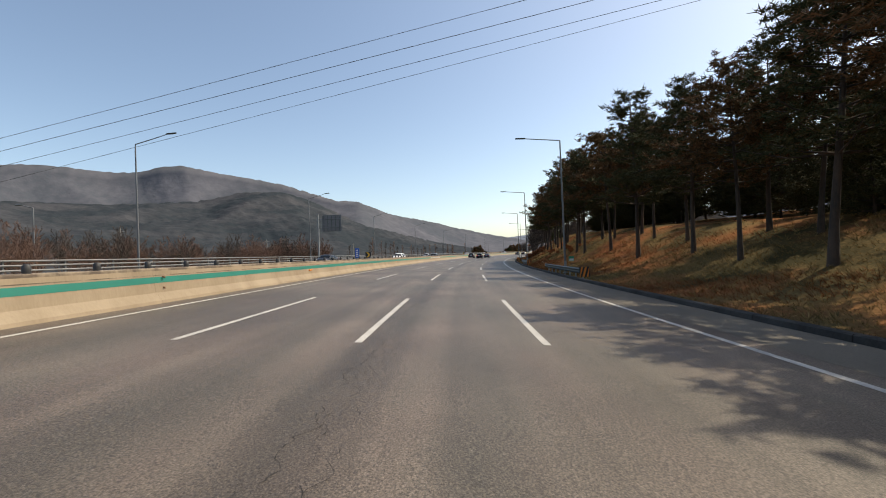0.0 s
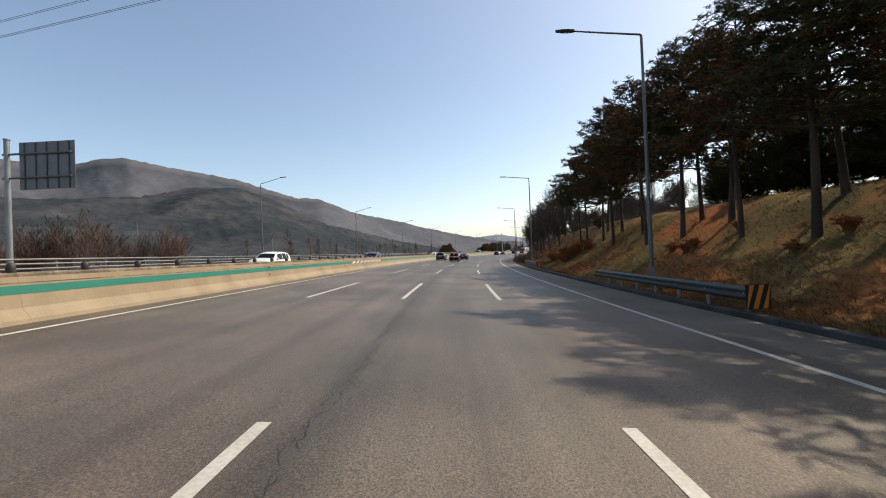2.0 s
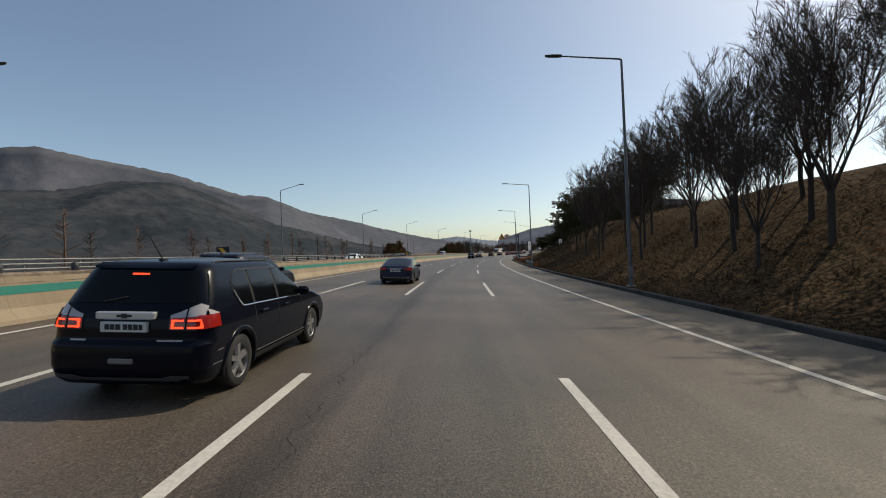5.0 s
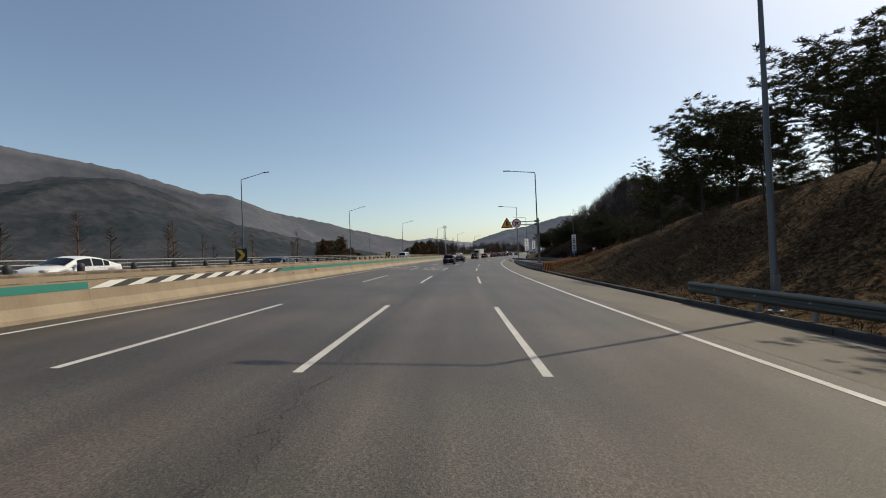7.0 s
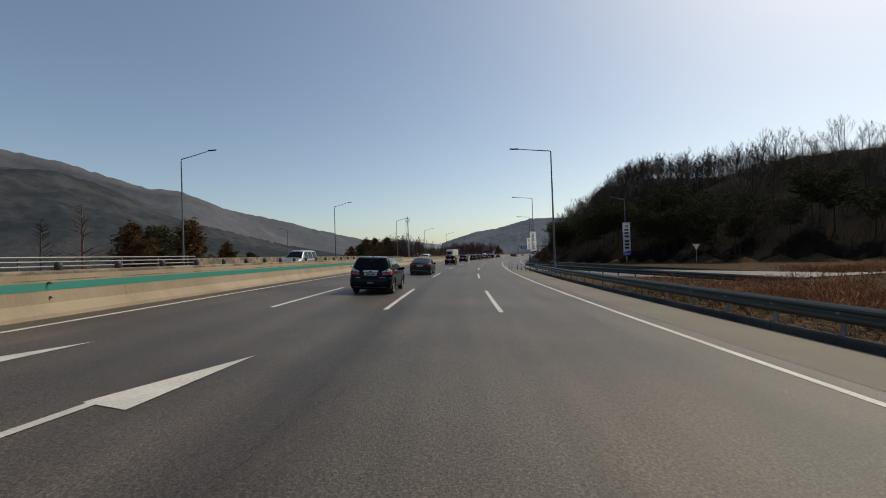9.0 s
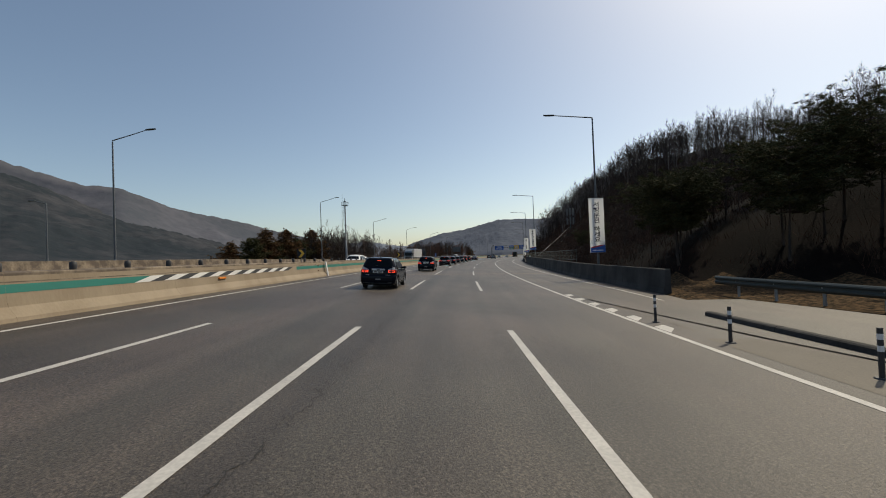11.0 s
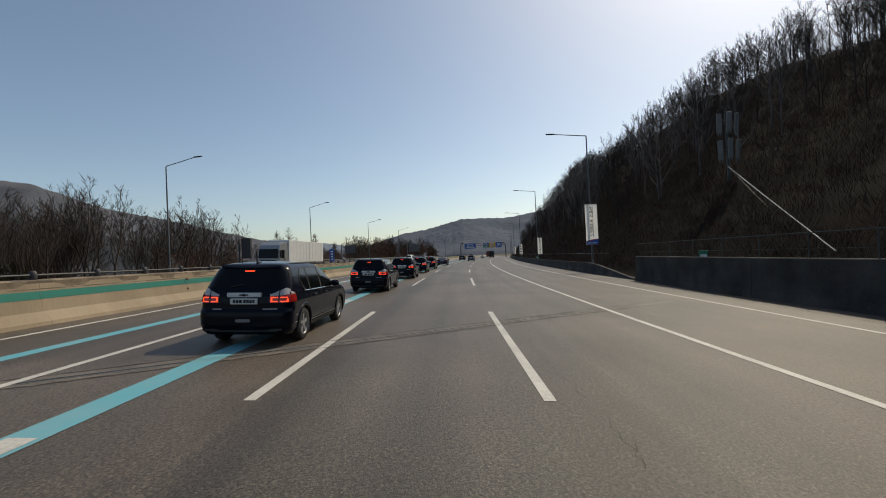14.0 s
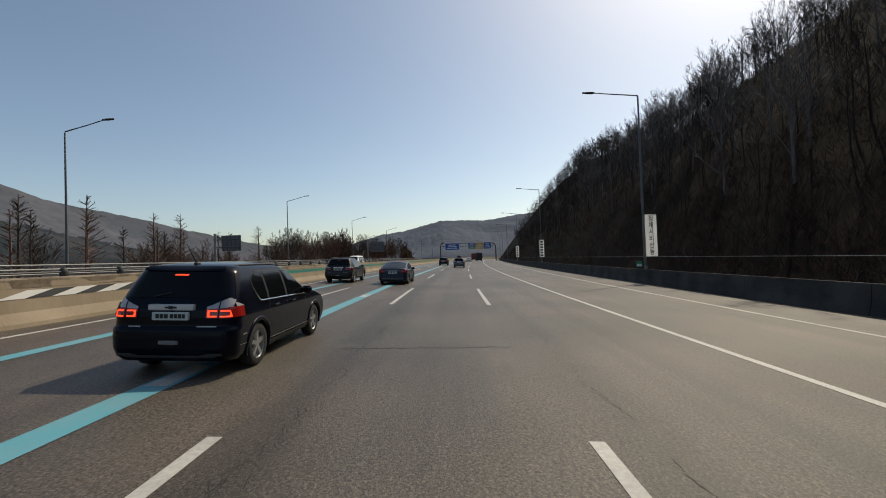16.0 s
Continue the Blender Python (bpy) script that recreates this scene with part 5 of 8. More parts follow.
def writing(text, size, material, parent, m, name="writing", space=1.0, sx=1.0, bold=0.0):
    """Flat lettering in the plane x right, y up, facing +z of m; centred."""
    cu = bpy.data.curves.new("t", "FONT")
    cu.body = text
    cu.size = size
    cu.offset = bold
    cu.align_x, cu.align_y = "CENTER", "CENTER"
    cu.space_line = space
    tmp = bpy.data.objects.new("t", cu)
    scene.collection.objects.link(tmp)
    bpy.context.view_layer.update()
    me = bpy.data.meshes.new_from_object(tmp)
    bpy.data.objects.remove(tmp)
    bpy.data.curves.remove(cu)
    me.materials.clear()
    me.materials.append(material)
    me.name = name
    ob = new(name, me)
    ob.parent = parent
    ob.matrix_world = m @ Matrix.Diagonal((sx, 1, 1, 1))
    return ob


UP = pose(0, 0, 0, 90, 0, 0)      # lettering stood upright, read while driving along the road

# guard rails on the right
beam = [(0.00, -0.155), (-0.035, -0.13), (-0.075, -0.095), (-0.075, -0.055), (-0.02, -0.02), (-0.02, 0.02), (-0.075, 0.055), (-0.075, 0.095), (-0.035, 0.13), (0.0, 0.155), (0.012, 0.15), (-0.02, 0.12), (-0.055, 0.09), (-0.055, 0.06), (-0.004, 0.03), (-0.004, -0.03), (-0.055, -0.06), (-0.055, -0.09), (-0.02, -0.12), (0.012, -0.15)]


def guard_rail(s0, s1, dfun, terminal, up=0.62, label="weathered corrugated steel guard rail on posts beside the shoulder"):
    G = thing("guard_rail", label=label, category="guard rail", group="guard rails")
    part("beam", sweep(lambda s: [(dfun(s) + x, up + z * 1.3) for x, z in beam], s0, s1, 2.0, close=True), M["rail_green"], G)
    pm = Build()
    pm.tube([(0.09, 0, -0.3), (0.09, 0, up + 0.13)], 0.06, 8)
    pmesh = pm.mesh("post", M["rail"])
    bm_ = Build()
    bm_.box(-0.02, 0.09, -0.05, 0.05, up - 0.10, up + 0.10, ch=0.008)
    bmesh_ = bm_.mesh("spacer", M["rail"])
    s = s0 + 0.4
    while s < s1:
        for n_, me in (("post", pmesh), ("spacer", bmesh_)):
            o = new(n_, me)
            o.parent = G
            o.matrix_world = stood(s, dfun(s))
        s += 2.0
    if terminal:
        t_ = Build()
        t_.box(-0.36, 0.36, -0.02, 0.02, -0.36, 0.36, ch=0.01)
        o = part("end_board", t_, M["ink_black"], G, "orange and black striped end board")
        o.matrix_world = stood(s0 - 0.03, dfun(s0) + 0.12, lift=up - 0.06)
        for i in range(-2, 3):
            st_ = Build()
            x0 = i * 0.28
            pts = [(x0 - 0.17, -0.34), (x0 - 0.03, -0.34), (x0 + 0.17, 0.34), (x0 + 0.03, 0.34)]
            pts = [(min(max(x, -0.34), 0.34), z) for x, z in pts]
            st_.quad(*[(x, -0.026, z) for x, z in pts])
            q = part("stripe", st_, M["orange"], o)
    return G


guard_rail(31, 47, lambda s: 8.75, True)
guard_rail(64.8, 79, lambda s: 8.75, True)
guard_rail(102, 115.8, lambda s: 8.75, True)
guard_rail(186.5, 198.5, lambda s: 9.25, True)
guard_rail(228, 291, lambda s: float(np.interp(s, [228, 240, 291], [9.1, 8.75, 8.75])), True)
guard_rail(236, 292, lambda s: ramp_near(s) - 0.6, False, 0.72, "steel guard rail along the near side of the slip road")
guard_rail(212, 308, lambda s: ramp_near(s) + 7.4, False, 0.85, "dark guard rail along the far side of the slip road")

# kerb on the right
kb = thing("kerb", label="low concrete kerb along the shoulder, shade put into its colour", category="kerb", kind="structure")
s = -30.0
while s < 300:
    b = sweep(lambda q: [(kerb_d(q) - 0.02, -0.05), (kerb_d(q), 0.14), (kerb_d(q) + 0.04, 0.17), (kerb_d(q) + 0.24, 0.17), (kerb_d(q) + 0.26, -0.05)], s, s + 2.97, 3, close=True)
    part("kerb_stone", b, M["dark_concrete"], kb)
    s += 3.0

# retaining wall with a mesh fence, then a lower parapet
wl = thing("retaining_wall", label="weathered concrete parapet wall, its shade darkened into the colour", category="wall", kind="structure")


def wall_d(s):
    """Face of the parapet wall."""
    return float(np.interp(s, [309, 325, 350, 370, 393], [11.4, 11.45, 12.3, 12.75, 13.0]))


wall_top = lambda q: float(np.interp(q, [309, 324, 338, 359, 393], [0.63, 0.66, 0.77, 0.97, 1.07]))
for s0 in [309 + 6 * i for i in range(14)]:
    e = min(s0 + 5.97, 393.2)
    b = sweep(lambda q: [(wall_d(q) - 0.16, road_z(q, wall_d(q)) - 0.05), (wall_d(q) - 0.06, road_z(q, wall_d(q)) + 0.32), (wall_d(q), wall_top(q) - 0.03), (wall_d(q) + 0.03, wall_top(q)), (wall_d(q) + 0.28, wall_top(q)), (wall_d(q) + 0.30, road_z(q, wall_d(q)) - 0.05)], s0, e, 6, rel=False, close=True)
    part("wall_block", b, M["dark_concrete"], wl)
par_d = lambda q: float(np.interp(q, [393, 402, 430, 480], [12.9, 13.1, 13.5, 14.1]))
par_h = lambda q: float(np.interp(q, [393.4, 402, 404], [0.10, 0.86, 1.0]))
for s0 in [393.4] + [402 + 6 * i for i in range(60)]:
    e = 401.97 if s0 < 394 else s0 + 5.97
    b = sweep(lambda q: [(par_d(q) - 0.16, -0.05), (par_d(q) - 0.04, par_h(q) * 0.4), (par_d(q), par_h(q)), (par_d(q) + 0.24, par_h(q)), (par_d(q) + 0.28, -0.05)], s0, e, 3, close=True)
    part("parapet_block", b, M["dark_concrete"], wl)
fe = thing("mesh_fence", label="wire mesh fence with thin posts on the parapet wall", category="fence")
for z, r in ((1.90, 0.022), (1.35, 0.008), (0.95, 0.016)):
    part("fence_rail", sweep(lambda u: [(wall_d(u) + 0.16 + r * math.cos(q * 1.0472), z + r * math.sin(q * 1.0472)) for q in range(6)], 328, 393, 3, rel=False, close=True), M["dark_steel"], fe)
fp = Build()
fp.tube([(0, 0, 0), (0, 0, 1.2)], 0.024, 6)
fpm = fp.mesh("fence_post", M["dark_steel"])
s = 328.2
while s < 393:
    o = new("fence_post", fpm)
    o.parent = fe
    o.matrix_world = stood(s, wall_d(s) + 0.16, 0.68)
    s += 2.5
mw = Build()
for i in range(int(64 / 0.30)):
    s = 328.6 + i * 0.30
    for o_ in (0.9, -0.9):
        mw.tube([on(s, wall_d(s) + 0.16, 0.95), on(s + o_, wall_d(s) + 0.16, 1.88)], 0.0025, 3, False)
part("wire_mesh", mw, M["dark_steel"], fe)
for s0, s1, hh in ((404, 520, 0.85),):
    part("cable", sweep([(15.0 + 0.012 * math.cos(q * 1.57), 1.25 + 0.012 * math.sin(q * 1.57)) for q in range(4)], s0, s1, 4, rel=False, close=True), M["rail"], fe)

# railing on the far edge of the opposite carriageway
fr = thing("edge_railing", label="triple-beam steel railing at the far edge of the opposite carriageway", category="railing", kind="structure")
for a0, a1 in ((-60, 278), (430, 640)):
    for h in (0.42, 0.74, 1.04):
        part("beam", sweep([(-27.7 + 0.06 * math.cos(q * math.pi / 3), h + 0.07 * math.sin(q * math.pi / 3)) for q in range(6)], a0, a1, 4, close=True), M["rail_backlit"], fr)
    rp_ = Build()
    rp_.box(-0.06, 0.06, -0.05, 0.05, 0, 1.0, ch=0.01)
    rpm = rp_.mesh("post", M["rail_backlit"])
    s = a0 + 1.0
    while s < a1:
        o = new("post", rpm)
        o.parent = fr
        o.matrix_world = stood(s, -27.8)
        s += 4.0
part("edge_wall", sweep([(-27.6, -0.05), (-27.7, 0.85), (-27.95, 0.85), (-28.0, -0.05)], 278, 372, 4, close=True), M["barrier_top"], fr)


# banners on the lamp masts
def banner(s, d, top, w, h, text, col, plain=False):
    B = thing("banner", label="white vertical roadside banner with dark Korean letters on a lamp mast" if not plain else "narrow white vertical banner on a lamp mast", category="banner", group="banners on lamp masts")
    m = stood(s - 0.42, d, top - h)
    c = Build()
    n = 12
    cols_ = 6
    c.grid([[(-w / 2 + w * i / cols_, 0.012 * math.sin(j * 0.9 + i * 0.5), h * j / n) for i in range(cols_ + 1)] for j in range(n + 1)])
    part("cloth", c, M["cloth"], B).matrix_world = m
    for z in (0.0, h):
        q = Build()
        q.tube([(-w / 2 - 0.05, 0.03, z), (w / 2 + 0.05, 0.03, z)], 0.02, 6)
        part("rod", q, M["rail"], B).matrix_world = m
    for z in (0.05, h - 0.05):
        q = Build()
        q.tube([(0, 0.0, z), (0, 0.34, z)], 0.018, 6)
        part("bracket", q, M["rail"], B).matrix_world = m
    lo = 0.0
    if not plain:
        lo = h * 0.16
        q = Build()
        q.grid([[(-w / 2 + 0.01 + (w - 0.02) * i / 12, -0.034, 0.01 + (h * (0.085 + 0.055 * (i / 12) ** 2) - 0.01) * j / 2) for i in range(13)] for j in range(3)])
        part("blue_foot", q, M["sign_blue"], B).matrix_world = m
        q = Build()
        q.grid([[(-w / 2 + 0.01 + (w - 0.02) * i / 12, -0.036, h * (0.085 + 0.055 * (i / 12) ** 2) + j * h * 0.028 * math.sin(math.pi * min(1, i / 12 * 0.9 + 0.1))) for i in range(13)] for j in range(2)])
        part("red_wave", q, M["sign_red"], B).matrix_world = m
        q = Build()
        q.box(-w * 0.36, -w * 0.10, -0.04, -0.037, h * 0.03, h * 0.05)
        q.box(-w * 0.05, w * 0.36, -0.04, -0.037, h * 0.032, h * 0.048)
        part("bar", q, M["sign_white"], B).matrix_world = m
    gap_at = text.find(" ") if " " in text else len(text)
    top_in = h * (0.075 if not plain else 0.03)
    ts = (h - lo - top_in - 0.02 * h) / (len(text) - 0.5 * (" " in text))
    for i, chs in enumerate(text):
        if chs == " ":
            continue
        z = h - top_in - ts * (i + 0.5 - 0.5 * (i > gap_at))
        mt = M["ink"] if (col == "mix" and (i > gap_at) == (text[0] == "공")) else M["ink_black"]
        if chs == "|":
            q = Build()
            q.box(-w * 0.28, w * 0.28, -0.04, -0.036, z - ts * 0.3, z + ts * 0.3)
            part("bar", q, mt, B).matrix_world = m
        else:
            writing(chs, ts * 1.0, mt, B, m @ pose(0, -0.04, z) @ UP, "letter", sx=min(1.25, w * 0.46 / ts), bold=ts * 0.022)
    return B


banner(321.7, 11.75, 5.95, 1.18, 4.35, "서행운전 하세요", "mix")
banner(371.2, 12.8, 6.45, 1.15, 4.0, "공사구간 추돌주의", "mix")
banner(406.0, 13.85, 6.05, 1.15, 3.9, "정체시 비상등켜기", "mix")
banner(443.6, 14.42, 4.25, 0.80, 2.95, "정체시비상등", "", True)
banner(487.3, 14.4, 4.2, 0.8, 2.9, "||||||", "", True)
banner(528.7, 14.4, 4.2, 0.8, 2.9, "||||||", "", True)
small = thing("route_marker", label="small green and white distance plate on the lamp mast", category="sign", group="distance plates")
q = Build()
q.box(-0.22, 0.22, -0.02, 0.02, 0, 0.42, ch=0.01)
part("plate", q, M["sign_green"], small)
q = Build()
q.box(-0.17, 0.17, -0.026, -0.02, 0.05, 0.22)
part("bar", q, M["sign_white"], small)
small.matrix_world = stood(444.3, 13.95, 0.55)
copy_thing(small, stood(385.2, 13.3, 0.95))
copy_thing(small, stood(44.0, 10.86, 0.58) @ Matrix.Scale(1.2, 4))
for s_, d_, z0, z1 in ((385.2, 13.3, 0.7, 1.0), (44.0, 10.9, -0.4, 0.66)):
    q = Build()
    q.tube([(0, 0.03, z0), (0, 0.03, z1)], 0.02, 6)
    o = solo("marker_post", q, M["rail"], "thin steel post of a distance plate", "post", m=stood(s_, d_, 0.0))

# ramp lamp with its banner
rl = lamp_model(-1, 9.8, 1.8, 0.35)
tagged(rl, "slender street lamp beside the slip road", "street lamp", "lamps along the slip road")
rl.matrix_world = stood(304, 24.3, land_z(304, 24.3))
banner(304, 24.3, 5.9, 1.1, 5.0, "개||| |||", "")


# ---- signs on the right ----
def sign_mast():
    S = thing("gantry_sign", label="dark steel mast holding a warning triangle and a no-turn disc", category="traffic sign")
    m = stood(240.7, 10.15, land_z(240.7, 10.15) - 0.1)
    foot = m.translation.z
    h = 6.08 - foot
    q = Build()
    q.tube([(0, 0, 0), (0, 0, h)], [0.15, 0.13], 12)
    part("mast", q, M["dark_steel"], S, smooth=True).matrix_world = m
    q = Build()
    q.disc((0, 0, h + 0.03), (0, 0, 1), 0.15, 0.08, 12)
    part("cap", q, M["dark_steel"], S).matrix_world = m
    for z in (h - 0.28, h - 0.68):
        q = Build()
        q.tube([(0.25, -0.02, z), (-4.4, -0.02, z)], 0.055, 8)
        part("arm", q, M["rail"], S).matrix_world = m
        q = Build()
        q.disc((-0.32, -0.02, z), (1, 0, 0), 0.15, 0.26, 10)
        part("flange", q, M["dark_steel"], S).matrix_world = m
    # round prohibition sign
    cz = h - 0.47
    for r, y, mt, n_ in ((0.60, -0.10, M["sign_red"], "disc_sign"), (0.47, -0.125, M["sign_white"], "disc_face")):
        q = Build()
        q.disc((-2.85, y, cz), (0, 1, 0), r, 0.03, 28)
        part(n_, q, mt, S).matrix_world = m
    q = Build()
    q.box(-0.07, 0.07, -0.15, -0.142, -0.36, 0.02)
    q.box(-0.07, 0.26, -0.15, -0.142, 0.02, 0.15)
    part("arrow_shaft", q, M["ink_black"], S).matrix_world = m @ pose(-2.95, 0, cz)
    q = Build()
    q.tri((0.24, -0.147, -0.07), (0.46, -0.147, 0.085), (0.24, -0.147, 0.24))
    part("arrow_head", q, M["ink_black"], S).matrix_world = m @ pose(-2.95, 0, cz)
    q = Build()
    q.box(-0.055, 0.055, -0.156, -0.15, -0.5, 0.5)
    part("red_bar", q, M["sign_red"], S).matrix_world = m @ pose(-2.85, 0, cz, 0, -55, 0)
    # triangle
    for k, y, mt, n_ in ((0.80, -0.10, M["sign_red"], "triangle_sign"), (0.60, -0.13, M["sign_yellow"], "triangle_face")):
        q = Build()
        tri_ = [(-k, -k * 0.60), (-k * 0.92, -k * 0.70), (k * 0.92, -k * 0.70), (k, -k * 0.60), (k * 0.07, k * 1.0), (-k * 0.07, k * 1.0)]
        q.grid([[(x, y + 0.012, z) for x, z in tri_], [(x, y - 0.012, z) for x, z in tri_]], True)
        q.cap([(x, y - 0.012, z) for x, z in tri_])
        q.cap([(x, y + 0.012, z) for x, z in tri_], 0, True)
        part(n_, q, mt, S).matrix_world = m @ pose(-4.12, 0, cz - 0.02)
    q = Build()
    q.box(-0.09, 0.09, -0.16, -0.15, -0.34, 0.36)
    q.quad((0.09, -0.155, -0.02), (0.09, -0.155, 0.14), (0.30, -0.155, -0.16), (0.30, -0.155, -0.30))
    part("merge_symbol", q, M["ink_black"], S).matrix_world = m @ pose(-4.12, 0, cz - 0.02)
    return S


sign_mast()


def chevron(s, d, z, w, h, right=True):
    C = thing("chevron_sign", label="yellow and black chevron bend sign on the median barrier", category="traffic sign", group="chevron signs")
    m = stood(s, d, z)
    q = Build()
    q.box(-w / 2, w / 2, -0.015, 0.015, 0.0, h, ch=0.01)
    part("board", q, M["ink_black"], C).matrix_world = m
    k = 1 if right else -1
    q = Build()
    for sg in (1, -1):
        q.quad(*[(k * x * w, -0.02, h / 2 + sg * zz * h) for x, zz in ((-0.36, 0.42), (-0.02, 0.42), (0.36, 0.0), (0.02, 0.0))])
    part("arrow", q, M["sign_yellow"], C).matrix_world = m
    q = Build()
    q.tube([(0, 0.03, -0.5), (0, 0.03, h * 0.8)], 0.03, 6)
    part("post", q, M["rail"], C).matrix_world = m
    return C


for s_, z_ in ((46.7, 1.75), (150, 1.8), (203.6, 1.8), (240.9, 1.85), (316.3, 2.0), (355.7, 2.0)):
    chevron(s_, -10.45, z_, 0.62, 0.66, True)


def blue_sign(s, d, z, w, h, rowsn=4):
    B = thing("blue_sign", label="narrow blue vertical information sign on the median", category="traffic sign", group="blue median signs")
    m = stood(s, d, z)
    q = Build()
    q.box(-w / 2, w / 2, -0.02, 0.02, 0, h, ch=0.01)
    part("board", q, M["sign_blue"], B).matrix_world = m
    for i in range(rowsn):
        q = Build()
        zz = h * (0.14 + 0.8 * i / rowsn)
        q.box(-w * 0.24, w * 0.24, -0.027, -0.021, zz, zz + h * 0.1)
        part("bar", q, M["sign_white"], B).matrix_world = m
    q = Build()
    q.tube([(0, 0.04, -0.4), (0, 0.04, h * 0.7)], 0.03, 6)
    part("post", q, M["rail"], B).matrix_world = m
    return B


blue_sign(42.4, -10.45, 1.75, 0.42, 1.0)
blue_sign(401.3, -10.45, 1.72, 0.42, 1.15)
# black signal box on the median
sb = thing("signal_box", label="black roadside signal cabinet seen from behind on the median", category="signal")
q = Build()
q.box(-0.26, 0.26, -0.12, 0.12, 0.35, 1.5, ch=0.03)
part("case", q, M["black_paint"], sb)
q = Build()
q.tube([(-0.42, 0, -0.3), (-0.42, 0, 1.4)], 0.05, 8)
q.tube([(-0.42, 0, 0.9), (0, 0, 0.9)], 0.03, 6)
part("pole", q, M["dark_steel"], sb)
sb.matrix_world = stood(387, -10.9, 1.78)


def back_sign(s, d, z0, bw, bh, side, label, foot=None):
    """Large road sign seen from behind, on one post."""
    B = thing("road_sign", label=label, category="traffic sign", group="signs seen from behind")
    zf = land_z(s, d) if foot is None else foot
    m = stood(s, d, zf)
    hz = z0 - zf
    q = Build()
    q.tube([(0, 0, 0), (0, 0, hz + bh + 0.2)], [0.19, 0.16], 12)
    part("post", q, M["rail"], B, smooth=True).matrix_world = m
    q = Build()
    q.disc((0, 0, hz + bh + 0.22), (0, 0, 1), 0.2, 0.06, 12)
    part("cap", q, M["rail"], B).matrix_world = m
    for z in (hz + bh * 0.25, hz + bh * 0.75):
        q = Build()
        q.tube([(-0.3 * side, 0.0, z), (side * (bw + 0.6), 0.0, z)], 0.07, 8)
        part("arm", q, M["steel"], B).matrix_world = m
    q = Build()
    x0, x1 = sorted((side * 0.75, side * (0.75 + bw)))
    q.box(x0, x1, 0.10, 0.14, hz, hz + bh, ch=0.02)
    part("panel", q, M["sign_back"], B).matrix_world = m
    for i in range(5):
        xx = x0 + (x1 - x0) * (i + 0.5) / 5
        q = Build()
        q.box(xx - 0.04, xx + 0.04, 0.06, 0.10, hz + 0.05, hz + bh - 0.05)
        part("rib", q, M["dark_steel"], B).matrix_world = m
    return B


back_sign(79.6, -29.6, 7.1, 3.9, 3.2, 1, "large grey road sign seen from behind on a tall post")
back_sign(466, -30.4, 3.6, 2.6, 2.0, 1, "grey framed road sign seen from behind beyond the railing")
back_sign(545, -30.4, 4.4, 4.4, 3.2, 1, "large dark road sign seen from behind on a post")

# yield sign by the slip road
ys = thing("yield_sign", label="white triangular yield sign with a red border by the slip road", category="traffic sign")
for k, y, mt in ((0.48, 0.0, M["sign_red"]), (0.36, -0.02, M["sign_white"])):
    q = Build()
    pts = [(-k, k * 0.7), (k, k * 0.7), (0, -k)]
    q.grid([[(x, y + 0.008, z) for x, z in pts], [(x, y - 0.008, z) for x, z in pts]], True)
    q.cap([(x, y - 0.008, z) for x, z in pts])
    part("board" if k > 0.4 else "face", q, mt, ys)
q = Build()
q.tube([(0, 0.04, -2.0), (0, 0.04, 0.2)], 0.03, 6)
part("post", q, M["rail"], ys)
ys.matrix_world = stood(286, 26.5, land_z(286, 26.5) + 2.1)

# flexible delineator posts at the nose
db = Build()
db.tube([(0, 0, 0), (0, 0, 0.03)], [0.11, 0.09], 10)
db.tube([(0, 0, 0.03), (0, 0, 0.78)], 0.038, 8)
dm = db.mesh("delineator", M["black_paint"])
bb = Build()
for z in (0.42, 0.6):
    bb.tube([(0, 0, z), (0, 0, z + 0.09)], 0.040, 8)
bmm = bb.mesh("band", M["sign_white"])
for s_, d_ in ((284.2, 7.67), (287.0, 7.5), (289.8, 7.2), (292.8, 6.95), (295.5, 6.4), (298.4, 6.15)):
    T = thing("delineator_post", stood(s_, d_), "flexible dark delineator post with pale bands", "bollard", "delineators at the road's nose")
    for n_, me in (("tube", dm), ("band", bmm)):
        o = new(n_, me)
        o.parent = T

# camera tower with ladder
ct = thing("camera_tower", label="tall grey camera mast with a caged ladder and round platform", category="mast")
CTZ = land_z(386.9, -30.0)
H = 15.6 - CTZ
q = Build()
q.tube([(0, 0, 0), (0, 0, 5.6), (0, 0, 5.65), (0, 0, H - 0.6)], [0.26, 0.23, 0.17, 0.15], 12)
part("mast", q, M["rail"], ct, smooth=True)
for z in (5.6, 9.0):
    q = Build()
    q.disc((0, 0, z), (0, 0, 1), 0.33, 0.14, 12)
    part("flange", q, M["dark_steel"], ct)
q = Build()
q.disc((0, 0, H - 0.6), (0, 0, 1), 0.85, 0.07, 18)
part("platform", q, M["dark_steel"], ct)
for z in (H - 0.2, H + 0.25):
    q = Build()
    q.tube([(0.85 * math.cos(a * math.pi / 8), 0.85 * math.sin(a * math.pi / 8), z) for a in range(17)], 0.025, 5)
    part("hoop", q, M["dark_steel"], ct)
for a in range(8):
    q = Build()
    q.tube([(0.85 * math.cos(a * math.pi / 4), 0.85 * math.sin(a * math.pi / 4), H - 0.6), (0.85 * math.cos(a * math.pi / 4), 0.85 * math.sin(a * math.pi / 4), H + 0.25)], 0.02, 5)
    part("baluster", q, M["dark_steel"], ct)
q = Build()
q.box(-0.18, 0.18, -0.3, 0.3, H + 0.25, H + 0.55, ch=0.04)
q.tube([(0, 0, H - 0.6), (0, 0, H + 1.2)], 0.05, 6)
part("camera_head", q, M["steel"], ct)
q = Build()
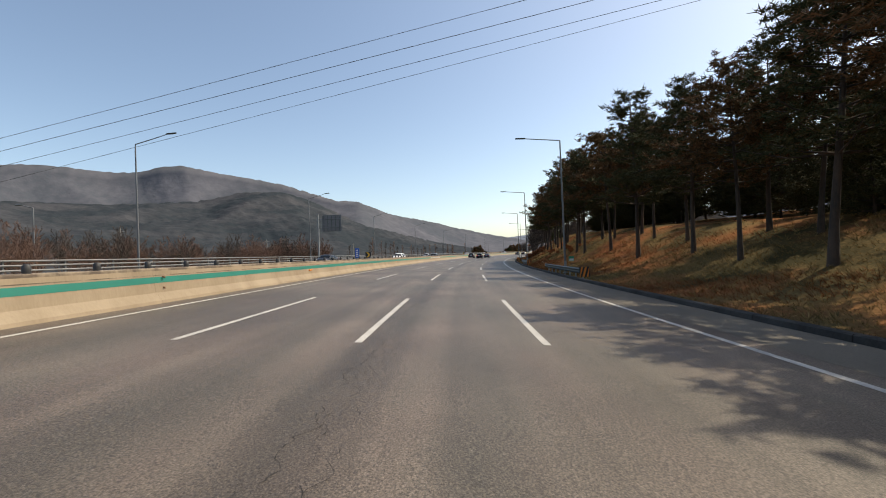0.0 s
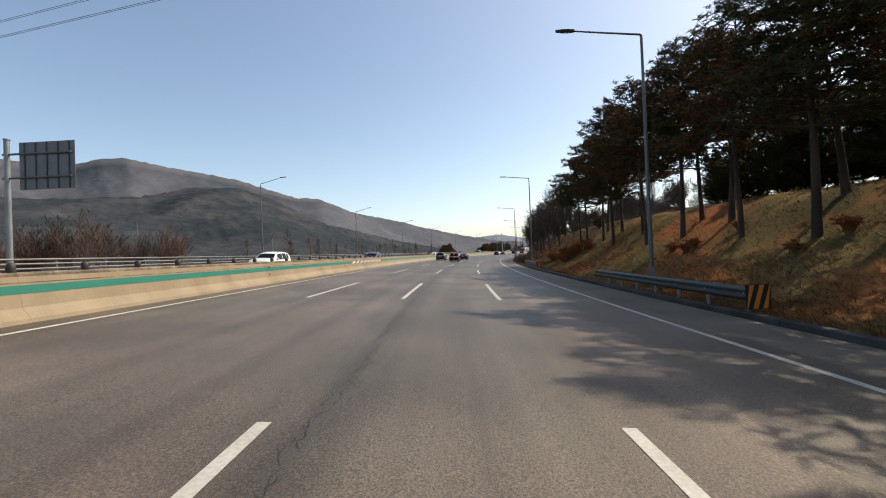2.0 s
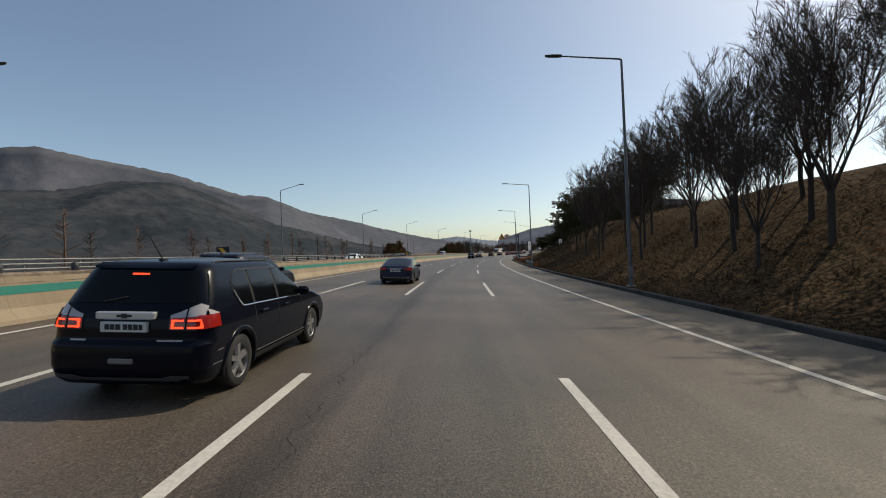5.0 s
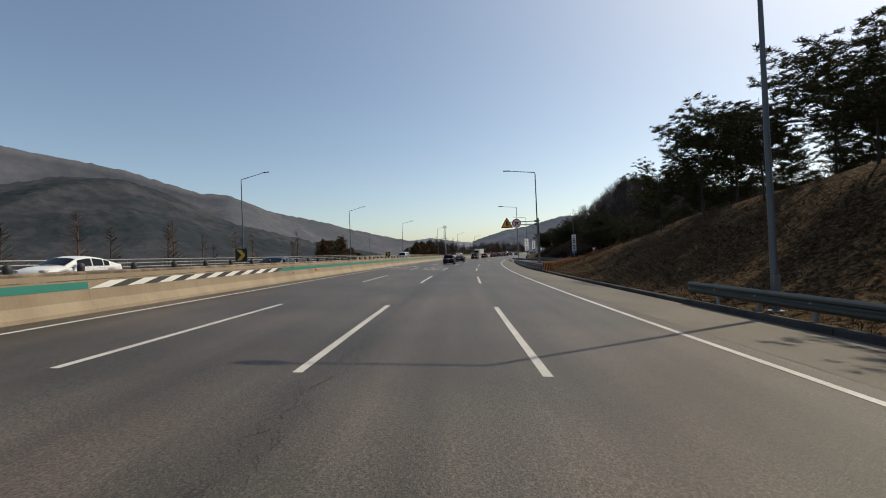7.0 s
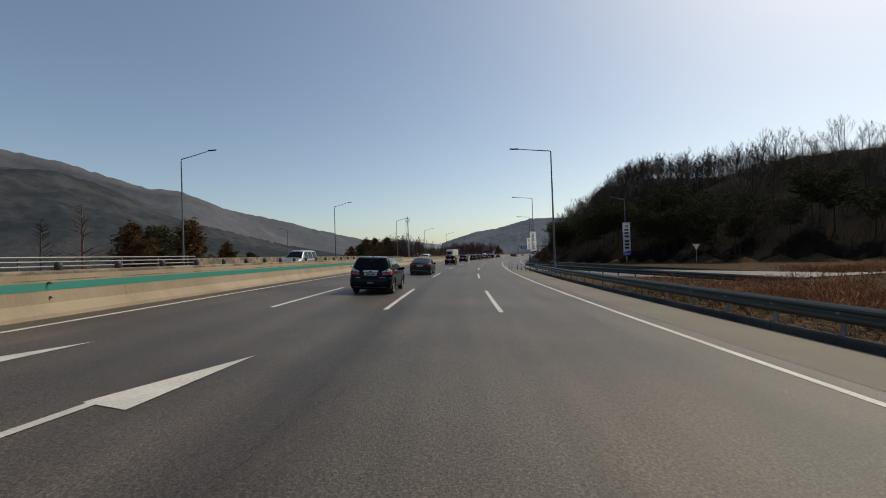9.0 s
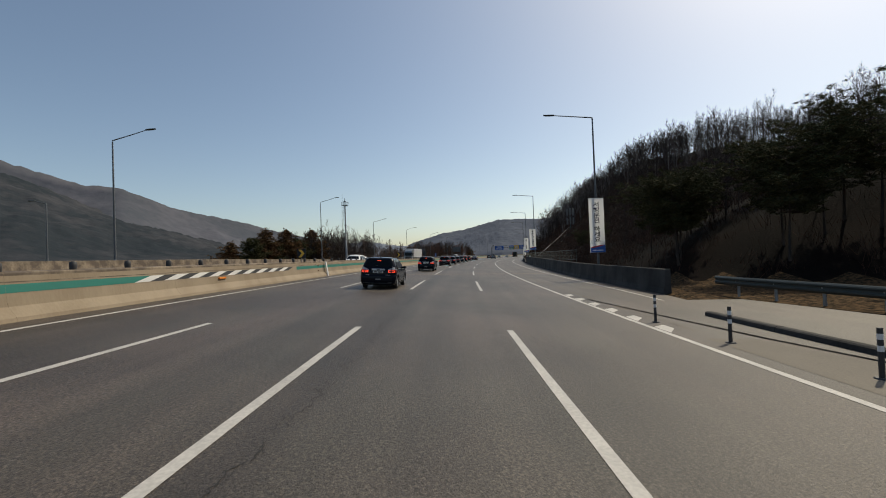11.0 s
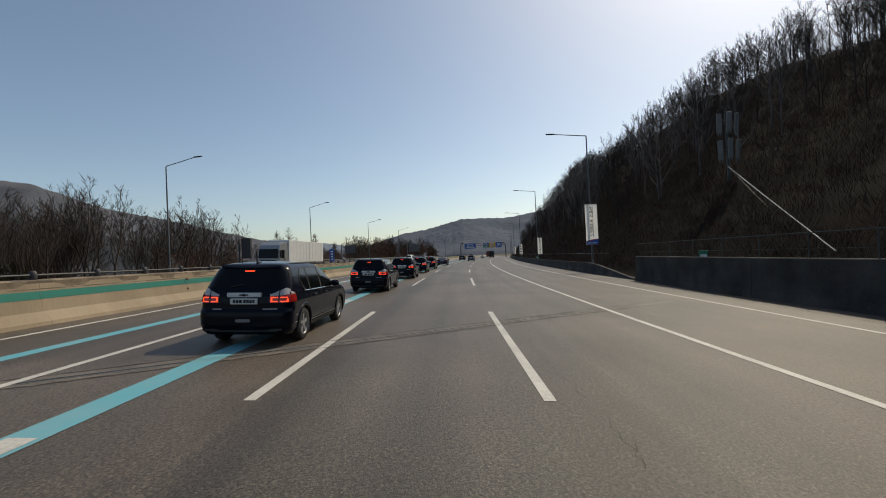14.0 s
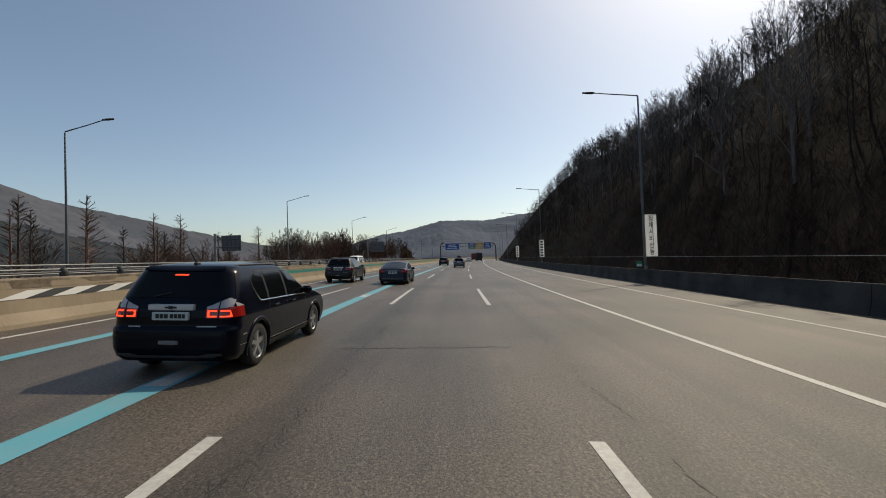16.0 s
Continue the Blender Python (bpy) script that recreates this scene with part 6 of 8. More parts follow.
q.tube([(-0.6, 0, H), (-0.6, 0, H + 2.2)], 0.015, 5)
part("rod", q, M["dark_steel"], ct)
for x in (-0.75, -0.40):
    q = Build()
    q.tube([(x, 0, 3.6), (x, 0, H - 0.5)], 0.025, 5)
    part("ladder_rail", q, M["steel"], ct)
for i in range(28):
    q = Build()
    z = 3.7 + i * (H - 4.4) / 28
    q.tube([(-0.75, 0, z), (-0.40, 0, z)], 0.014, 4)
    part("rung", q, M["steel"], ct)
for i in range(8):
    q = Build()
    z = 4.4 + i * (H - 5.4) / 8
    q.tube([(-0.75, 0, z), (-0.95, -0.25, z), (-0.75, -0.5, z), (-0.40, -0.5, z), (-0.25, -0.25, z), (-0.40, 0, z)], 0.014, 4)
    part("cage_hoop", q, M["steel"], ct)
ct.matrix_world = stood(386.9, -30.0, CTZ)

# lit markers and drains on the barrier face
mk = Build()
mk.box(-0.02, 0.05, -0.28, 0.28, -0.04, 0.04, ch=0.01)
mkm = mk.mesh("marker", M["orange"])
s = 5.5
while s < 480:
    o = new("barrier_marker", mkm)
    o.matrix_world = stood(s + 22.9, -9.87, road_z(s, -9.87) + 0.58)
    tagged(o, "orange reflector marker fixed to the barrier face", "reflector", "barrier reflectors")
    s += 30.75
for s_ in (14.4, 75.1, 121.5, 208.7, 245.5, 318, 351, 380):
    P = thing("drain_pipe", stood(s_, -9.9), "rusty drain outlets in the barrier face", "drain pipe", "barrier drains")
    for z in (0.86, 0.50):
        q = Build()
        q.tube([(-0.02, 0, z), (0.05, 0, z - 0.01), (0.065, 0, z - 0.04)], 0.028, 8)
        part("spout", q, M["rust"], P)
q = Build()
q.box(-0.12, 0.06, -0.30, 0.30, -0.02, 1.17, ch=0.02)
solo("joint_plate", q, M["rust"], "rusty steel cover plate over the barrier joint", "cover plate", m=stood(363.0, -9.86) @ pose(0, 0, 0, 0, -9, 0))
q = Build()
q.box(-0.04, 0.04, -0.14, 0.14, 0, 1.15, ch=0.02)
solo("leaning_board", q, M["white_paint"], "white board leaning against the barrier", "board", m=stood(319.5, -9.62) @ pose(0, 0, 0, 0, -9, 0))

# ---- lane writing ----
for s_, txt in ((230.7, "현금"), (234.5, "전자카드"), (353.45, "현금"), (357.0, "전자카드")):
    for d_ in (-6.95, -3.35) if len(txt) == 2 else (-6.85, -3.25):
        c_ = road_z(s_, d_) + 0.010
        m = stood(s_, d_, c_) @ pose(0, 0, 0, 0, math.degrees(math.atan(fall(s_))), 0)
        w = writing(txt, 1.0, M["line"], marks, m, "lane_writing")
        xs = [v.co.x for v in w.data.vertices]
        ys_ = [v.co.y for v in w.data.vertices]
        if xs:
            fx = (1.85 if len(txt) == 2 else 2.75) / max(0.1, max(xs) - min(xs))
            fy = (2.9 if s_ == 353.45 else 2.5) / max(0.1, max(ys_) - min(ys_))
            w.matrix_world = m @ Matrix.Diagonal((fx, fy, 1, 1))

# ---- sign gantry ahead ----
ga = thing("sign_gantry", label="steel gantry with blue and yellow direction signs over the lanes", category="gantry")
GS = 622
for d_ in (-15.2, 11.5):
    q = Build()
    m = stood(GS, d_)
    sg = 1 if d_ < 0 else -1
    q.tube([(0, 0, 0), (0, 0, 7.0), (sg * 0.5, 0, 8.2), (sg * 1.6, 0, 8.7)], 0.28, 10)
    part("leg", q, M["dark_steel"], ga, smooth=True).matrix_world = m
for z in (6.9, 8.2):
    q = Build()
    q.tube([on(GS, -14.5 + i, z - fall(GS) * (-14.5 + i) * 0.3 + 0.3) for i in range(26)], 0.12, 8)
    part("beam", q, M["dark_steel"], ga)
for d0, d1, mts in ((-12.8, -6.1, (M["sign_blue"],)), (-1.6, 1.6, (M["sign_blue"], M["sign_green"])), (1.8, 5.6, (M["sign_yellow"],)), (5.8, 9.2, (M["sign_blue"],))):
    for i, mt in enumerate(mts):
        q = Build()
        z0, z1 = (5.6, 8.6) if len(mts) == 1 else ((7.1, 8.6) if i == 0 else (5.6, 7.05))
        q.box(-(d1 - d0) / 2, (d1 - d0) / 2, -0.35, -0.25, 0, z1 - z0, ch=0.03)
        p_ = part("sign_panel", q, mt, ga)
        p_.matrix_world = stood(GS, (d0 + d1) / 2, z0)
        for j in range(3):
            q = Build()
            zz = (z1 - z0) * (0.18 + 0.26 * j)
            ww = (d1 - d0) * (0.38 - 0.06 * j)
            q.box(-ww, ww, -0.38, -0.36, zz, zz + (z1 - z0) * 0.12)
            part("bar", q, M["sign_white"], p_)

# ---- antenna mast on the hillside, stays ----
M["panel_grey"] = mat("weathered_panel_plastic", (0.17, 0.17, 0.168), 0.6, vary=0.5, scale=1.5, col2=(0.11, 0.11, 0.112))
am = thing("antenna_mast", label="antenna mast with panel boxes among the trees", category="mast")
MS, MD = 402.5, 25.2
AZ = land_z(MS, MD)
TOPZ = 1.69 + road_z(363, 0.7)
rise = lambda z: TOPZ + (z - 1.69) * 1.235 - AZ      # heights over the mast's foot
q = Build()
q.tube([(0, 0, -0.3), (0, 0, rise(11.3))], [0.16, 0.10], 10)
part("mast", q, M["dark_steel"], am)
for z in (rise(7.7), rise(9.6)):
    for x in (-0.72, 0.0, 0.72):
        q = Build()
        q.box(-0.2, 0.2, -0.09, 0.09, 0, 1.75, ch=0.03)
        q.tube([(-0.1, 0, -0.2), (-0.1, 0, 0.02)], 0.035, 6)
        q.tube([(0.1, 0, -0.2), (0.1, 0, 0.02)], 0.035, 6)
        part("panel", q, M["panel_grey"], am).matrix_world = pose(x, -0.33 + 0.25 * abs(x), z - 0.15 * abs(x), 5, 0, 30 * x)
    q = Build()
    q.tube([(-1.0, -0.18, z + 0.8), (1.0, -0.18, z + 0.8)], 0.045, 6)
    part("bracket", q, M["dark_steel"], am)
for mt, ex, ey, r_ in (("rail", -10.4, -23.2, 0.022), ("dark_steel", -6.6, -17.0, 0.018)):
    q = Build()
    q.tube([(-0.1, 0, rise(7.2)), (ex * 0.5, ey * 0.5, (rise(7.2) + 1.2 - AZ) * 0.5 - 0.08), (ex, ey, 1.2 - AZ)], r_, 5)
    part("stay", q, M[mt], am)
am.matrix_world = stood(MS, MD, AZ)

# ---- overhead power lines ----
WD = [((104.3, 120, 78.3), (0.981, -0.099, 0.166)), ((30.3, 120, 70.5), (0.980, -0.152, 0.1256)), ((49.9, 120, 69.7), (0.977, -0.179, 0.1161)), ((60, 124, 84), (0.979, -0.165, 0.121))]
for (p_, u_) in WD:
    for o_ in (0.0, 0.9):
        q = Build()
        P0, U0 = Vector(p_), Vector(u_).normalized()
        q.tube([P0 + U0 * t_ + Vector((0, o_, o_ * 0.4 - 2.0 + 2.0 * (t_ / 420) ** 2)) for t_ in range(-420, 421, 30)], 0.045, 4)
        solo("power_line", q, M["wire"], "thin high overhead power line crossing the sky", "power line", "power lines")

# low lamps and poles beyond the opposite carriageway
for s_, d_, h_ in ((43, -46, 9.2), (116, -52, 8.0), (330, -44, 8.5), (520, -46, 9)):
    o = copy_thing(rl, stood(s_, d_, land_z(s_, d_)))
    tagged(o, "slender street lamp beyond the opposite carriageway", "street lamp", "lamps of the side road")
for s_, d_ in ((68, -60), (120, -66), (175, -64)):
    q = Build()
    z = land_z(s_, d_)
    q.tube([(0, 0, 0), (0, 0, 8.6 - z)], [0.14, 0.09], 8)
    q.tube([(-0.7, 0, 8.0 - z), (0.7, 0, 8.0 - z)], 0.04, 5)
    solo("utility_pole", q, M["concrete"], "grey concrete utility pole in the valley", "pole", "utility poles", m=stood(s_, d_, z))


# ---- vehicles ----
def paint(name, col, metal=0.2):
    return mat(name, col, 0.38, metal, vary=0.25, scale=2.0, col2=[c * 0.8 for c in col], coords="OBJ", coat=0.15, spec=0.35)


M["glass_dark"] = mat("tinted_glass", (0.004, 0.005, 0.006), 0.07, spec=0.20)
M["trim"] = mat("black_plastic_trim", (0.018, 0.018, 0.019), 0.6, vary=0.3, scale=5, coords="OBJ")
M["chrome"] = mat("chrome", (0.62, 0.62, 0.63), 0.15, 1.0)
M["alloy"] = mat("alloy_rim", (0.40, 0.40, 0.41), 0.35, 0.8)
M["tail"] = mat("red_tail_glass", (0.30, 0.012, 0.010), 0.15, coat=0.5)
M["tail_clear"] = mat("clear_lamp_glass", (0.45, 0.42, 0.42), 0.15, coat=0.5)
M["plate"] = mat("number_plate", (0.62, 0.64, 0.62), 0.5)
lit = bpy.data.materials.new("lit_red_lamp")
lit.use_nodes = True
lb = lit.node_tree.nodes["Principled BSDF"]
lb.inputs["Base Color"].default_value = (0.4, 0.02, 0.01, 1)
lb.inputs["Emission Color"].default_value = (1.0, 0.06, 0.02, 1)
lb.inputs["Emission Strength"].default_value = 2.2
M["lit"] = lit

KINDS = {
    # length, width, height, sill, belt, wheel radius, wheelbase ends from the rear, roof line [(y from rear, height)], deck line
    "mpv": dict(L=4.65, W=1.84, H=1.63, sill=0.24, wr=0.335, ax=(0.86, 3.62),
                belt=[(0, 1.02), (0.3, 1.02), (2.6, 0.97), (3.6, 0.93), (4.65, 0.70)],
                deck=[(0, 1.02), (0.15, 1.05), (2.6, 1.02), (3.45, 1.05), (4.1, 0.98), (4.45, 0.85), (4.65, 0.62)],
                roof=[(0.10, 1.06), (0.16, 1.22), (0.34, 1.53), (0.55, 1.60), (1.4, 1.63), (2.3, 1.60), (2.75, 1.50), (3.5, 1.06)],
                win=[(0.52, 0.92), (1.0, 1.72), (1.80, 2.78)], rails=True),
    "suv": dict(L=4.70, W=1.88, H=1.68, sill=0.28, wr=0.36, ax=(0.93, 3.63),
                belt=[(0, 1.05), (0.3, 1.08), (2.6, 1.02), (3.6, 0.99), (4.7, 0.78)],
                deck=[(0, 1.05), (0.15, 1.10), (2.6, 1.08), (3.4, 1.10), (4.1, 1.05), (4.5, 0.92), (4.7, 0.66)],
                roof=[(0.12, 1.12), (0.20, 1.28), (0.48, 1.58), (0.75, 1.65), (1.6, 1.68), (2.4, 1.64), (2.8, 1.53), (3.45, 1.11)],
                win=[(0.62, 1.0), (1.08, 1.78), (1.86, 2.80)], rails=True),
    "sedan": dict(L=4.85, W=1.84, H=1.46, sill=0.22, wr=0.33, ax=(0.98, 3.85),
                  belt=[(0, 0.92), (0.4, 0.95), (2.6, 0.93), (3.7, 0.88), (4.85, 0.66)],
                  deck=[(0, 0.93), (0.12, 1.00), (0.5, 1.03), (2.6, 0.98), (3.5, 0.97), (4.2, 0.88), (4.65, 0.76), (4.85, 0.55)],
                  roof=[(0.28, 1.03), (0.9, 1.22), (1.45, 1.38), (2.0, 1.45), (2.5, 1.45), (2.95, 1.36), (3.75, 0.98)],
                  win=[(1.05, 1.40), (1.46, 2.12), (2.20, 3.05)], rails=False),
    "van": dict(L=5.1, W=1.92, H=1.93, sill=0.26, wr=0.34, ax=(0.95, 4.0),
                belt=[(0, 1.08), (4.2, 1.05), (5.1, 0.8)],
                deck=[(0, 1.08), (0.15, 1.10), (3.9, 1.12), (4.5, 1.05), (4.9, 0.9), (5.1, 0.62)],
                roof=[(0.06, 1.12), (0.10, 1.4), (0.22, 1.82), (0.4, 1.91), (1.6, 1.93), (3.0, 1.90), (3.45, 1.78), (4.25, 1.12)],
                win=[(0.40, 1.30), (1.40, 2.50), (2.62, 3.45)], rails=False),
}


def car(kind, paint_m, label, lamps_on=False, rim=None, plate=True):
    """Car with its rear at y = 0 and its nose at +y, wheels on z = 0."""
    K = KINDS[kind]
    L, W, sill, wr = K["L"], K["W"], K["sill"], K["wr"]
    hw = W / 2
    C = thing("car" if kind in ("sedan",) else kind if kind != "mpv" else "minivan", label=label, category="car", group="cars on the motorway")
    f = lambda tab, y: float(np.interp(y, [a for a, _ in tab], [b for _, b in tab]))

    def plan(y):
        """Half width: rounded at nose and tail."""
        e = min(y, L - y)
        k = 0.42 if y > L / 2 else 0.30
        return hw * (1 - 0.20 * max(0, 1 - e / k) ** 2.2)

    def low(y):
        z = sill + 0.10 * max(0, 1 - min(y, L - y) / 0.5) ** 1.5
        for a in K["ax"]:
            r = wr + 0.055
            if abs(y - a) < r:
                z = max(z, wr * 0.96 + math.sqrt(r * r - (y - a) ** 2))
        return z
    ys_ = sorted(set([round(L * i / 60, 4) for i in range(61)] + [round(a + (wr + 0.055) * math.cos(q * math.pi / 12), 4) for a in K["ax"] for q in range(13)] + [0.02, 0.06, 0.12, L - 0.02, L - 0.06, L - 0.12]))
    body = Build()
    ring = []
    for y in ys_:
        w, z0, zb, zd = plan(y), low(y), f(K["belt"], y), f(K["deck"], y)
        end = min(y, L - y)
        sq = 1 - 0.10 * max(0, 1 - end / 0.1)
        z0 = z0 + 0.10 * max(0, 1 - end / 0.08)
        zb = max(zb - 0.10 * max(0, 1 - end / 0.1), z0 + 0.12)
        zd = max(zd - 0.05 * max(0, 1 - end / 0.1), zb + 0.005)
        mid = min(max(0.64, z0 + 0.05), zb - 0.05)
        half = [(w * 0.94 * sq, z0), (w * 0.985 * sq, z0 + 0.05), (w * sq, mid), (w * 0.992 * sq, (mid + zb) / 2 + 0.04), (w * 0.955 * sq, zb), (w * 0.86 * sq, zd - 0.005 + 0.01), (w * 0.45 * sq, zd + 0.03), (0, zd + 0.035)]
        ring.append([(x, y, z) for x, z in half] + [(-x, y, z) for x, z in reversed(half[:-1])] + [(-0.6 * w, y, z0 + 0.02), (0.6 * w, y, z0 + 0.02)])
    body.grid(ring, True)
    body.cap(ring[0])
    body.cap(ring[-1], 0, True)
    part("body", body, paint_m, C, smooth=True)
    # under-floor
    q = Build()
    q.box(-hw * 0.72, hw * 0.72, 0.25, L - 0.25, sill - 0.05, sill + 0.25, ch=0.03)
    part("underbody", q, M["trim"], C)
    # cabin
    ry = [a for a, _ in K["roof"]]
    y0, y1 = ry[0], ry[-1]
    zr = lambda y: f(K["roof"], y)

    def cab(y, v, out=0.0):
        """Side of the cabin, v from belt (0) to the roof's edge (1)."""
        zb = f(K["belt"], y) - 0.01
        zt = max(zr(y) - 0.055, zb + 0.01)
        wb = plan(y) * 0.955
        tum = (zt - zb) * 0.30
        return Vector((wb - tum * v - 0.02 * v * v + out, y, zb + (zt - zb) * v + out * 0.3))

    def top(y, u, out=0.0):
        e = cab(y, 1)
        return Vector((e.x * u, y, e.z + (zr(y) + 0.02 - e.z) * (1 - abs(u) ** 3) + out))
    cb_ = Build()
    rr = []
    n = 46
    for i in range(n + 1):
        y = y0 + (y1 - y0) * i / n
        right = [cab(y, v) for v in (0, 0.35, 0.7, 1.0)]
        t_ = [top(y, u) for u in (0.9, 0.6, 0.25, 0, -0.25, -0.6, -0.9)]
        lft = [Vector((-p.x, p.y, p.z)) for p in reversed(right)]
        rr.append(right + t_ + lft)
    cb_.grid(rr)
    part("cabin", cb_, paint_m, C, smooth=True)
    # panes
    for a, b_ in K["win"]:
        for sg in (1, -1):
            q = Build()
            g_ = []
            for i in range(9):
                y = a + (b_ - a) * i / 8
                row_ = []
                for j in range(5):
                    v = 0.06 + 0.82 * j / 4
                    p = cab(y, v, 0.008)
                    row_.append((p.x * sg, p.y, p.z))
                g_.append(row_)
            q.grid(g_)
            part("side_window", q, M["glass_dark"], C, smooth=True)
    for nm, a, b_ in (("rear_window", ry[0] + 0.03, ry[2] - 0.01 if kind != "sedan" else ry[2]), ("windscreen", ry[-2] + 0.05, ry[-1] - 0.06)):
        q = Build()
        q.grid([[top(a + (b_ - a) * i / 8, -0.90 + 1.80 * j / 10, 0.010) + Vector((0, -0.006 if nm[0] == "r" else 0.006, 0)) for j in range(11)] for i in range(9)])
        part(nm, q, M["glass_dark"], C, smooth=True)
    for sg in (1, -1):
        q = Build()
        q.tube([Vector((cab(y, 0.02).x * sg + 0.006 * sg, y, cab(y, 0.02).z)) for y in [K["win"][0][0] + (K["win"][-1][1] + 0.5 - K["win"][0][0]) * i / 10 for i in range(11)]], 0.012, 5)
        part("chrome_strip", q, M["chrome"], C)
        q = Build()
        p = cab(K["win"][-1][1] + 0.05, 0.1)
        q.box(-0.02, 0.20, -0.07, 0.07, -0.02, 0.14, ch=0.04)
        part("mirror", q, paint_m, C).matrix_world = pose(p.x * sg - (0.18 if sg < 0 else 0), p.y + 0.15, p.z - 0.02)
        for a in (K["win"][1][0] + 0.12, K["win"][2][0] + 0.12):
            q = Build()
            x = plan(a) * 0.992
            q.tube([(sg * (x - 0.01), a, 0.86), (sg * (x + 0.028), a + 0.03, 0.865), (sg * (x + 0.028), a + 0.17, 0.865), (sg * (x - 0.01), a + 0.2, 0.86)], 0.014, 6)
            part("door_handle", q, paint_m, C)
        for a in (K["win"][1][0] - 0.02, K["win"][2][0] - 0.03, K["win"][2][1] + 0.28):
            q = Build()
            g_ = []
            for z in (0.42, 0.55, 0.7, 0.85, 0.93):
                x = plan(a) * (1.0 if z < 0.75 else 0.985) + 0.004
                g_.append([(sg * x, a, z), (sg * x, a + 0.008, z)])
            q.grid(g_)
            part("door_seam", q, M["trim"], C)
        q = Build()
        g_ = []
        for i in range(13):
            y = K["ax"][0] + wr + 0.07 + (K["ax"][1] - K["ax"][0] - 2 * wr - 0.14) * i / 12
            g_.append([(sg * (plan(y) * 0.955 + 0.008), y, sill - 0.02), (sg * (plan(y) * 1.0 + 0.012), y, sill + 0.09), (sg * (plan(y) + 0.010), y, sill + 0.13)])
        q.grid(g_)
        part("sill_trim", q, M["trim"], C)
        for a in K["ax"]:
            q = Build()
            g_ = []
            for i in range(19):
                t_ = math.pi * (i - 1) / 16
                r0, r1 = wr + 0.045, wr + 0.105
                x = plan(a) * 0.998 + 0.004
                g_.append([(sg * (x - 0.05), a + r0 * math.cos(t_), wr + r0 * math.sin(t_)), (sg * (x + 0.014), a + r0 * math.cos(t_), wr + r0 * math.sin(t_)), (sg * (x + 0.012), a + r1 * math.cos(t_), wr + r1 * math.sin(t_))])
            q.grid(g_)
            part("wheel_arch", q, M["trim"] if kind in ("mpv", "suv") else paint_m, C, smooth=True)
            wx = plan(a) - 0.115
            q = Build()
            pr = [(-0.10, wr * 0.66), (-0.105, wr * 0.90), (-0.085, wr * 0.985), (-0.04, wr), (0.04, wr), (0.085, wr * 0.985), (0.105, wr * 0.90), (0.10, wr * 0.66)]
            q.grid([[(sg * wx + o_, a + r * math.cos(2 * math.pi * i / 28), wr + r * math.sin(2 * math.pi * i / 28)) for o_, r in pr] for i in range(29)])
            wh = part("wheel", q, M["black"], C, "black rubber tyre", smooth=True)
            q = Build()
            xo = sg * (wx + sg * 0.0) + sg * 0.075
            q.tube([(xo - sg * 0.03, a, wr), (xo + sg * 0.012, a, wr)], [wr * 0.20, wr * 0.15], 12)
            for s5 in range(5):
                t_ = 2 * math.pi * s5 / 5 + 0.3
                for o_ in (-0.16, 0.16):
                    c0, c1 = Vector((0, math.cos(t_ + o_), math.sin(t_ + o_))), Vector((0, math.cos(t_ + o_ * 0.75), math.sin(t_ + o_ * 0.75)))
                    q.tube([Vector((xo + sg * 0.005, a, wr)) + c0 * wr * 0.10, Vector((xo - sg * 0.005, a, wr)) + c1 * wr * 0.66], [0.034, 0.024], 5)
            q.grid([[(xo - sg * o_, a + r * math.cos(2 * math.pi * i / 24), wr + r * math.sin(2 * math.pi * i / 24)) for o_, r in ((0.0, wr * 0.68), (-0.0, wr * 0.63), (0.08, wr * 0.62))] for i in range(25)])
            part("rim", q, rim or M["alloy"], wh, smooth=True)
            q = Build()
            q.disc((xo - sg * 0.07, a, wr), (1, 0, 0), wr * 0.62, 0.02, 20)
            part("brake_disc", q, M["trim"], wh)
    # rear: lamps, plate, bumper
    for sg in (1, -1):
        q = Build()
        zl, zh = (0.83, 1.06) if kind in ("mpv", "suv") else (0.74, 0.93)
        if kind == "van":
            zl, zh = 0.75, 1.25
        g_ = []
        for i in range(10):
            t_ = i / 9
            x = hw * (0.56 + 0.40 * min(1, t_ * 1.35))
            y = -0.012 if t_ < 0.55 else -0.012 + 0.52 * (t_ - 0.55)
            y0_ = max(y, 0.0)
            xx = min(x, plan(y0_) * 0.985 + 0.018)
            g_.append([(sg * xx, y + 0.012, zl + 0.02), (sg * xx, y - 0.012, zl + (zh - zl) * 0.33), (sg * xx, y - 0.012, zl + (zh - zl) * 0.66), (sg * xx * 0.995, y + 0.016, zh + 0.03 * t_)])
        q.grid(g_)
        tl = part("tail_lamp", q, M["tail"], C, "red tail lamp", smooth=True)
        if lamps_on:
            q = Build()
            for a0, a1, b0, b1 in ((0.60, 0.74, 0.2, 0.32), (0.60, 0.74, 0.62, 0.74), (0.60, 0.63, 0.2, 0.74), (0.78, 0.93, 0.15, 0.27), (0.78, 0.93, 0.55, 0.67), (0.905, 0.93, 0.15, 0.67)):
                yy = -0.034 if a1 < 0.8 else -0.026
                q.box(min(sg * hw * a0, sg * hw * a1), max(sg * hw * a0, sg * hw * a1), yy, yy + 0.02, zl + (zh - zl) * b0, zl + (zh - zl) * b1)
            part("lit_band", q, M["lit"], tl)
        q = Build()
        q.box(min(sg * hw * 0.58, sg * hw * 0.9), max(sg * hw * 0.58, sg * hw * 0.9), L - 0.36, L - 0.02, 0.68, 0.80, ch=0.05)
        part("head_lamp", q, M["tail_clear"], C)
    q = Build()
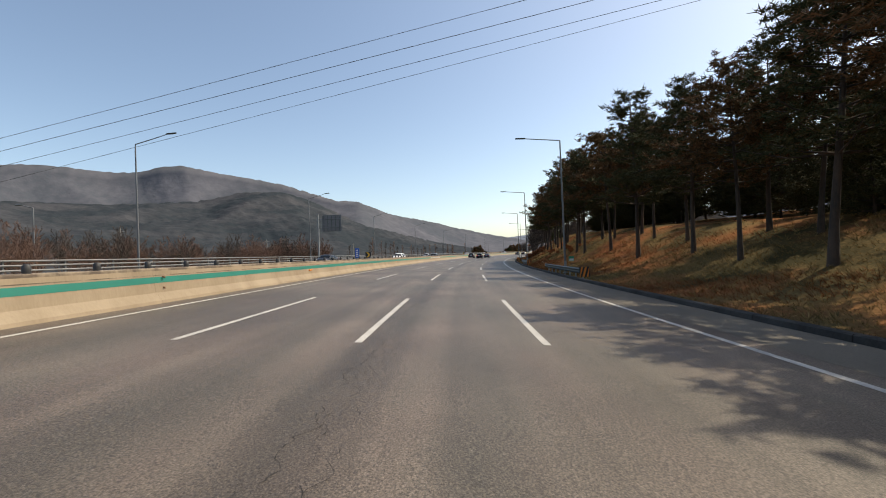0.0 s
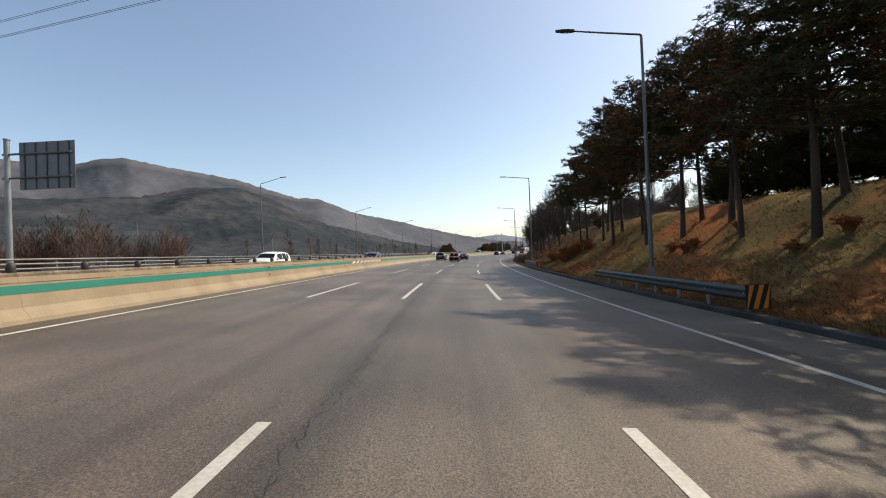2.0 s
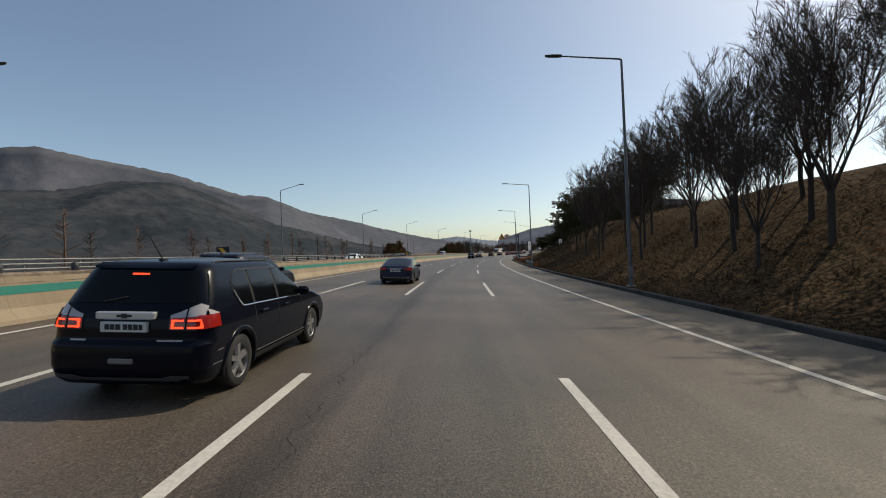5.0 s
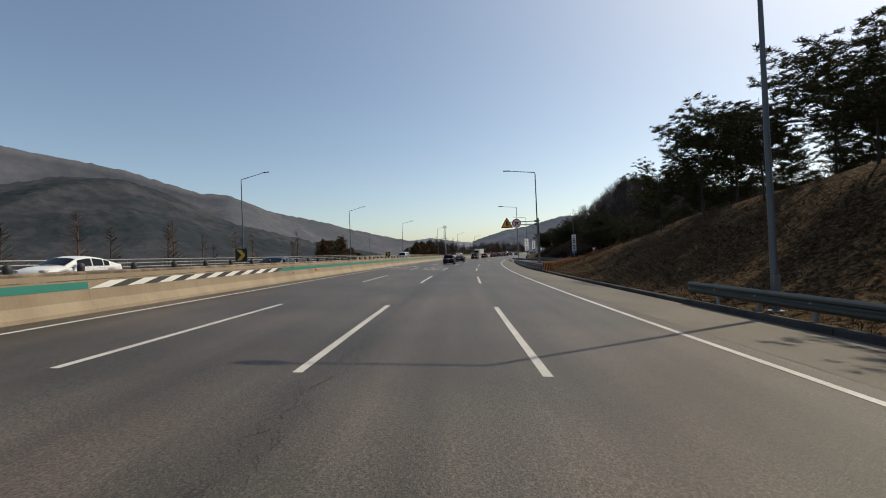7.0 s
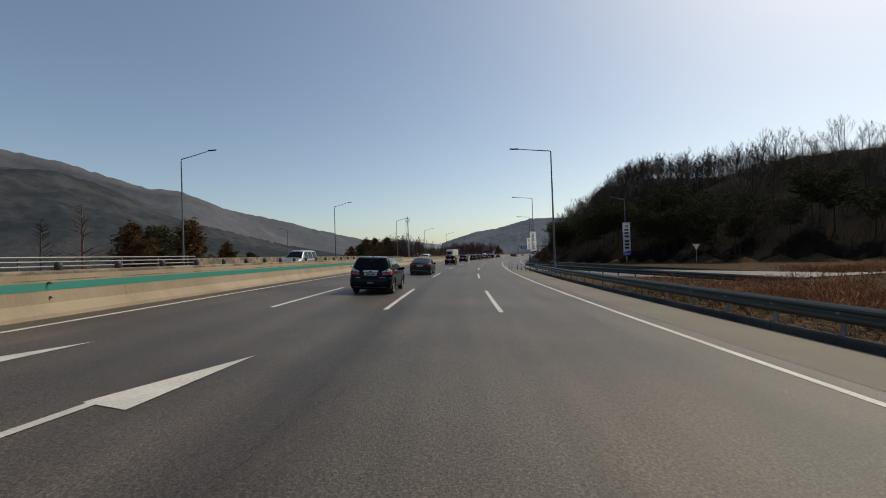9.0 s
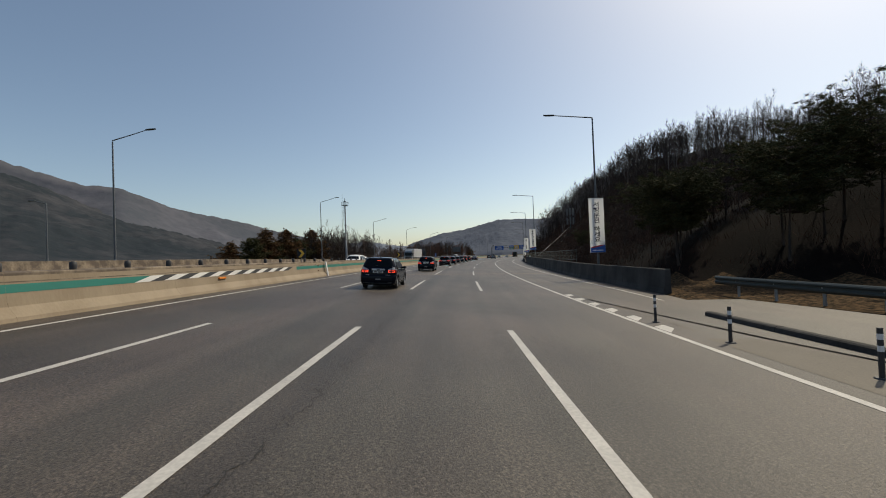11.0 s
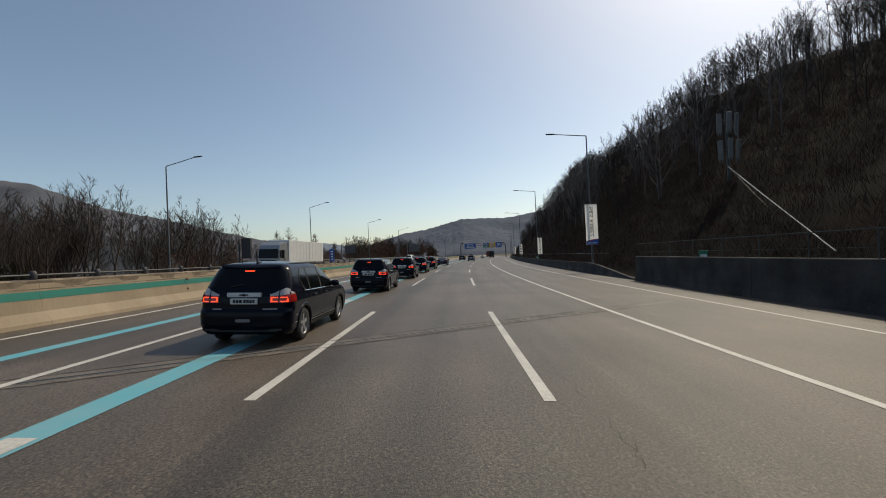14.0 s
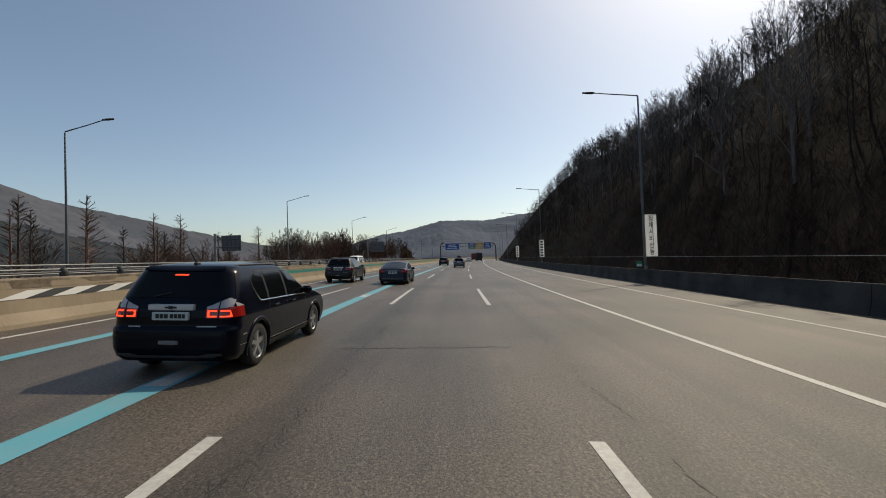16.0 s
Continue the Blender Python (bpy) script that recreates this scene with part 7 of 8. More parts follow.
    q.box(-0.42, 0.42, -0.030, 0.02, 0.955 if kind != "sedan" else 0.86, 1.035 if kind != "sedan" else 0.89, ch=0.01)
    part("garnish", q, M["chrome"], C)
    if plate:
        q = Build()
        zp = 0.80 if kind in ("mpv", "suv", "van") else 0.70
        q.box(-0.27, 0.27, -0.035, 0.0, zp, zp + 0.125, ch=0.008)
        pl = part("number_plate", q, M["plate"], C)
        for a, b_ in ((-0.21, -0.13), (-0.11, -0.03), (0.03, 0.09), (0.11, 0.17), (0.19, 0.24)):
            q = Build()
            q.box(a, b_, -0.039, -0.034, zp + 0.03, zp + 0.095)
            part("bar", q, M["ink_black"], pl)
    q = Build()
    q.box(-hw * 0.80, hw * 0.80, -0.035, 0.25, 0.30, 0.44, ch=0.05)
    part("bumper_skid", q, M["trim"], C)
    q = Build()
    q.box(-hw * 0.74, hw * 0.74, -0.048, 0.0, 0.345, 0.385, ch=0.012)
    part("skid_strip", q, M["rail"], C)
    q = Build()
    q.box(-0.22, 0.22, -0.020, 0.06, -0.012, 0.012, ch=0.004)
    part("brake_light", q, M["lit"] if lamps_on else M["tail"], C).matrix_world = pose(0, ry[2] - 0.05, zr(ry[2]) + 0.015)
    q = Build()
    q.box(-0.55, 0.55, L - 0.10, L + 0.01, 0.42, 0.60, ch=0.04)
    part("grille", q, M["trim"], C)
    if K["rails"]:
        for sg in (1, -1):
            q = Build()
            ya, yb = ry[3], ry[-3] + 0.1
            q.tube([Vector((top(y, 0.86).x * sg, y, top(y, 0.86).z + (0.02 if i in (0, 8) else 0.05))) for i, y in enumerate([ya + (yb - ya) * j / 8 for j in range(9)])], 0.02, 6)
            part("roof_rail", q, M["trim"] if kind == "mpv" else M["steel"], C)
    if kind in ("mpv",):
        q = Build()
        yb = ry[3] + 0.05
        q.tube([(0.0, yb, zr(yb)), (0.0, yb - 0.12, zr(yb) + 0.24)], [0.012, 0.005], 5)
        part("aerial", q, M["trim"], C)
        q = Build()
        q.box(-0.17, 0.17, -0.030, 0.0, 0.50, 0.57, ch=0.015)
        part("fog_lamp", q, M["tail_clear"], C)
        q = Build()
        q.box(-0.09, 0.09, -0.036, -0.03, 0.98, 1.01)
        part("badge", q, M["trim"], C)
        q = Build()
        q.box(-0.78, -0.58, -0.012, 0.004, 0.715, 0.73)
        q.box(0.46, 0.78, -0.012, 0.004, 0.715, 0.73)
        part("bar", q, M["chrome"], C)
    return C


SHELLS = {
    # by height: half width, rear, nose; corner radii behind and in front
    "mpv": dict(L=4.65, wr=0.335, ax=(0.86, 3.62), z=[0.23, 0.30, 0.42, 0.58, 0.68, 0.72, 0.85, 0.96, 1.03, 1.10, 1.30, 1.46, 1.53, 1.575, 1.605, 1.625],
                w=[0.84, 0.885, 0.908, 0.918, 0.920, 0.918, 0.910, 0.890, 0.875, 0.860, 0.795, 0.732, 0.690, 0.610, 0.45, 0.20],
                r=[0.10, 0.035, 0.0, 0.0, 0.012, 0.055, 0.060, 0.075, 0.10, 0.135, 0.235, 0.315, 0.345, 0.46, 0.75, 1.1],
                f=[4.45, 4.58, 4.64, 4.65, 4.62, 4.58, 4.46, 4.12, 3.62, 3.36, 2.98, 2.68, 2.52, 2.30, 2.05, 1.7], cr=0.20, cf=0.45,
                lamp=(0.845, 1.00, 1.12), glass=(1.13, 1.49), wins=((0.80, 1.22), (1.29, 2.00), (2.08, 3.05)), belt=(1.045, 0.99), wtop=1.475, zb=1.445),
    "suv": dict(L=4.70, wr=0.36, ax=(0.93, 3.63), z=[0.27, 0.34, 0.46, 0.62, 0.74, 0.78, 0.92, 1.02, 1.08, 1.15, 1.36, 1.52, 1.585, 1.63, 1.66, 1.68],
                w=[0.85, 0.90, 0.93, 0.94, 0.94, 0.935, 0.930, 0.905, 0.885, 0.865, 0.785, 0.715, 0.67, 0.60, 0.44, 0.20],
                r=[0.12, 0.045, 0.0, 0.0, 0.02, 0.06, 0.075, 0.10, 0.13, 0.18, 0.32, 0.42, 0.46, 0.56, 0.85, 1.2],
                f=[4.5, 4.63, 4.69, 4.70, 4.66, 4.62, 4.50, 4.20, 3.65, 3.40, 3.00, 2.70, 2.55, 2.35, 2.1, 1.75], cr=0.24, cf=0.45,
                lamp=(0.88, 1.02, 1.10), glass=(1.17, 1.54), wins=((0.74, 1.14), (1.21, 1.98), (2.06, 3.05)), belt=(1.09, 1.04), wtop=1.53, zb=1.50),
}


def wagon(kind, paint_m, label, lamps_on=False, plate=True, name="minivan"):
    """Estate-shaped car lofted from level outlines: rear at y = 0, nose at +y, wheels on z = 0."""
    K = SHELLS[kind]
    L, wr = K["L"], K["wr"]
    C = thing(name, label=label, category="car", group="cars on the motorway")
    at = lambda key, z: float(np.interp(z, K["z"], K[key]))

    def side(y, z, out=0.0):
        """x of the flank at y, z."""
        w, r, e = at("w", z), at("r", z), at("f", z)
        x = w
        c = min(K["cr"], w * 0.8)
        if y < r + c:
            k = min(1, max(0, (r + c - y) / c))
            x = w - c + c * math.sqrt(max(0, 1 - k * k))
        c = min(K["cf"], w * 0.8)
        if y > e - c:
            k = min(1, max(0, (y - e + c) / c))
            x = min(x, w - c + c * math.sqrt(max(0, 1 - k * k)))
        return x + out

    def back(x, z, out=0.0):
        """y of the tail at x, z: slightly crowned, rounded at the corner."""
        w, r = at("w", z), at("r", z)
        c = min(K["cr"], w * 0.8)
        k = max(0, (abs(x) - (w - c)) / c)
        return r + c * (1 - math.sqrt(max(0, 1 - min(k, 1) ** 2))) + 0.03 * (abs(x) / w) ** 2 - out

    zs = sorted(set(K["z"] + [round(0.23 + 0.035 * i, 3) for i in range(24) if 0.23 + 0.035 * i > K["z"][0]]))
    rings = []
    for z in zs:
        w, r, e = at("w", z), at("r", z), at("f", z)
        c1, c2 = min(K["cr"], w * 0.8), min(K["cf"], w * 0.8)
        half = [(x_, back(x_, z)) for x_ in [(w - c1) * i / 6 for i in range(6)]]
        half += [(w - c1 + c1 * math.sin(q_ * math.pi / 16), back(w - c1 + c1 * math.sin(q_ * math.pi / 16), z)) for q_ in range(8)]
        a, b_ = r + c1 + 0.03, e - c2
        half += [(w, a + (b_ - a) * i / 90) for i in range(91)]
        half += [(w - c2 + c2 * math.cos(q_ * math.pi / 16), e - c2 + c2 * math.sin(q_ * math.pi / 16)) for q_ in range(1, 8)]
        half += [((w - c2) * (5 - i) / 5, e + 0.05 * i / 5 * (1 - 0.0)) for i in range(6)]
        full = half + [(-x, y) for x, y in reversed(half[1:-1])]
        rings.append([Vector((x, y, z)) for x, y in full])
    body = Build()
    n = len(rings[0])
    for r_ in rings:
        body.v += [tuple(p) for p in r_]
    for j in range(len(zs) - 1):
        for i in range(n):
            k = (i + 1) % n
            m_ = (rings[j][i] + rings[j][k] + rings[j + 1][k] + rings[j + 1][i]) / 4
            if abs(m_.x) > 0.6 and any(math.hypot(m_.y - a, m_.z - wr) < wr + 0.055 for a in K["ax"]):
                continue
            body.f.append((j * n + i, j * n + k, (j + 1) * n + k, (j + 1) * n + i))
            body.mi.append(0)
    body.f.append(tuple(range((len(zs) - 1) * n, len(zs) * n)))
    body.mi.append(0)
    part("body", body, paint_m, C, smooth=True)
    q = Build()
    q.box(-0.62, 0.62, 0.22, L - 0.25, K["z"][0] - 0.03, 0.55, ch=0.03)
    part("underbody", q, M["trim"], C)

    def sheet(name_, lo, hi, y0, y1, sg, material, parent=C, out=0.006, n=10, lab=""):
        g = Build()
        rows_ = []
        for i in range(n + 1):
            y = y0 + (y1 - y0) * i / n
            a, b_ = lo(y), hi(y)
            rows_.append([(sg * side(y, a + (b_ - a) * j / 4, out), y, a + (b_ - a) * j / 4) for j in range(5)])
        g.grid(rows_)
        return part(name_, g, material, parent, lab, smooth=True)

    def tail_sheet(name_, lo, hi, x0, x1, material, parent=C, out=0.006, n=12, lab=""):
        g = Build()
        rows_ = []
        for i in range(n + 1):
            x = x0 + (x1 - x0) * i / n
            a, b_ = lo(x), hi(x)
            rows_.append([(x, back(x, a + (b_ - a) * j / 5, out), a + (b_ - a) * j / 5) for j in range(6)])
        g.grid(rows_)
        return part(name_, g, material, parent, lab, smooth=True)

    belt = lambda y: K["belt"][0] + (K["belt"][1] - K["belt"][0]) * y / 3.0
    (a0, a1), (b0, b1), (c0, c1) = K["wins"]
    rise = lambda y: 0.20 * max(0, 1 - (y - a0) / 0.16) ** 2.2
    drop = lambda y: 0.13 * max(0, 1 - (y - a0) / 0.28) ** 2
    tp = lambda y: K["wtop"] - drop(y) - 0.03 * max(0, y - 2.1)
    front_top = lambda y: min(tp(y), K["wtop"] - 0.045 - (y - 2.42) * 0.66) if y > 2.42 else tp(y)
    for sg in (1, -1):
        sheet("window_surround", lambda y: belt(y) + rise(y) * 0.9 - 0.012, lambda y: (front_top(y) if y > c0 else tp(y)) + 0.016, a0 - 0.02, c1, sg, M["trim"], out=0.004, n=30)
        sheet("side_window", lambda y: belt(y) + rise(y), tp, a0, a1, sg, M["glass_dark"], out=0.010, n=14)
        sheet("side_window", belt, tp, b0, b1, sg, M["glass_dark"], out=0.010)
        sheet("side_window", belt, lambda y: max(front_top(y), belt(y) + 0.01), c0, c1, sg, M["glass_dark"], out=0.010, n=16)
        g = Build()
        g.tube([Vector((sg * side(y, belt(y) + rise(y) - 0.012, 0.010), y, belt(y) + rise(y) - 0.012)) for y in [a0 - 0.005 + (c1 - a0) * (i / 26) ** 1.3 for i in range(27)]], 0.011, 6)
        part("chrome_strip", g, M["chrome"], C)
        g = Build()
        g.box(-0.10, 0.10, -0.06, 0.06, -0.065, 0.075, ch=0.045)
        part("mirror", g, paint_m, C).matrix_world = pose(sg * (side(c1 - 0.25, belt(c1)) + 0.10), c1 - 0.17, belt(c1) + 0.06)
        for a in (b0 + 0.10, c0 + 0.10):
            x = side(a, 0.90)
            g = Build()
            g.tube([(sg * (x - 0.012), a, 0.895), (sg * (x + 0.030), a + 0.03, 0.90), (sg * (x + 0.030), a + 0.18, 0.90), (sg * (x - 0.012), a + 0.21, 0.895)], 0.015, 6)
            part("door_handle", g, paint_m, C)
        for a in (b0 - 0.03, c0 - 0.05, c1 - 0.02):
            lift = 0.72 if a < 1.3 else 0.34
            sheet("door_seam", lambda y: lift, lambda y: belt(y) - 0.02, a, a + 0.008, sg, M["trim"], out=0.003, n=1)
        ya, yb = K["ax"][0] + wr + 0.10, K["ax"][1] - wr - 0.10
        sheet("sill_trim", lambda y: K["z"][0] + 0.005, lambda y: K["z"][0] + 0.10, ya, yb, sg, M["trim"], out=0.012)
        sheet("sill_chrome", lambda y: K["z"][0] + 0.125, lambda y: K["z"][0] + 0.140, ya, yb, sg, M["alloy"], out=0.010)
        sheet("bumper_seam", lambda y: 0.435, lambda y: 0.445, 0.20, K["ax"][0] - wr - 0.12, sg, M["alloy"], out=0.005, n=4)
        sheet("side_reflector", lambda y: 0.575, lambda y: 0.592, 0.28, 0.40, sg, M["chrome"], out=0.006, n=3)
        for a in K["ax"]:
            g = Build()
            rows_ = []
            for i in range(25):
                t_ = -0.30 + (math.pi + 0.60) * i / 24
                rws = []
                for r_, o_ in ((wr + 0.035, -0.10), (wr + 0.040, 0.008), (wr + 0.060, 0.017), (wr + 0.098, 0.015), (wr + 0.108, 0.0)):
                    y, z = a + r_ * math.cos(t_), max(wr + r_ * math.sin(t_), K["z"][0])
                    rws.append((sg * side(y, max(z, K["z"][0] + 0.08), o_), y, z))
                rows_.append(rws)
            g.grid(rows_)
            part("wheel_arch", g, paint_m if kind == "mpv" else M["trim"], C, smooth=True)
            wheel_of(C, sg, a, wr, side(a, 0.6) - 0.125)
        # tail lamp: red glass across the tail and round the corner, clear glass above
        lo, mid_, hi = K["lamp"]
        xw = at("w", mid_)
        x_in, x_split = xw * 0.56, xw * 0.76
        tl = tail_sheet("tail_lamp", lambda x: lo, lambda x: mid_ - 0.035 + 0.03 * (abs(x) - x_in) / (xw - x_in), sg * x_in, sg * xw * 0.992, M["tail"], out=0.012, n=16, lab="red tail lamp")
        top_ = lambda x: mid_ + (hi - mid_) * min(1, max(0, (abs(x) - x_in) / (x_split - x_in + 0.10))) ** 1.2 * (1 - 0.45 * max(0, (abs(x) - x_split - 0.10) / (xw - x_split - 0.10))) + 0.004
        tail_sheet("clear_glass", lambda x: mid_ - 0.033 + 0.03 * (abs(x) - x_in) / (xw - x_in), top_, sg * x_in, sg * xw * 0.945, M["tail_clear"], tl, out=0.011, n=16)
        y_c = at("r", mid_) + K["cr"] * 0.8
        sheet("lamp_wrap", lambda y: lo + 0.01, lambda y: mid_ + 0.0, y_c - 0.135, y_c + 0.11, sg, M["tail"], tl, out=0.010, n=6)
        sheet("clear_wrap", lambda y: mid_ + 0.002, lambda y: mid_ + 0.006 + 0.06 * max(0, 1 - (y - y_c + 0.05) / 0.16), y_c - 0.05, y_c + 0.12, sg, M["tail_clear"], tl, out=0.009, n=6)
        tail_sheet("lamp_joint", lambda x: lo, top_, sg * (x_split - 0.008), sg * (x_split + 0.008), paint_m, tl, out=0.016, n=1)
        if lamps_on:
            H_ = mid_ - 0.03 - lo
            for u0, u1, open_in in ((x_in + 0.02, x_split - 0.022, False), (x_split + 0.022, xw * 0.955, True)):
                for nm, ua, ub, v0, v1 in (("a", u0, u1, 0.10, 0.26), ("b", u0, u1, 0.72, 0.88), ("c", u0 if not open_in else u1 - 0.03, u0 + 0.03 if not open_in else u1, 0.26, 0.72)):
                    tail_sheet("lit_band", lambda x: lo + H_ * v0, lambda x: lo + H_ * v1, sg * ua, sg * ub, M["lit"], tl, out=0.0165, n=6)
        g = Build()
        g.box(min(sg * 0.46, sg * 0.76), max(sg * 0.46, sg * 0.76), L - 0.50, L - 0.10, 0.70, 0.84, ch=0.06)
        part("head_lamp", g, M["tail_clear"], C)
    gl, gh = K["glass"]
    wide = lambda z: at("w", z) * 0.965
    g = Build()
    g.grid([[((-1 + 2 * j / 16) * wide(z), back((-1 + 2 * j / 16) * wide(z), z, 0.007), z) for j in range(17)] for z in [gl - 0.005 + (gh - gl) * i / 8 for i in range(9)]])
    part("rear_window", g, M["glass_dark"], C, smooth=True)
    g = Build()
    g.tube([(-0.30, back(-0.30, gl + 0.01, 0.022), gl + 0.01), (-0.05, back(-0.05, gl + 0.06, 0.022), gl + 0.06)], 0.009, 5)
    part("wiper", g, M["trim"], C)
    zb = K["zb"]
    tail_sheet("brake_light", lambda x: zb - 0.010, lambda x: zb + 0.010, -0.10, 0.10, M["lit"] if lamps_on else M["tail"], out=0.014, n=4, lab="thin red high brake light")
    g = Build()
    rows_ = []
    ye = at("r", gh)
    for i in range(9):
        x = (-1 + 2 * i / 8) * at("w", gh + 0.03) * 0.84
        rows_.append([(x, ye - 0.012 + 0.03 * (x / 0.65) ** 2, gh + 0.016), (x, ye + 0.02, gh + 0.045), (x, ye + 0.12, gh + 0.085)])
    g.grid(rows_)
    part("roof_spoiler", g, paint_m, C, smooth=True)
    # windscreen
    g = Build()
    g.grid([[((-1 + 2 * j / 10) * at("w", z) * 0.80, at("f", z) + 0.055 - 0.05 * abs(-1 + 2 * j / 10) ** 2, z) for j in range(11)] for z in [1.10, 1.2, 1.3, 1.4, 1.48]])
    part("windscreen", g, M["glass_dark"], C, smooth=True)
    g = Build()
    z0 = K["lamp"][1] - 0.05
    g.box(-0.33, 0.33, at("r", z0) - 0.030, at("r", z0) + 0.05, z0, z0 + 0.085, ch=0.012)
    gn = part("garnish", g, M["garnish"], C, "brushed bright garnish bar")
    g = Build()
    g.box(-0.085, 0.085, at("r", z0) - 0.035, at("r", z0) - 0.029, z0 + 0.030, z0 + 0.055)
    g.box(-0.03, 0.03, at("r", z0) - 0.036, at("r", z0) - 0.030, z0 + 0.018, z0 + 0.067)
    part("badge", g, M["trim"], gn)
    if plate:
        zp = z0 - 0.135
        g = Build()
        g.box(-0.26, 0.26, at("r", zp) - 0.030, at("r", zp) + 0.02, zp, zp + 0.112, ch=0.006)
        pl = part("number_plate", g, M["plate"], C, "pale number plate")
        for a, b_ in ((-0.205, -0.155), (-0.145, -0.095), (-0.085, -0.03), (0.0, 0.048), (0.058, 0.106), (0.116, 0.164), (0.174, 0.215)):
            g = Build()
            g.box(a, b_, at("r", zp) - 0.034, at("r", zp) - 0.029, zp + 0.028, zp + 0.088)
            part("bar", g, M["ink_black"], pl)
    zw = 0.715
    for a, b_ in ((-0.62, -0.44), (0.36, 0.64)):
        tail_sheet("badge_bar", lambda x: zw, lambda x: zw + 0.018, a, b_, M["alloy"], out=0.004, n=4)
    g = Build()
    g.box(-0.14, 0.14, -0.018, 0.03, 0.475, 0.535, ch=0.012)
    part("fog_lamp", g, M["fog_clear"], C)
    tail_sheet("bumper_skid", lambda x: 0.285 + 0.03 * (abs(x) > 0.62), lambda x: 0.325 + 0.03 * min(1, max(0, (abs(x) - 0.45) / 0.1)), -0.74, 0.74, M["skid"], out=0.016, n=24, lab="dull grey bumper insert")
    g = Build()
    g.box(-0.5, 0.5, L - 0.06, L + 0.055, 0.45, 0.62, ch=0.03)
    part("grille", g, M["trim"], C)
    for sg in (1, -1):
        zt = K["z"][-3]
        g = Build()
        rh = 0.3 if kind == "mpv" else 1.0
        pts = [(0.70, 0.0), (0.80, 0.035 * rh), (1.3, 0.045 * rh), (2.0, 0.035 * rh), (2.25, 0.0)]
        g.tube([Vector((sg * (at("w", zt) - 0.02), y, zt + h_)) for y, h_ in pts], 0.014, 6)
        part("roof_rail", g, M["trim"] if kind == "mpv" else M["steel"], C)
    g = Build()
    g.box(-0.03, 0.03, 0.62, 0.72, K["z"][-2] - 0.03, K["z"][-2] + 0.02, ch=0.01)
    g.tube([(0.0, 0.66, K["z"][-2]), (-0.05, 0.47, K["z"][-2] + 0.30)], [0.009, 0.005], 5)
    part("aerial", g, M["trim"], C)
    return C


def wheel_of(C, sg, a, wr, wx):
    q = Build()
    pr = [(-0.10, wr * 0.66), (-0.105, wr * 0.90), (-0.085, wr * 0.985), (-0.04, wr), (0.04, wr), (0.085, wr * 0.985), (0.105, wr * 0.90), (0.10, wr * 0.66)]
    q.grid([[(sg * wx + o_, a + r * math.cos(2 * math.pi * i / 32), wr + r * math.sin(2 * math.pi * i / 32)) for o_, r in pr] for i in range(33)])
    wh = part("wheel", q, M["black"], C, "black rubber tyre", smooth=True)
    xo = sg * wx + sg * 0.080
    q = Build()
    q.tube([(xo - sg * 0.03, a, wr), (xo + sg * 0.006, a, wr)], [wr * 0.20, wr * 0.16], 14)
    for k in range(5):
        t_ = 2 * math.pi * k / 5 + 0.3
        up = Vector((0, math.cos(t_), math.sin(t_)))
        ac = Vector((0, -math.sin(t_), math.cos(t_)))
        c_ = Vector((xo, a, wr))
        inn, out_ = wr * 0.12, wr * 0.665
        ring = []
        for f_, r_ in ((0.0, inn), (0.5, (inn + out_) / 2), (1.0, out_)):
            hw_ = 0.034 + 0.012 * f_
            ring.append([c_ + up * r_ - ac * hw_ - Vector((sg * 0.035, 0, 0)), c_ + up * r_ - ac * hw_ * 0.75 + Vector((sg * 0.004, 0, 0)), c_ + up * r_ + ac * hw_ * 0.75 + Vector((sg * 0.004, 0, 0)), c_ + up * r_ + ac * hw_ - Vector((sg * 0.035, 0, 0))])
        q.grid(ring)
    q.grid([[(xo - sg * o_, a + r * math.cos(2 * math.pi * i / 28), wr + r * math.sin(2 * math.pi * i / 28)) for o_, r in ((-0.012, wr * 0.70), (-0.012, wr * 0.66), (0.0, wr * 0.64), (0.09, wr * 0.62))] for i in range(29)])
    part("rim", q, M["alloy"], wh, "five-spoke alloy rim")
    q = Build()
    q.disc((xo - sg * 0.075, a, wr), (1, 0, 0), wr * 0.62, 0.02, 20)
    part("brake_disc", q, M["trim"], wh)


M["garnish"] = mat("brushed_garnish", (0.60, 0.61, 0.63), 0.35, 0.5)
M["skid"] = mat("bumper_insert", (0.045, 0.046, 0.050), 0.55, vary=0.2, scale=5, coords="OBJ")
M["fog_clear"] = mat("fog_lamp_glass", (0.20, 0.19, 0.19), 0.3)
M["mpv_paint"] = mat("deep_navy_car_paint", (0.0035, 0.0050, 0.0110), 0.20, 0.0, vary=0.2, scale=2.0, coords="OBJ", coat=0.0, spec=0.16)


def park(C, s, d, turn=0.0):
    m = stood(s, d, turn=turn)
    tilt = pose(0, 0, 0, 0, math.degrees(math.atan(fall(s))) * (1 if abs(turn) < 90 else -1), 0)
    C.matrix_world = m @ tilt
    return C


navy, black_p, grey_p, white_p, silver_p, blue_p = paint("navy_black_car_paint", (0.010, 0.013, 0.022)), paint("black_car_paint", (0.010, 0.010, 0.012)), paint("grey_car_paint", (0.10, 0.105, 0.115), 0.5), paint("white_car_paint", (0.72, 0.72, 0.71), 0.0), paint("silver_car_paint", (0.36, 0.37, 0.38), 0.6), paint("dark_blue_car_paint", (0.012, 0.020, 0.045))
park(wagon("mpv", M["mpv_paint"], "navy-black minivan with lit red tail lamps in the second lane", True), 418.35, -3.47)
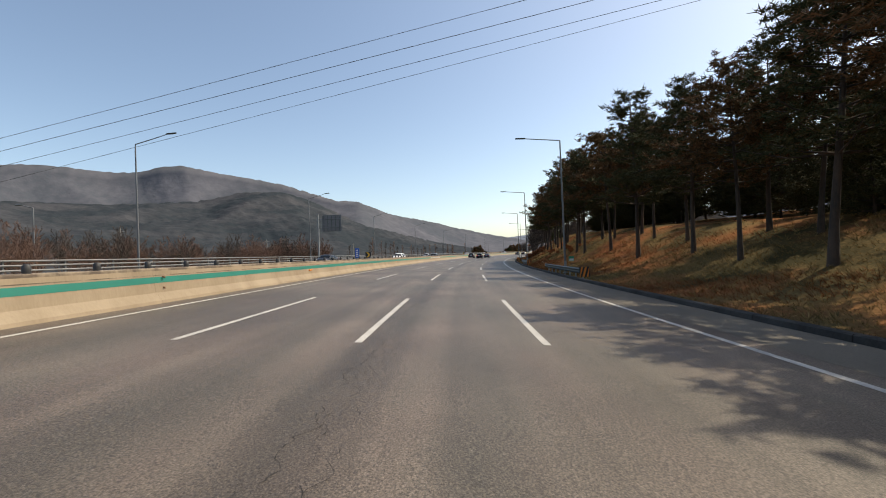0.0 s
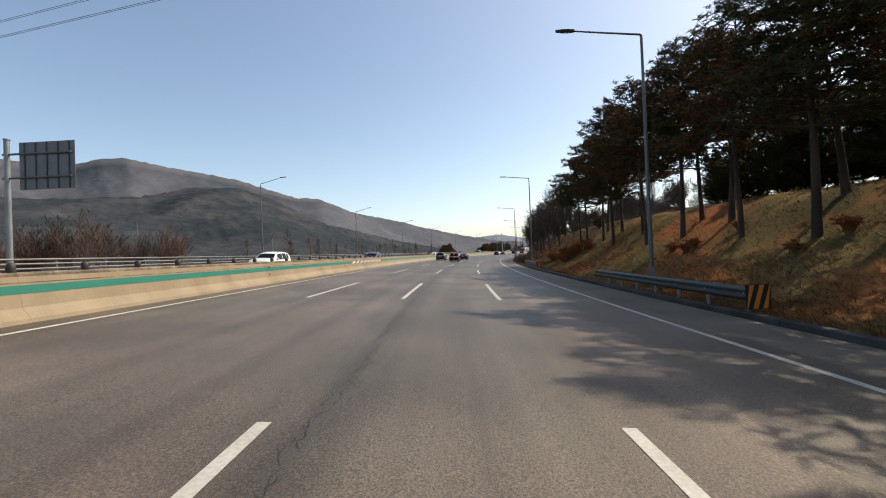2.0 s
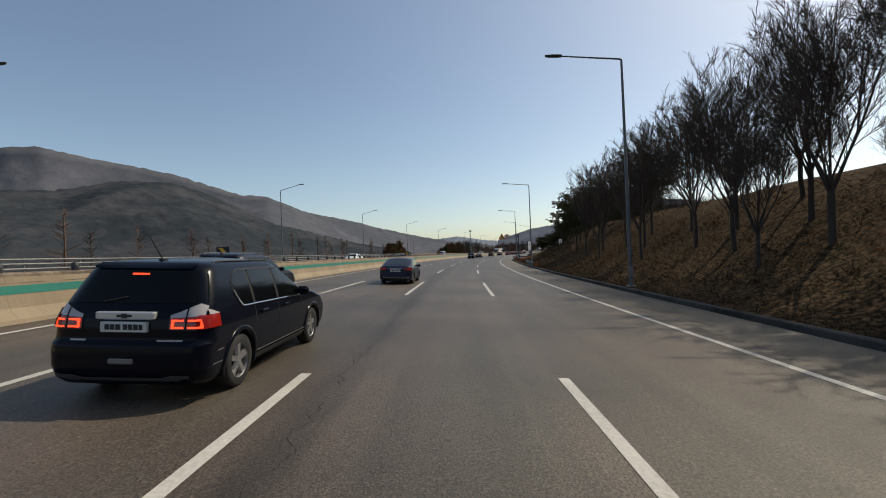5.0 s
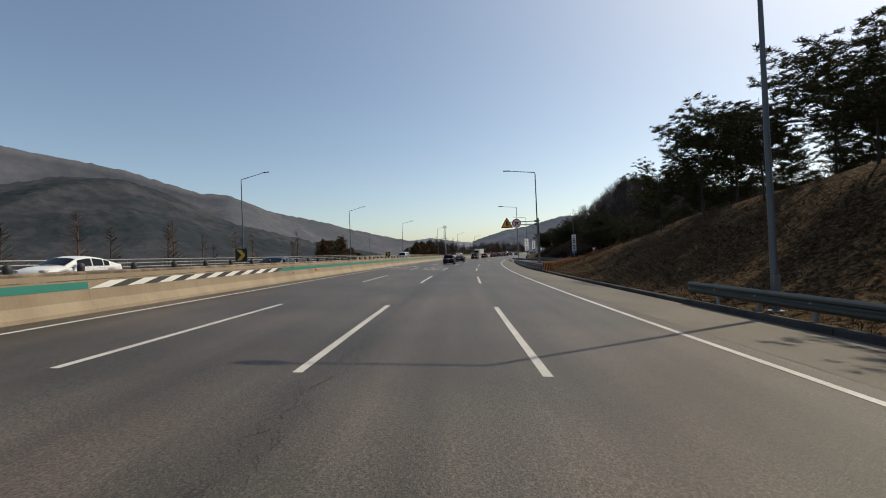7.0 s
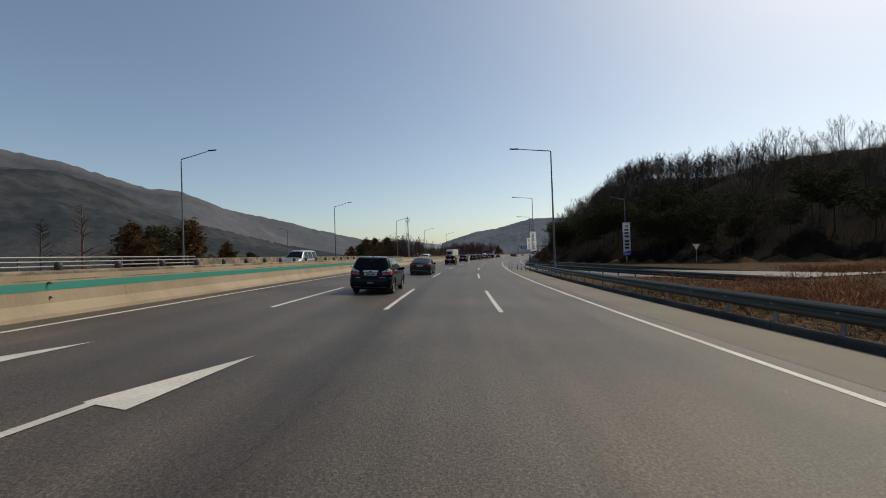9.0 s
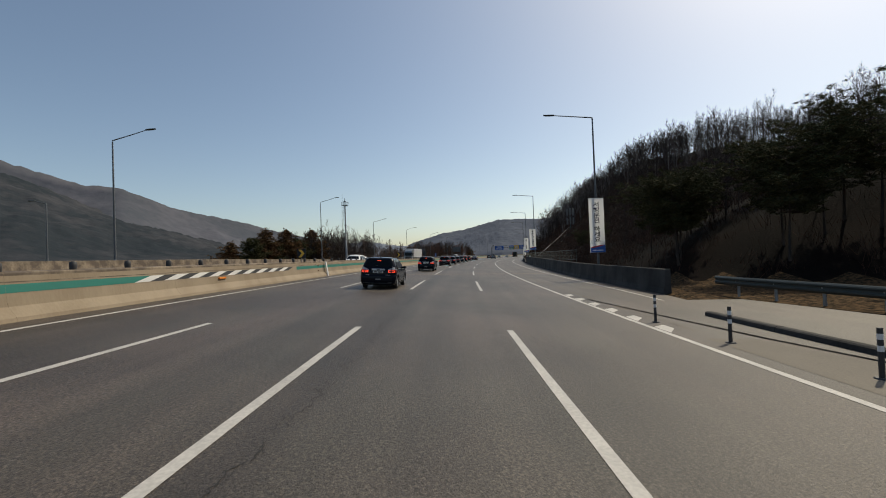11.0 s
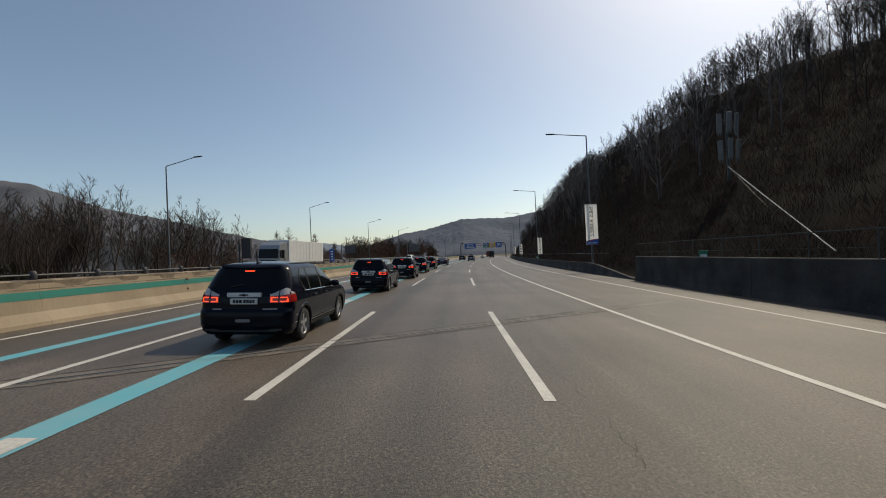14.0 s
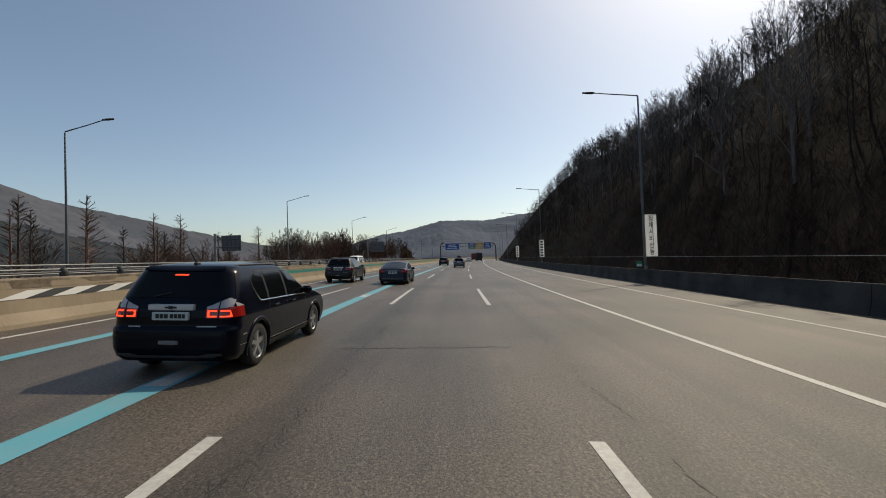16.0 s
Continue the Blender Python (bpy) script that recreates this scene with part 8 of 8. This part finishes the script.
# one minivan repeated, each copy placed to fit the camera's view at one moment
park(wagon("mpv", M["mpv_paint"], "added copy of the navy-black minivan 308 m along, lamps lit", True), 307.8, -3.4)
park(wagon("mpv", M["mpv_paint"], "added copy of the navy-black minivan 334 m along, lamps lit", True), 333.6, -3.4)
park(wagon("mpv", M["mpv_paint"], "added copy of the navy-black minivan 358 m along, lamps lit", True), 358.4, -3.3)
park(wagon("mpv", M["mpv_paint"], "added copy of the navy-black minivan 371 m along, lamps lit", True), 371.2, -3.3)
park(wagon("mpv", M["mpv_paint"], "added copy of the navy-black minivan 384 m along, lamps lit", True), 383.6, -3.4)
park(wagon("mpv", M["mpv_paint"], "added copy of the navy-black minivan 407 m along, lamps lit", True), 406.7, -3.45)
park(wagon("mpv", M["mpv_paint"], "added copy of the navy-black minivan 396 m along, lamps lit", True), 395.6, -3.4)
park(wagon("suv", black_p, "black sport utility car with roof rails in the inner lane", name="suv"), 440.7, -7.2)
park(car("sedan", blue_p, "dark blue fastback car in the second lane"), 439.4, -3.35)
# same traffic repeated for the view about 4 s and 9 s
park(wagon("suv", navy, "dark sport utility car with pale roof rails in the inner lane", name="suv"), 143.0, -7.0)
park(wagon("mpv", M["mpv_paint"], "added copy of the navy-black minivan 135 m along, lamps lit", True), 135.0, -3.3)
park(car("sedan", blue_p, "dark blue saloon car in the second lane"), 154.0, -3.1)
park(wagon("mpv", M["mpv_paint"], "added copy of the navy-black minivan 253 m along, lamps dim"), 253.0, -3.25)
park(car("sedan", black_p, "black saloon car driving in the second lane"), 271.0, -3.1)
box_car = park(wagon("suv", grey_p, "grey sport utility car carrying a roof box", name="suv"), 484.5, 0.25)
q = Build()
q.box(-0.36, 0.36, 0.75, 2.6, 1.72, 2.05, ch=0.10)
part("roof_box", q, M["trim"], box_car)
park(car("suv", black_p, "black sport utility car far ahead in the second lane"), 503, -3.6)
park(car("sedan", grey_p, "grey saloon car far ahead"), 545, -7.1)
park(car("sedan", white_p, "white saloon car far ahead in the third lane"), 575, 0.1)
park(car("sedan", silver_p, "silver saloon car far ahead"), 560, -3.5)
# oncoming
park(car("suv", white_p, "white sport utility car on the opposite carriageway", plate=False), 91, -16.2, 180)
park(car("suv", grey_p, "dark grey sport utility car on the opposite carriageway", plate=False), 115.5, -13.2, 180)
park(car("sedan", black_p, "black saloon car on the opposite carriageway", plate=False), 62, -20, 180)
park(car("sedan", white_p, "white saloon car on the opposite carriageway", plate=False), 206.5, -20, 180)
park(car("sedan", grey_p, "grey saloon car on the opposite carriageway", plate=False), 216, -13.2, 180)
park(car("van", silver_p, "silver van on the opposite carriageway", plate=False), 281, -16.6, 180)
park(car("suv", white_p, "white estate car on the opposite carriageway", plate=False), 342.5, -13.2, 180)
park(car("sedan", white_p, "white saloon car driving on the opposite carriageway", plate=False), 370, -20, 180)
park(car("sedan", silver_p, "silver saloon car on the opposite carriageway", plate=False), 137, -20, 180)
park(car("van", white_p, "white van far ahead on the opposite carriageway", plate=False), 486, -17, 180)


def lorry(cab_m, box_m, L, boxw, label, box_h=2.55):
    """Lorry with its rear at y = 0, nose at +y."""
    T = thing("lorry", label=label, category="truck", group="lorries")
    q = Build()
    q.box(-boxw / 2, boxw / 2, 0, L - 2.4, 1.1, 1.1 + box_h, ch=0.04)
    bx = part("cargo_box", q, box_m, T)
    for i in range(1, int(L - 2.4)):
        for sg in (1, -1):
            q = Build()
            q.box(min(sg * boxw / 2, sg * (boxw / 2 + 0.015)), max(sg * boxw / 2, sg * (boxw / 2 + 0.015)), i - 0.02, i + 0.02, 1.15, 1.05 + box_h)
            part("rib", q, box_m, bx)
    q = Build()
    q.box(-0.45, 0.45, 0.2, L - 0.6, 0.7, 1.05, ch=0.03)
    part("chassis", q, M["trim"], T)
    q = Build()
    rr = []
    for y, h_ in ((L - 2.15, 3.40), (L - 0.95, 3.36), (L - 0.40, 3.02), (L - 0.16, 2.62), (L - 0.02, 1.55), (L, 1.2), (L - 0.02, 0.5)):
        rr.append([(-1.2, y, 0.5), (-1.22, y, h_ * 0.5 + 0.2), (-1.12, y, h_ - 0.05), (-0.9, y, h_), (0.9, y, h_), (1.12, y, h_ - 0.05), (1.22, y, h_ * 0.5 + 0.2), (1.2, y, 0.5)])
    q.grid(rr, True)
    q.cap(rr[0])
    q.cap(rr[-1], 0, True)
    part("cab", q, cab_m, T)
    q = Build()
    q.quad((-1.1, L + 0.01, 1.60), (1.1, L + 0.01, 1.60), (1.05, L - 0.12, 2.60), (-1.05, L - 0.12, 2.60))
    part("windscreen", q, M["glass_dark"], T)
    q = Build()
    q.box(-0.85, 0.85, L - 0.02, L + 0.05, 0.78, 1.42, ch=0.02)
    part("grille", q, M["trim"], T)
    q = Build()
    q.box(-1.22, 1.22, L - 0.35, L + 0.08, 0.38, 0.74, ch=0.05)
    part("bumper", q, M["trim"], T)
    for sg in (1, -1):
        q = Build()
        q.box(min(sg * 0.75, sg * 1.1), max(sg * 0.75, sg * 1.1), L - 0.04, L + 0.06, 0.82, 1.10, ch=0.03)
        part("head_lamp", q, M["tail_clear"], T)
        q = Build()
        q.box(min(sg * 1.12, sg * 1.18), max(sg * 1.12, sg * 1.18), 3.0, L - 4.0, 0.48, 0.98, ch=0.02)
        part("side_skirt", q, M["trim"], T)
        for y_, z_ in ((L - 1.30, 1.0), (L - 1.30, 1.65)):
            q = Build()
            q.box(min(sg * 1.215, sg * 1.238), max(sg * 1.215, sg * 1.238), y_ - 0.01, y_ + 0.01, 0.6, 2.6)
        part("door_seam", q, M["trim"], T)
    for sg in (1, -1):
        q = Build()
        q.box(min(sg * 1.21, sg * 1.235), max(sg * 1.21, sg * 1.235), L - 1.20, L - 0.30, 1.62, 2.50, ch=0.01)
        part("side_window", q, M["glass_dark"], T)
        q = Build()
        q.box(min(sg * 1.25, sg * 1.42), max(sg * 1.25, sg * 1.42), L - 0.15, L - 0.05, 1.7, 2.35, ch=0.03)
        part("mirror", q, M["trim"], T)
        for a in (0.9, 2.1, L - 3.2, L - 1.0):
            q = Build()
            q.tube([(sg * 0.85, a, 0.5), (sg * 1.18, a, 0.5)], 0.5, 20)
            w_ = part("wheel", q, M["black"], T, "black rubber tyre")
            q = Build()
            q.disc((sg * 1.185, a, 0.5), (1, 0, 0), 0.27, 0.03, 14)
            part("rim", q, M["alloy"], w_)
        q = Build()
        q.box(min(sg * 0.85, sg * 1.15), max(sg * 0.85, sg * 1.15), -0.03, 0.02, 0.78, 0.92, ch=0.01)
        part("tail_lamp", q, M["tail"], T)
    return T


park(lorry(silver_p, white_p, 13.5, 2.5, "white box lorry with a silver cab on the opposite carriageway"), 421.5, -19.6, 180)
park(lorry(black_p, mat("dark_lorry_sheet", (0.03, 0.032, 0.03), 0.7, vary=0.3), 9.0, 2.5, "dark lorry far ahead in the outer lane"), 600, 3.7)
park(lorry(silver_p, mat("dull_red_lorry_sheet", (0.22, 0.05, 0.04), 0.6, vary=0.3), 9.0, 2.5, "dull red lorry far ahead"), 640, 0.1)
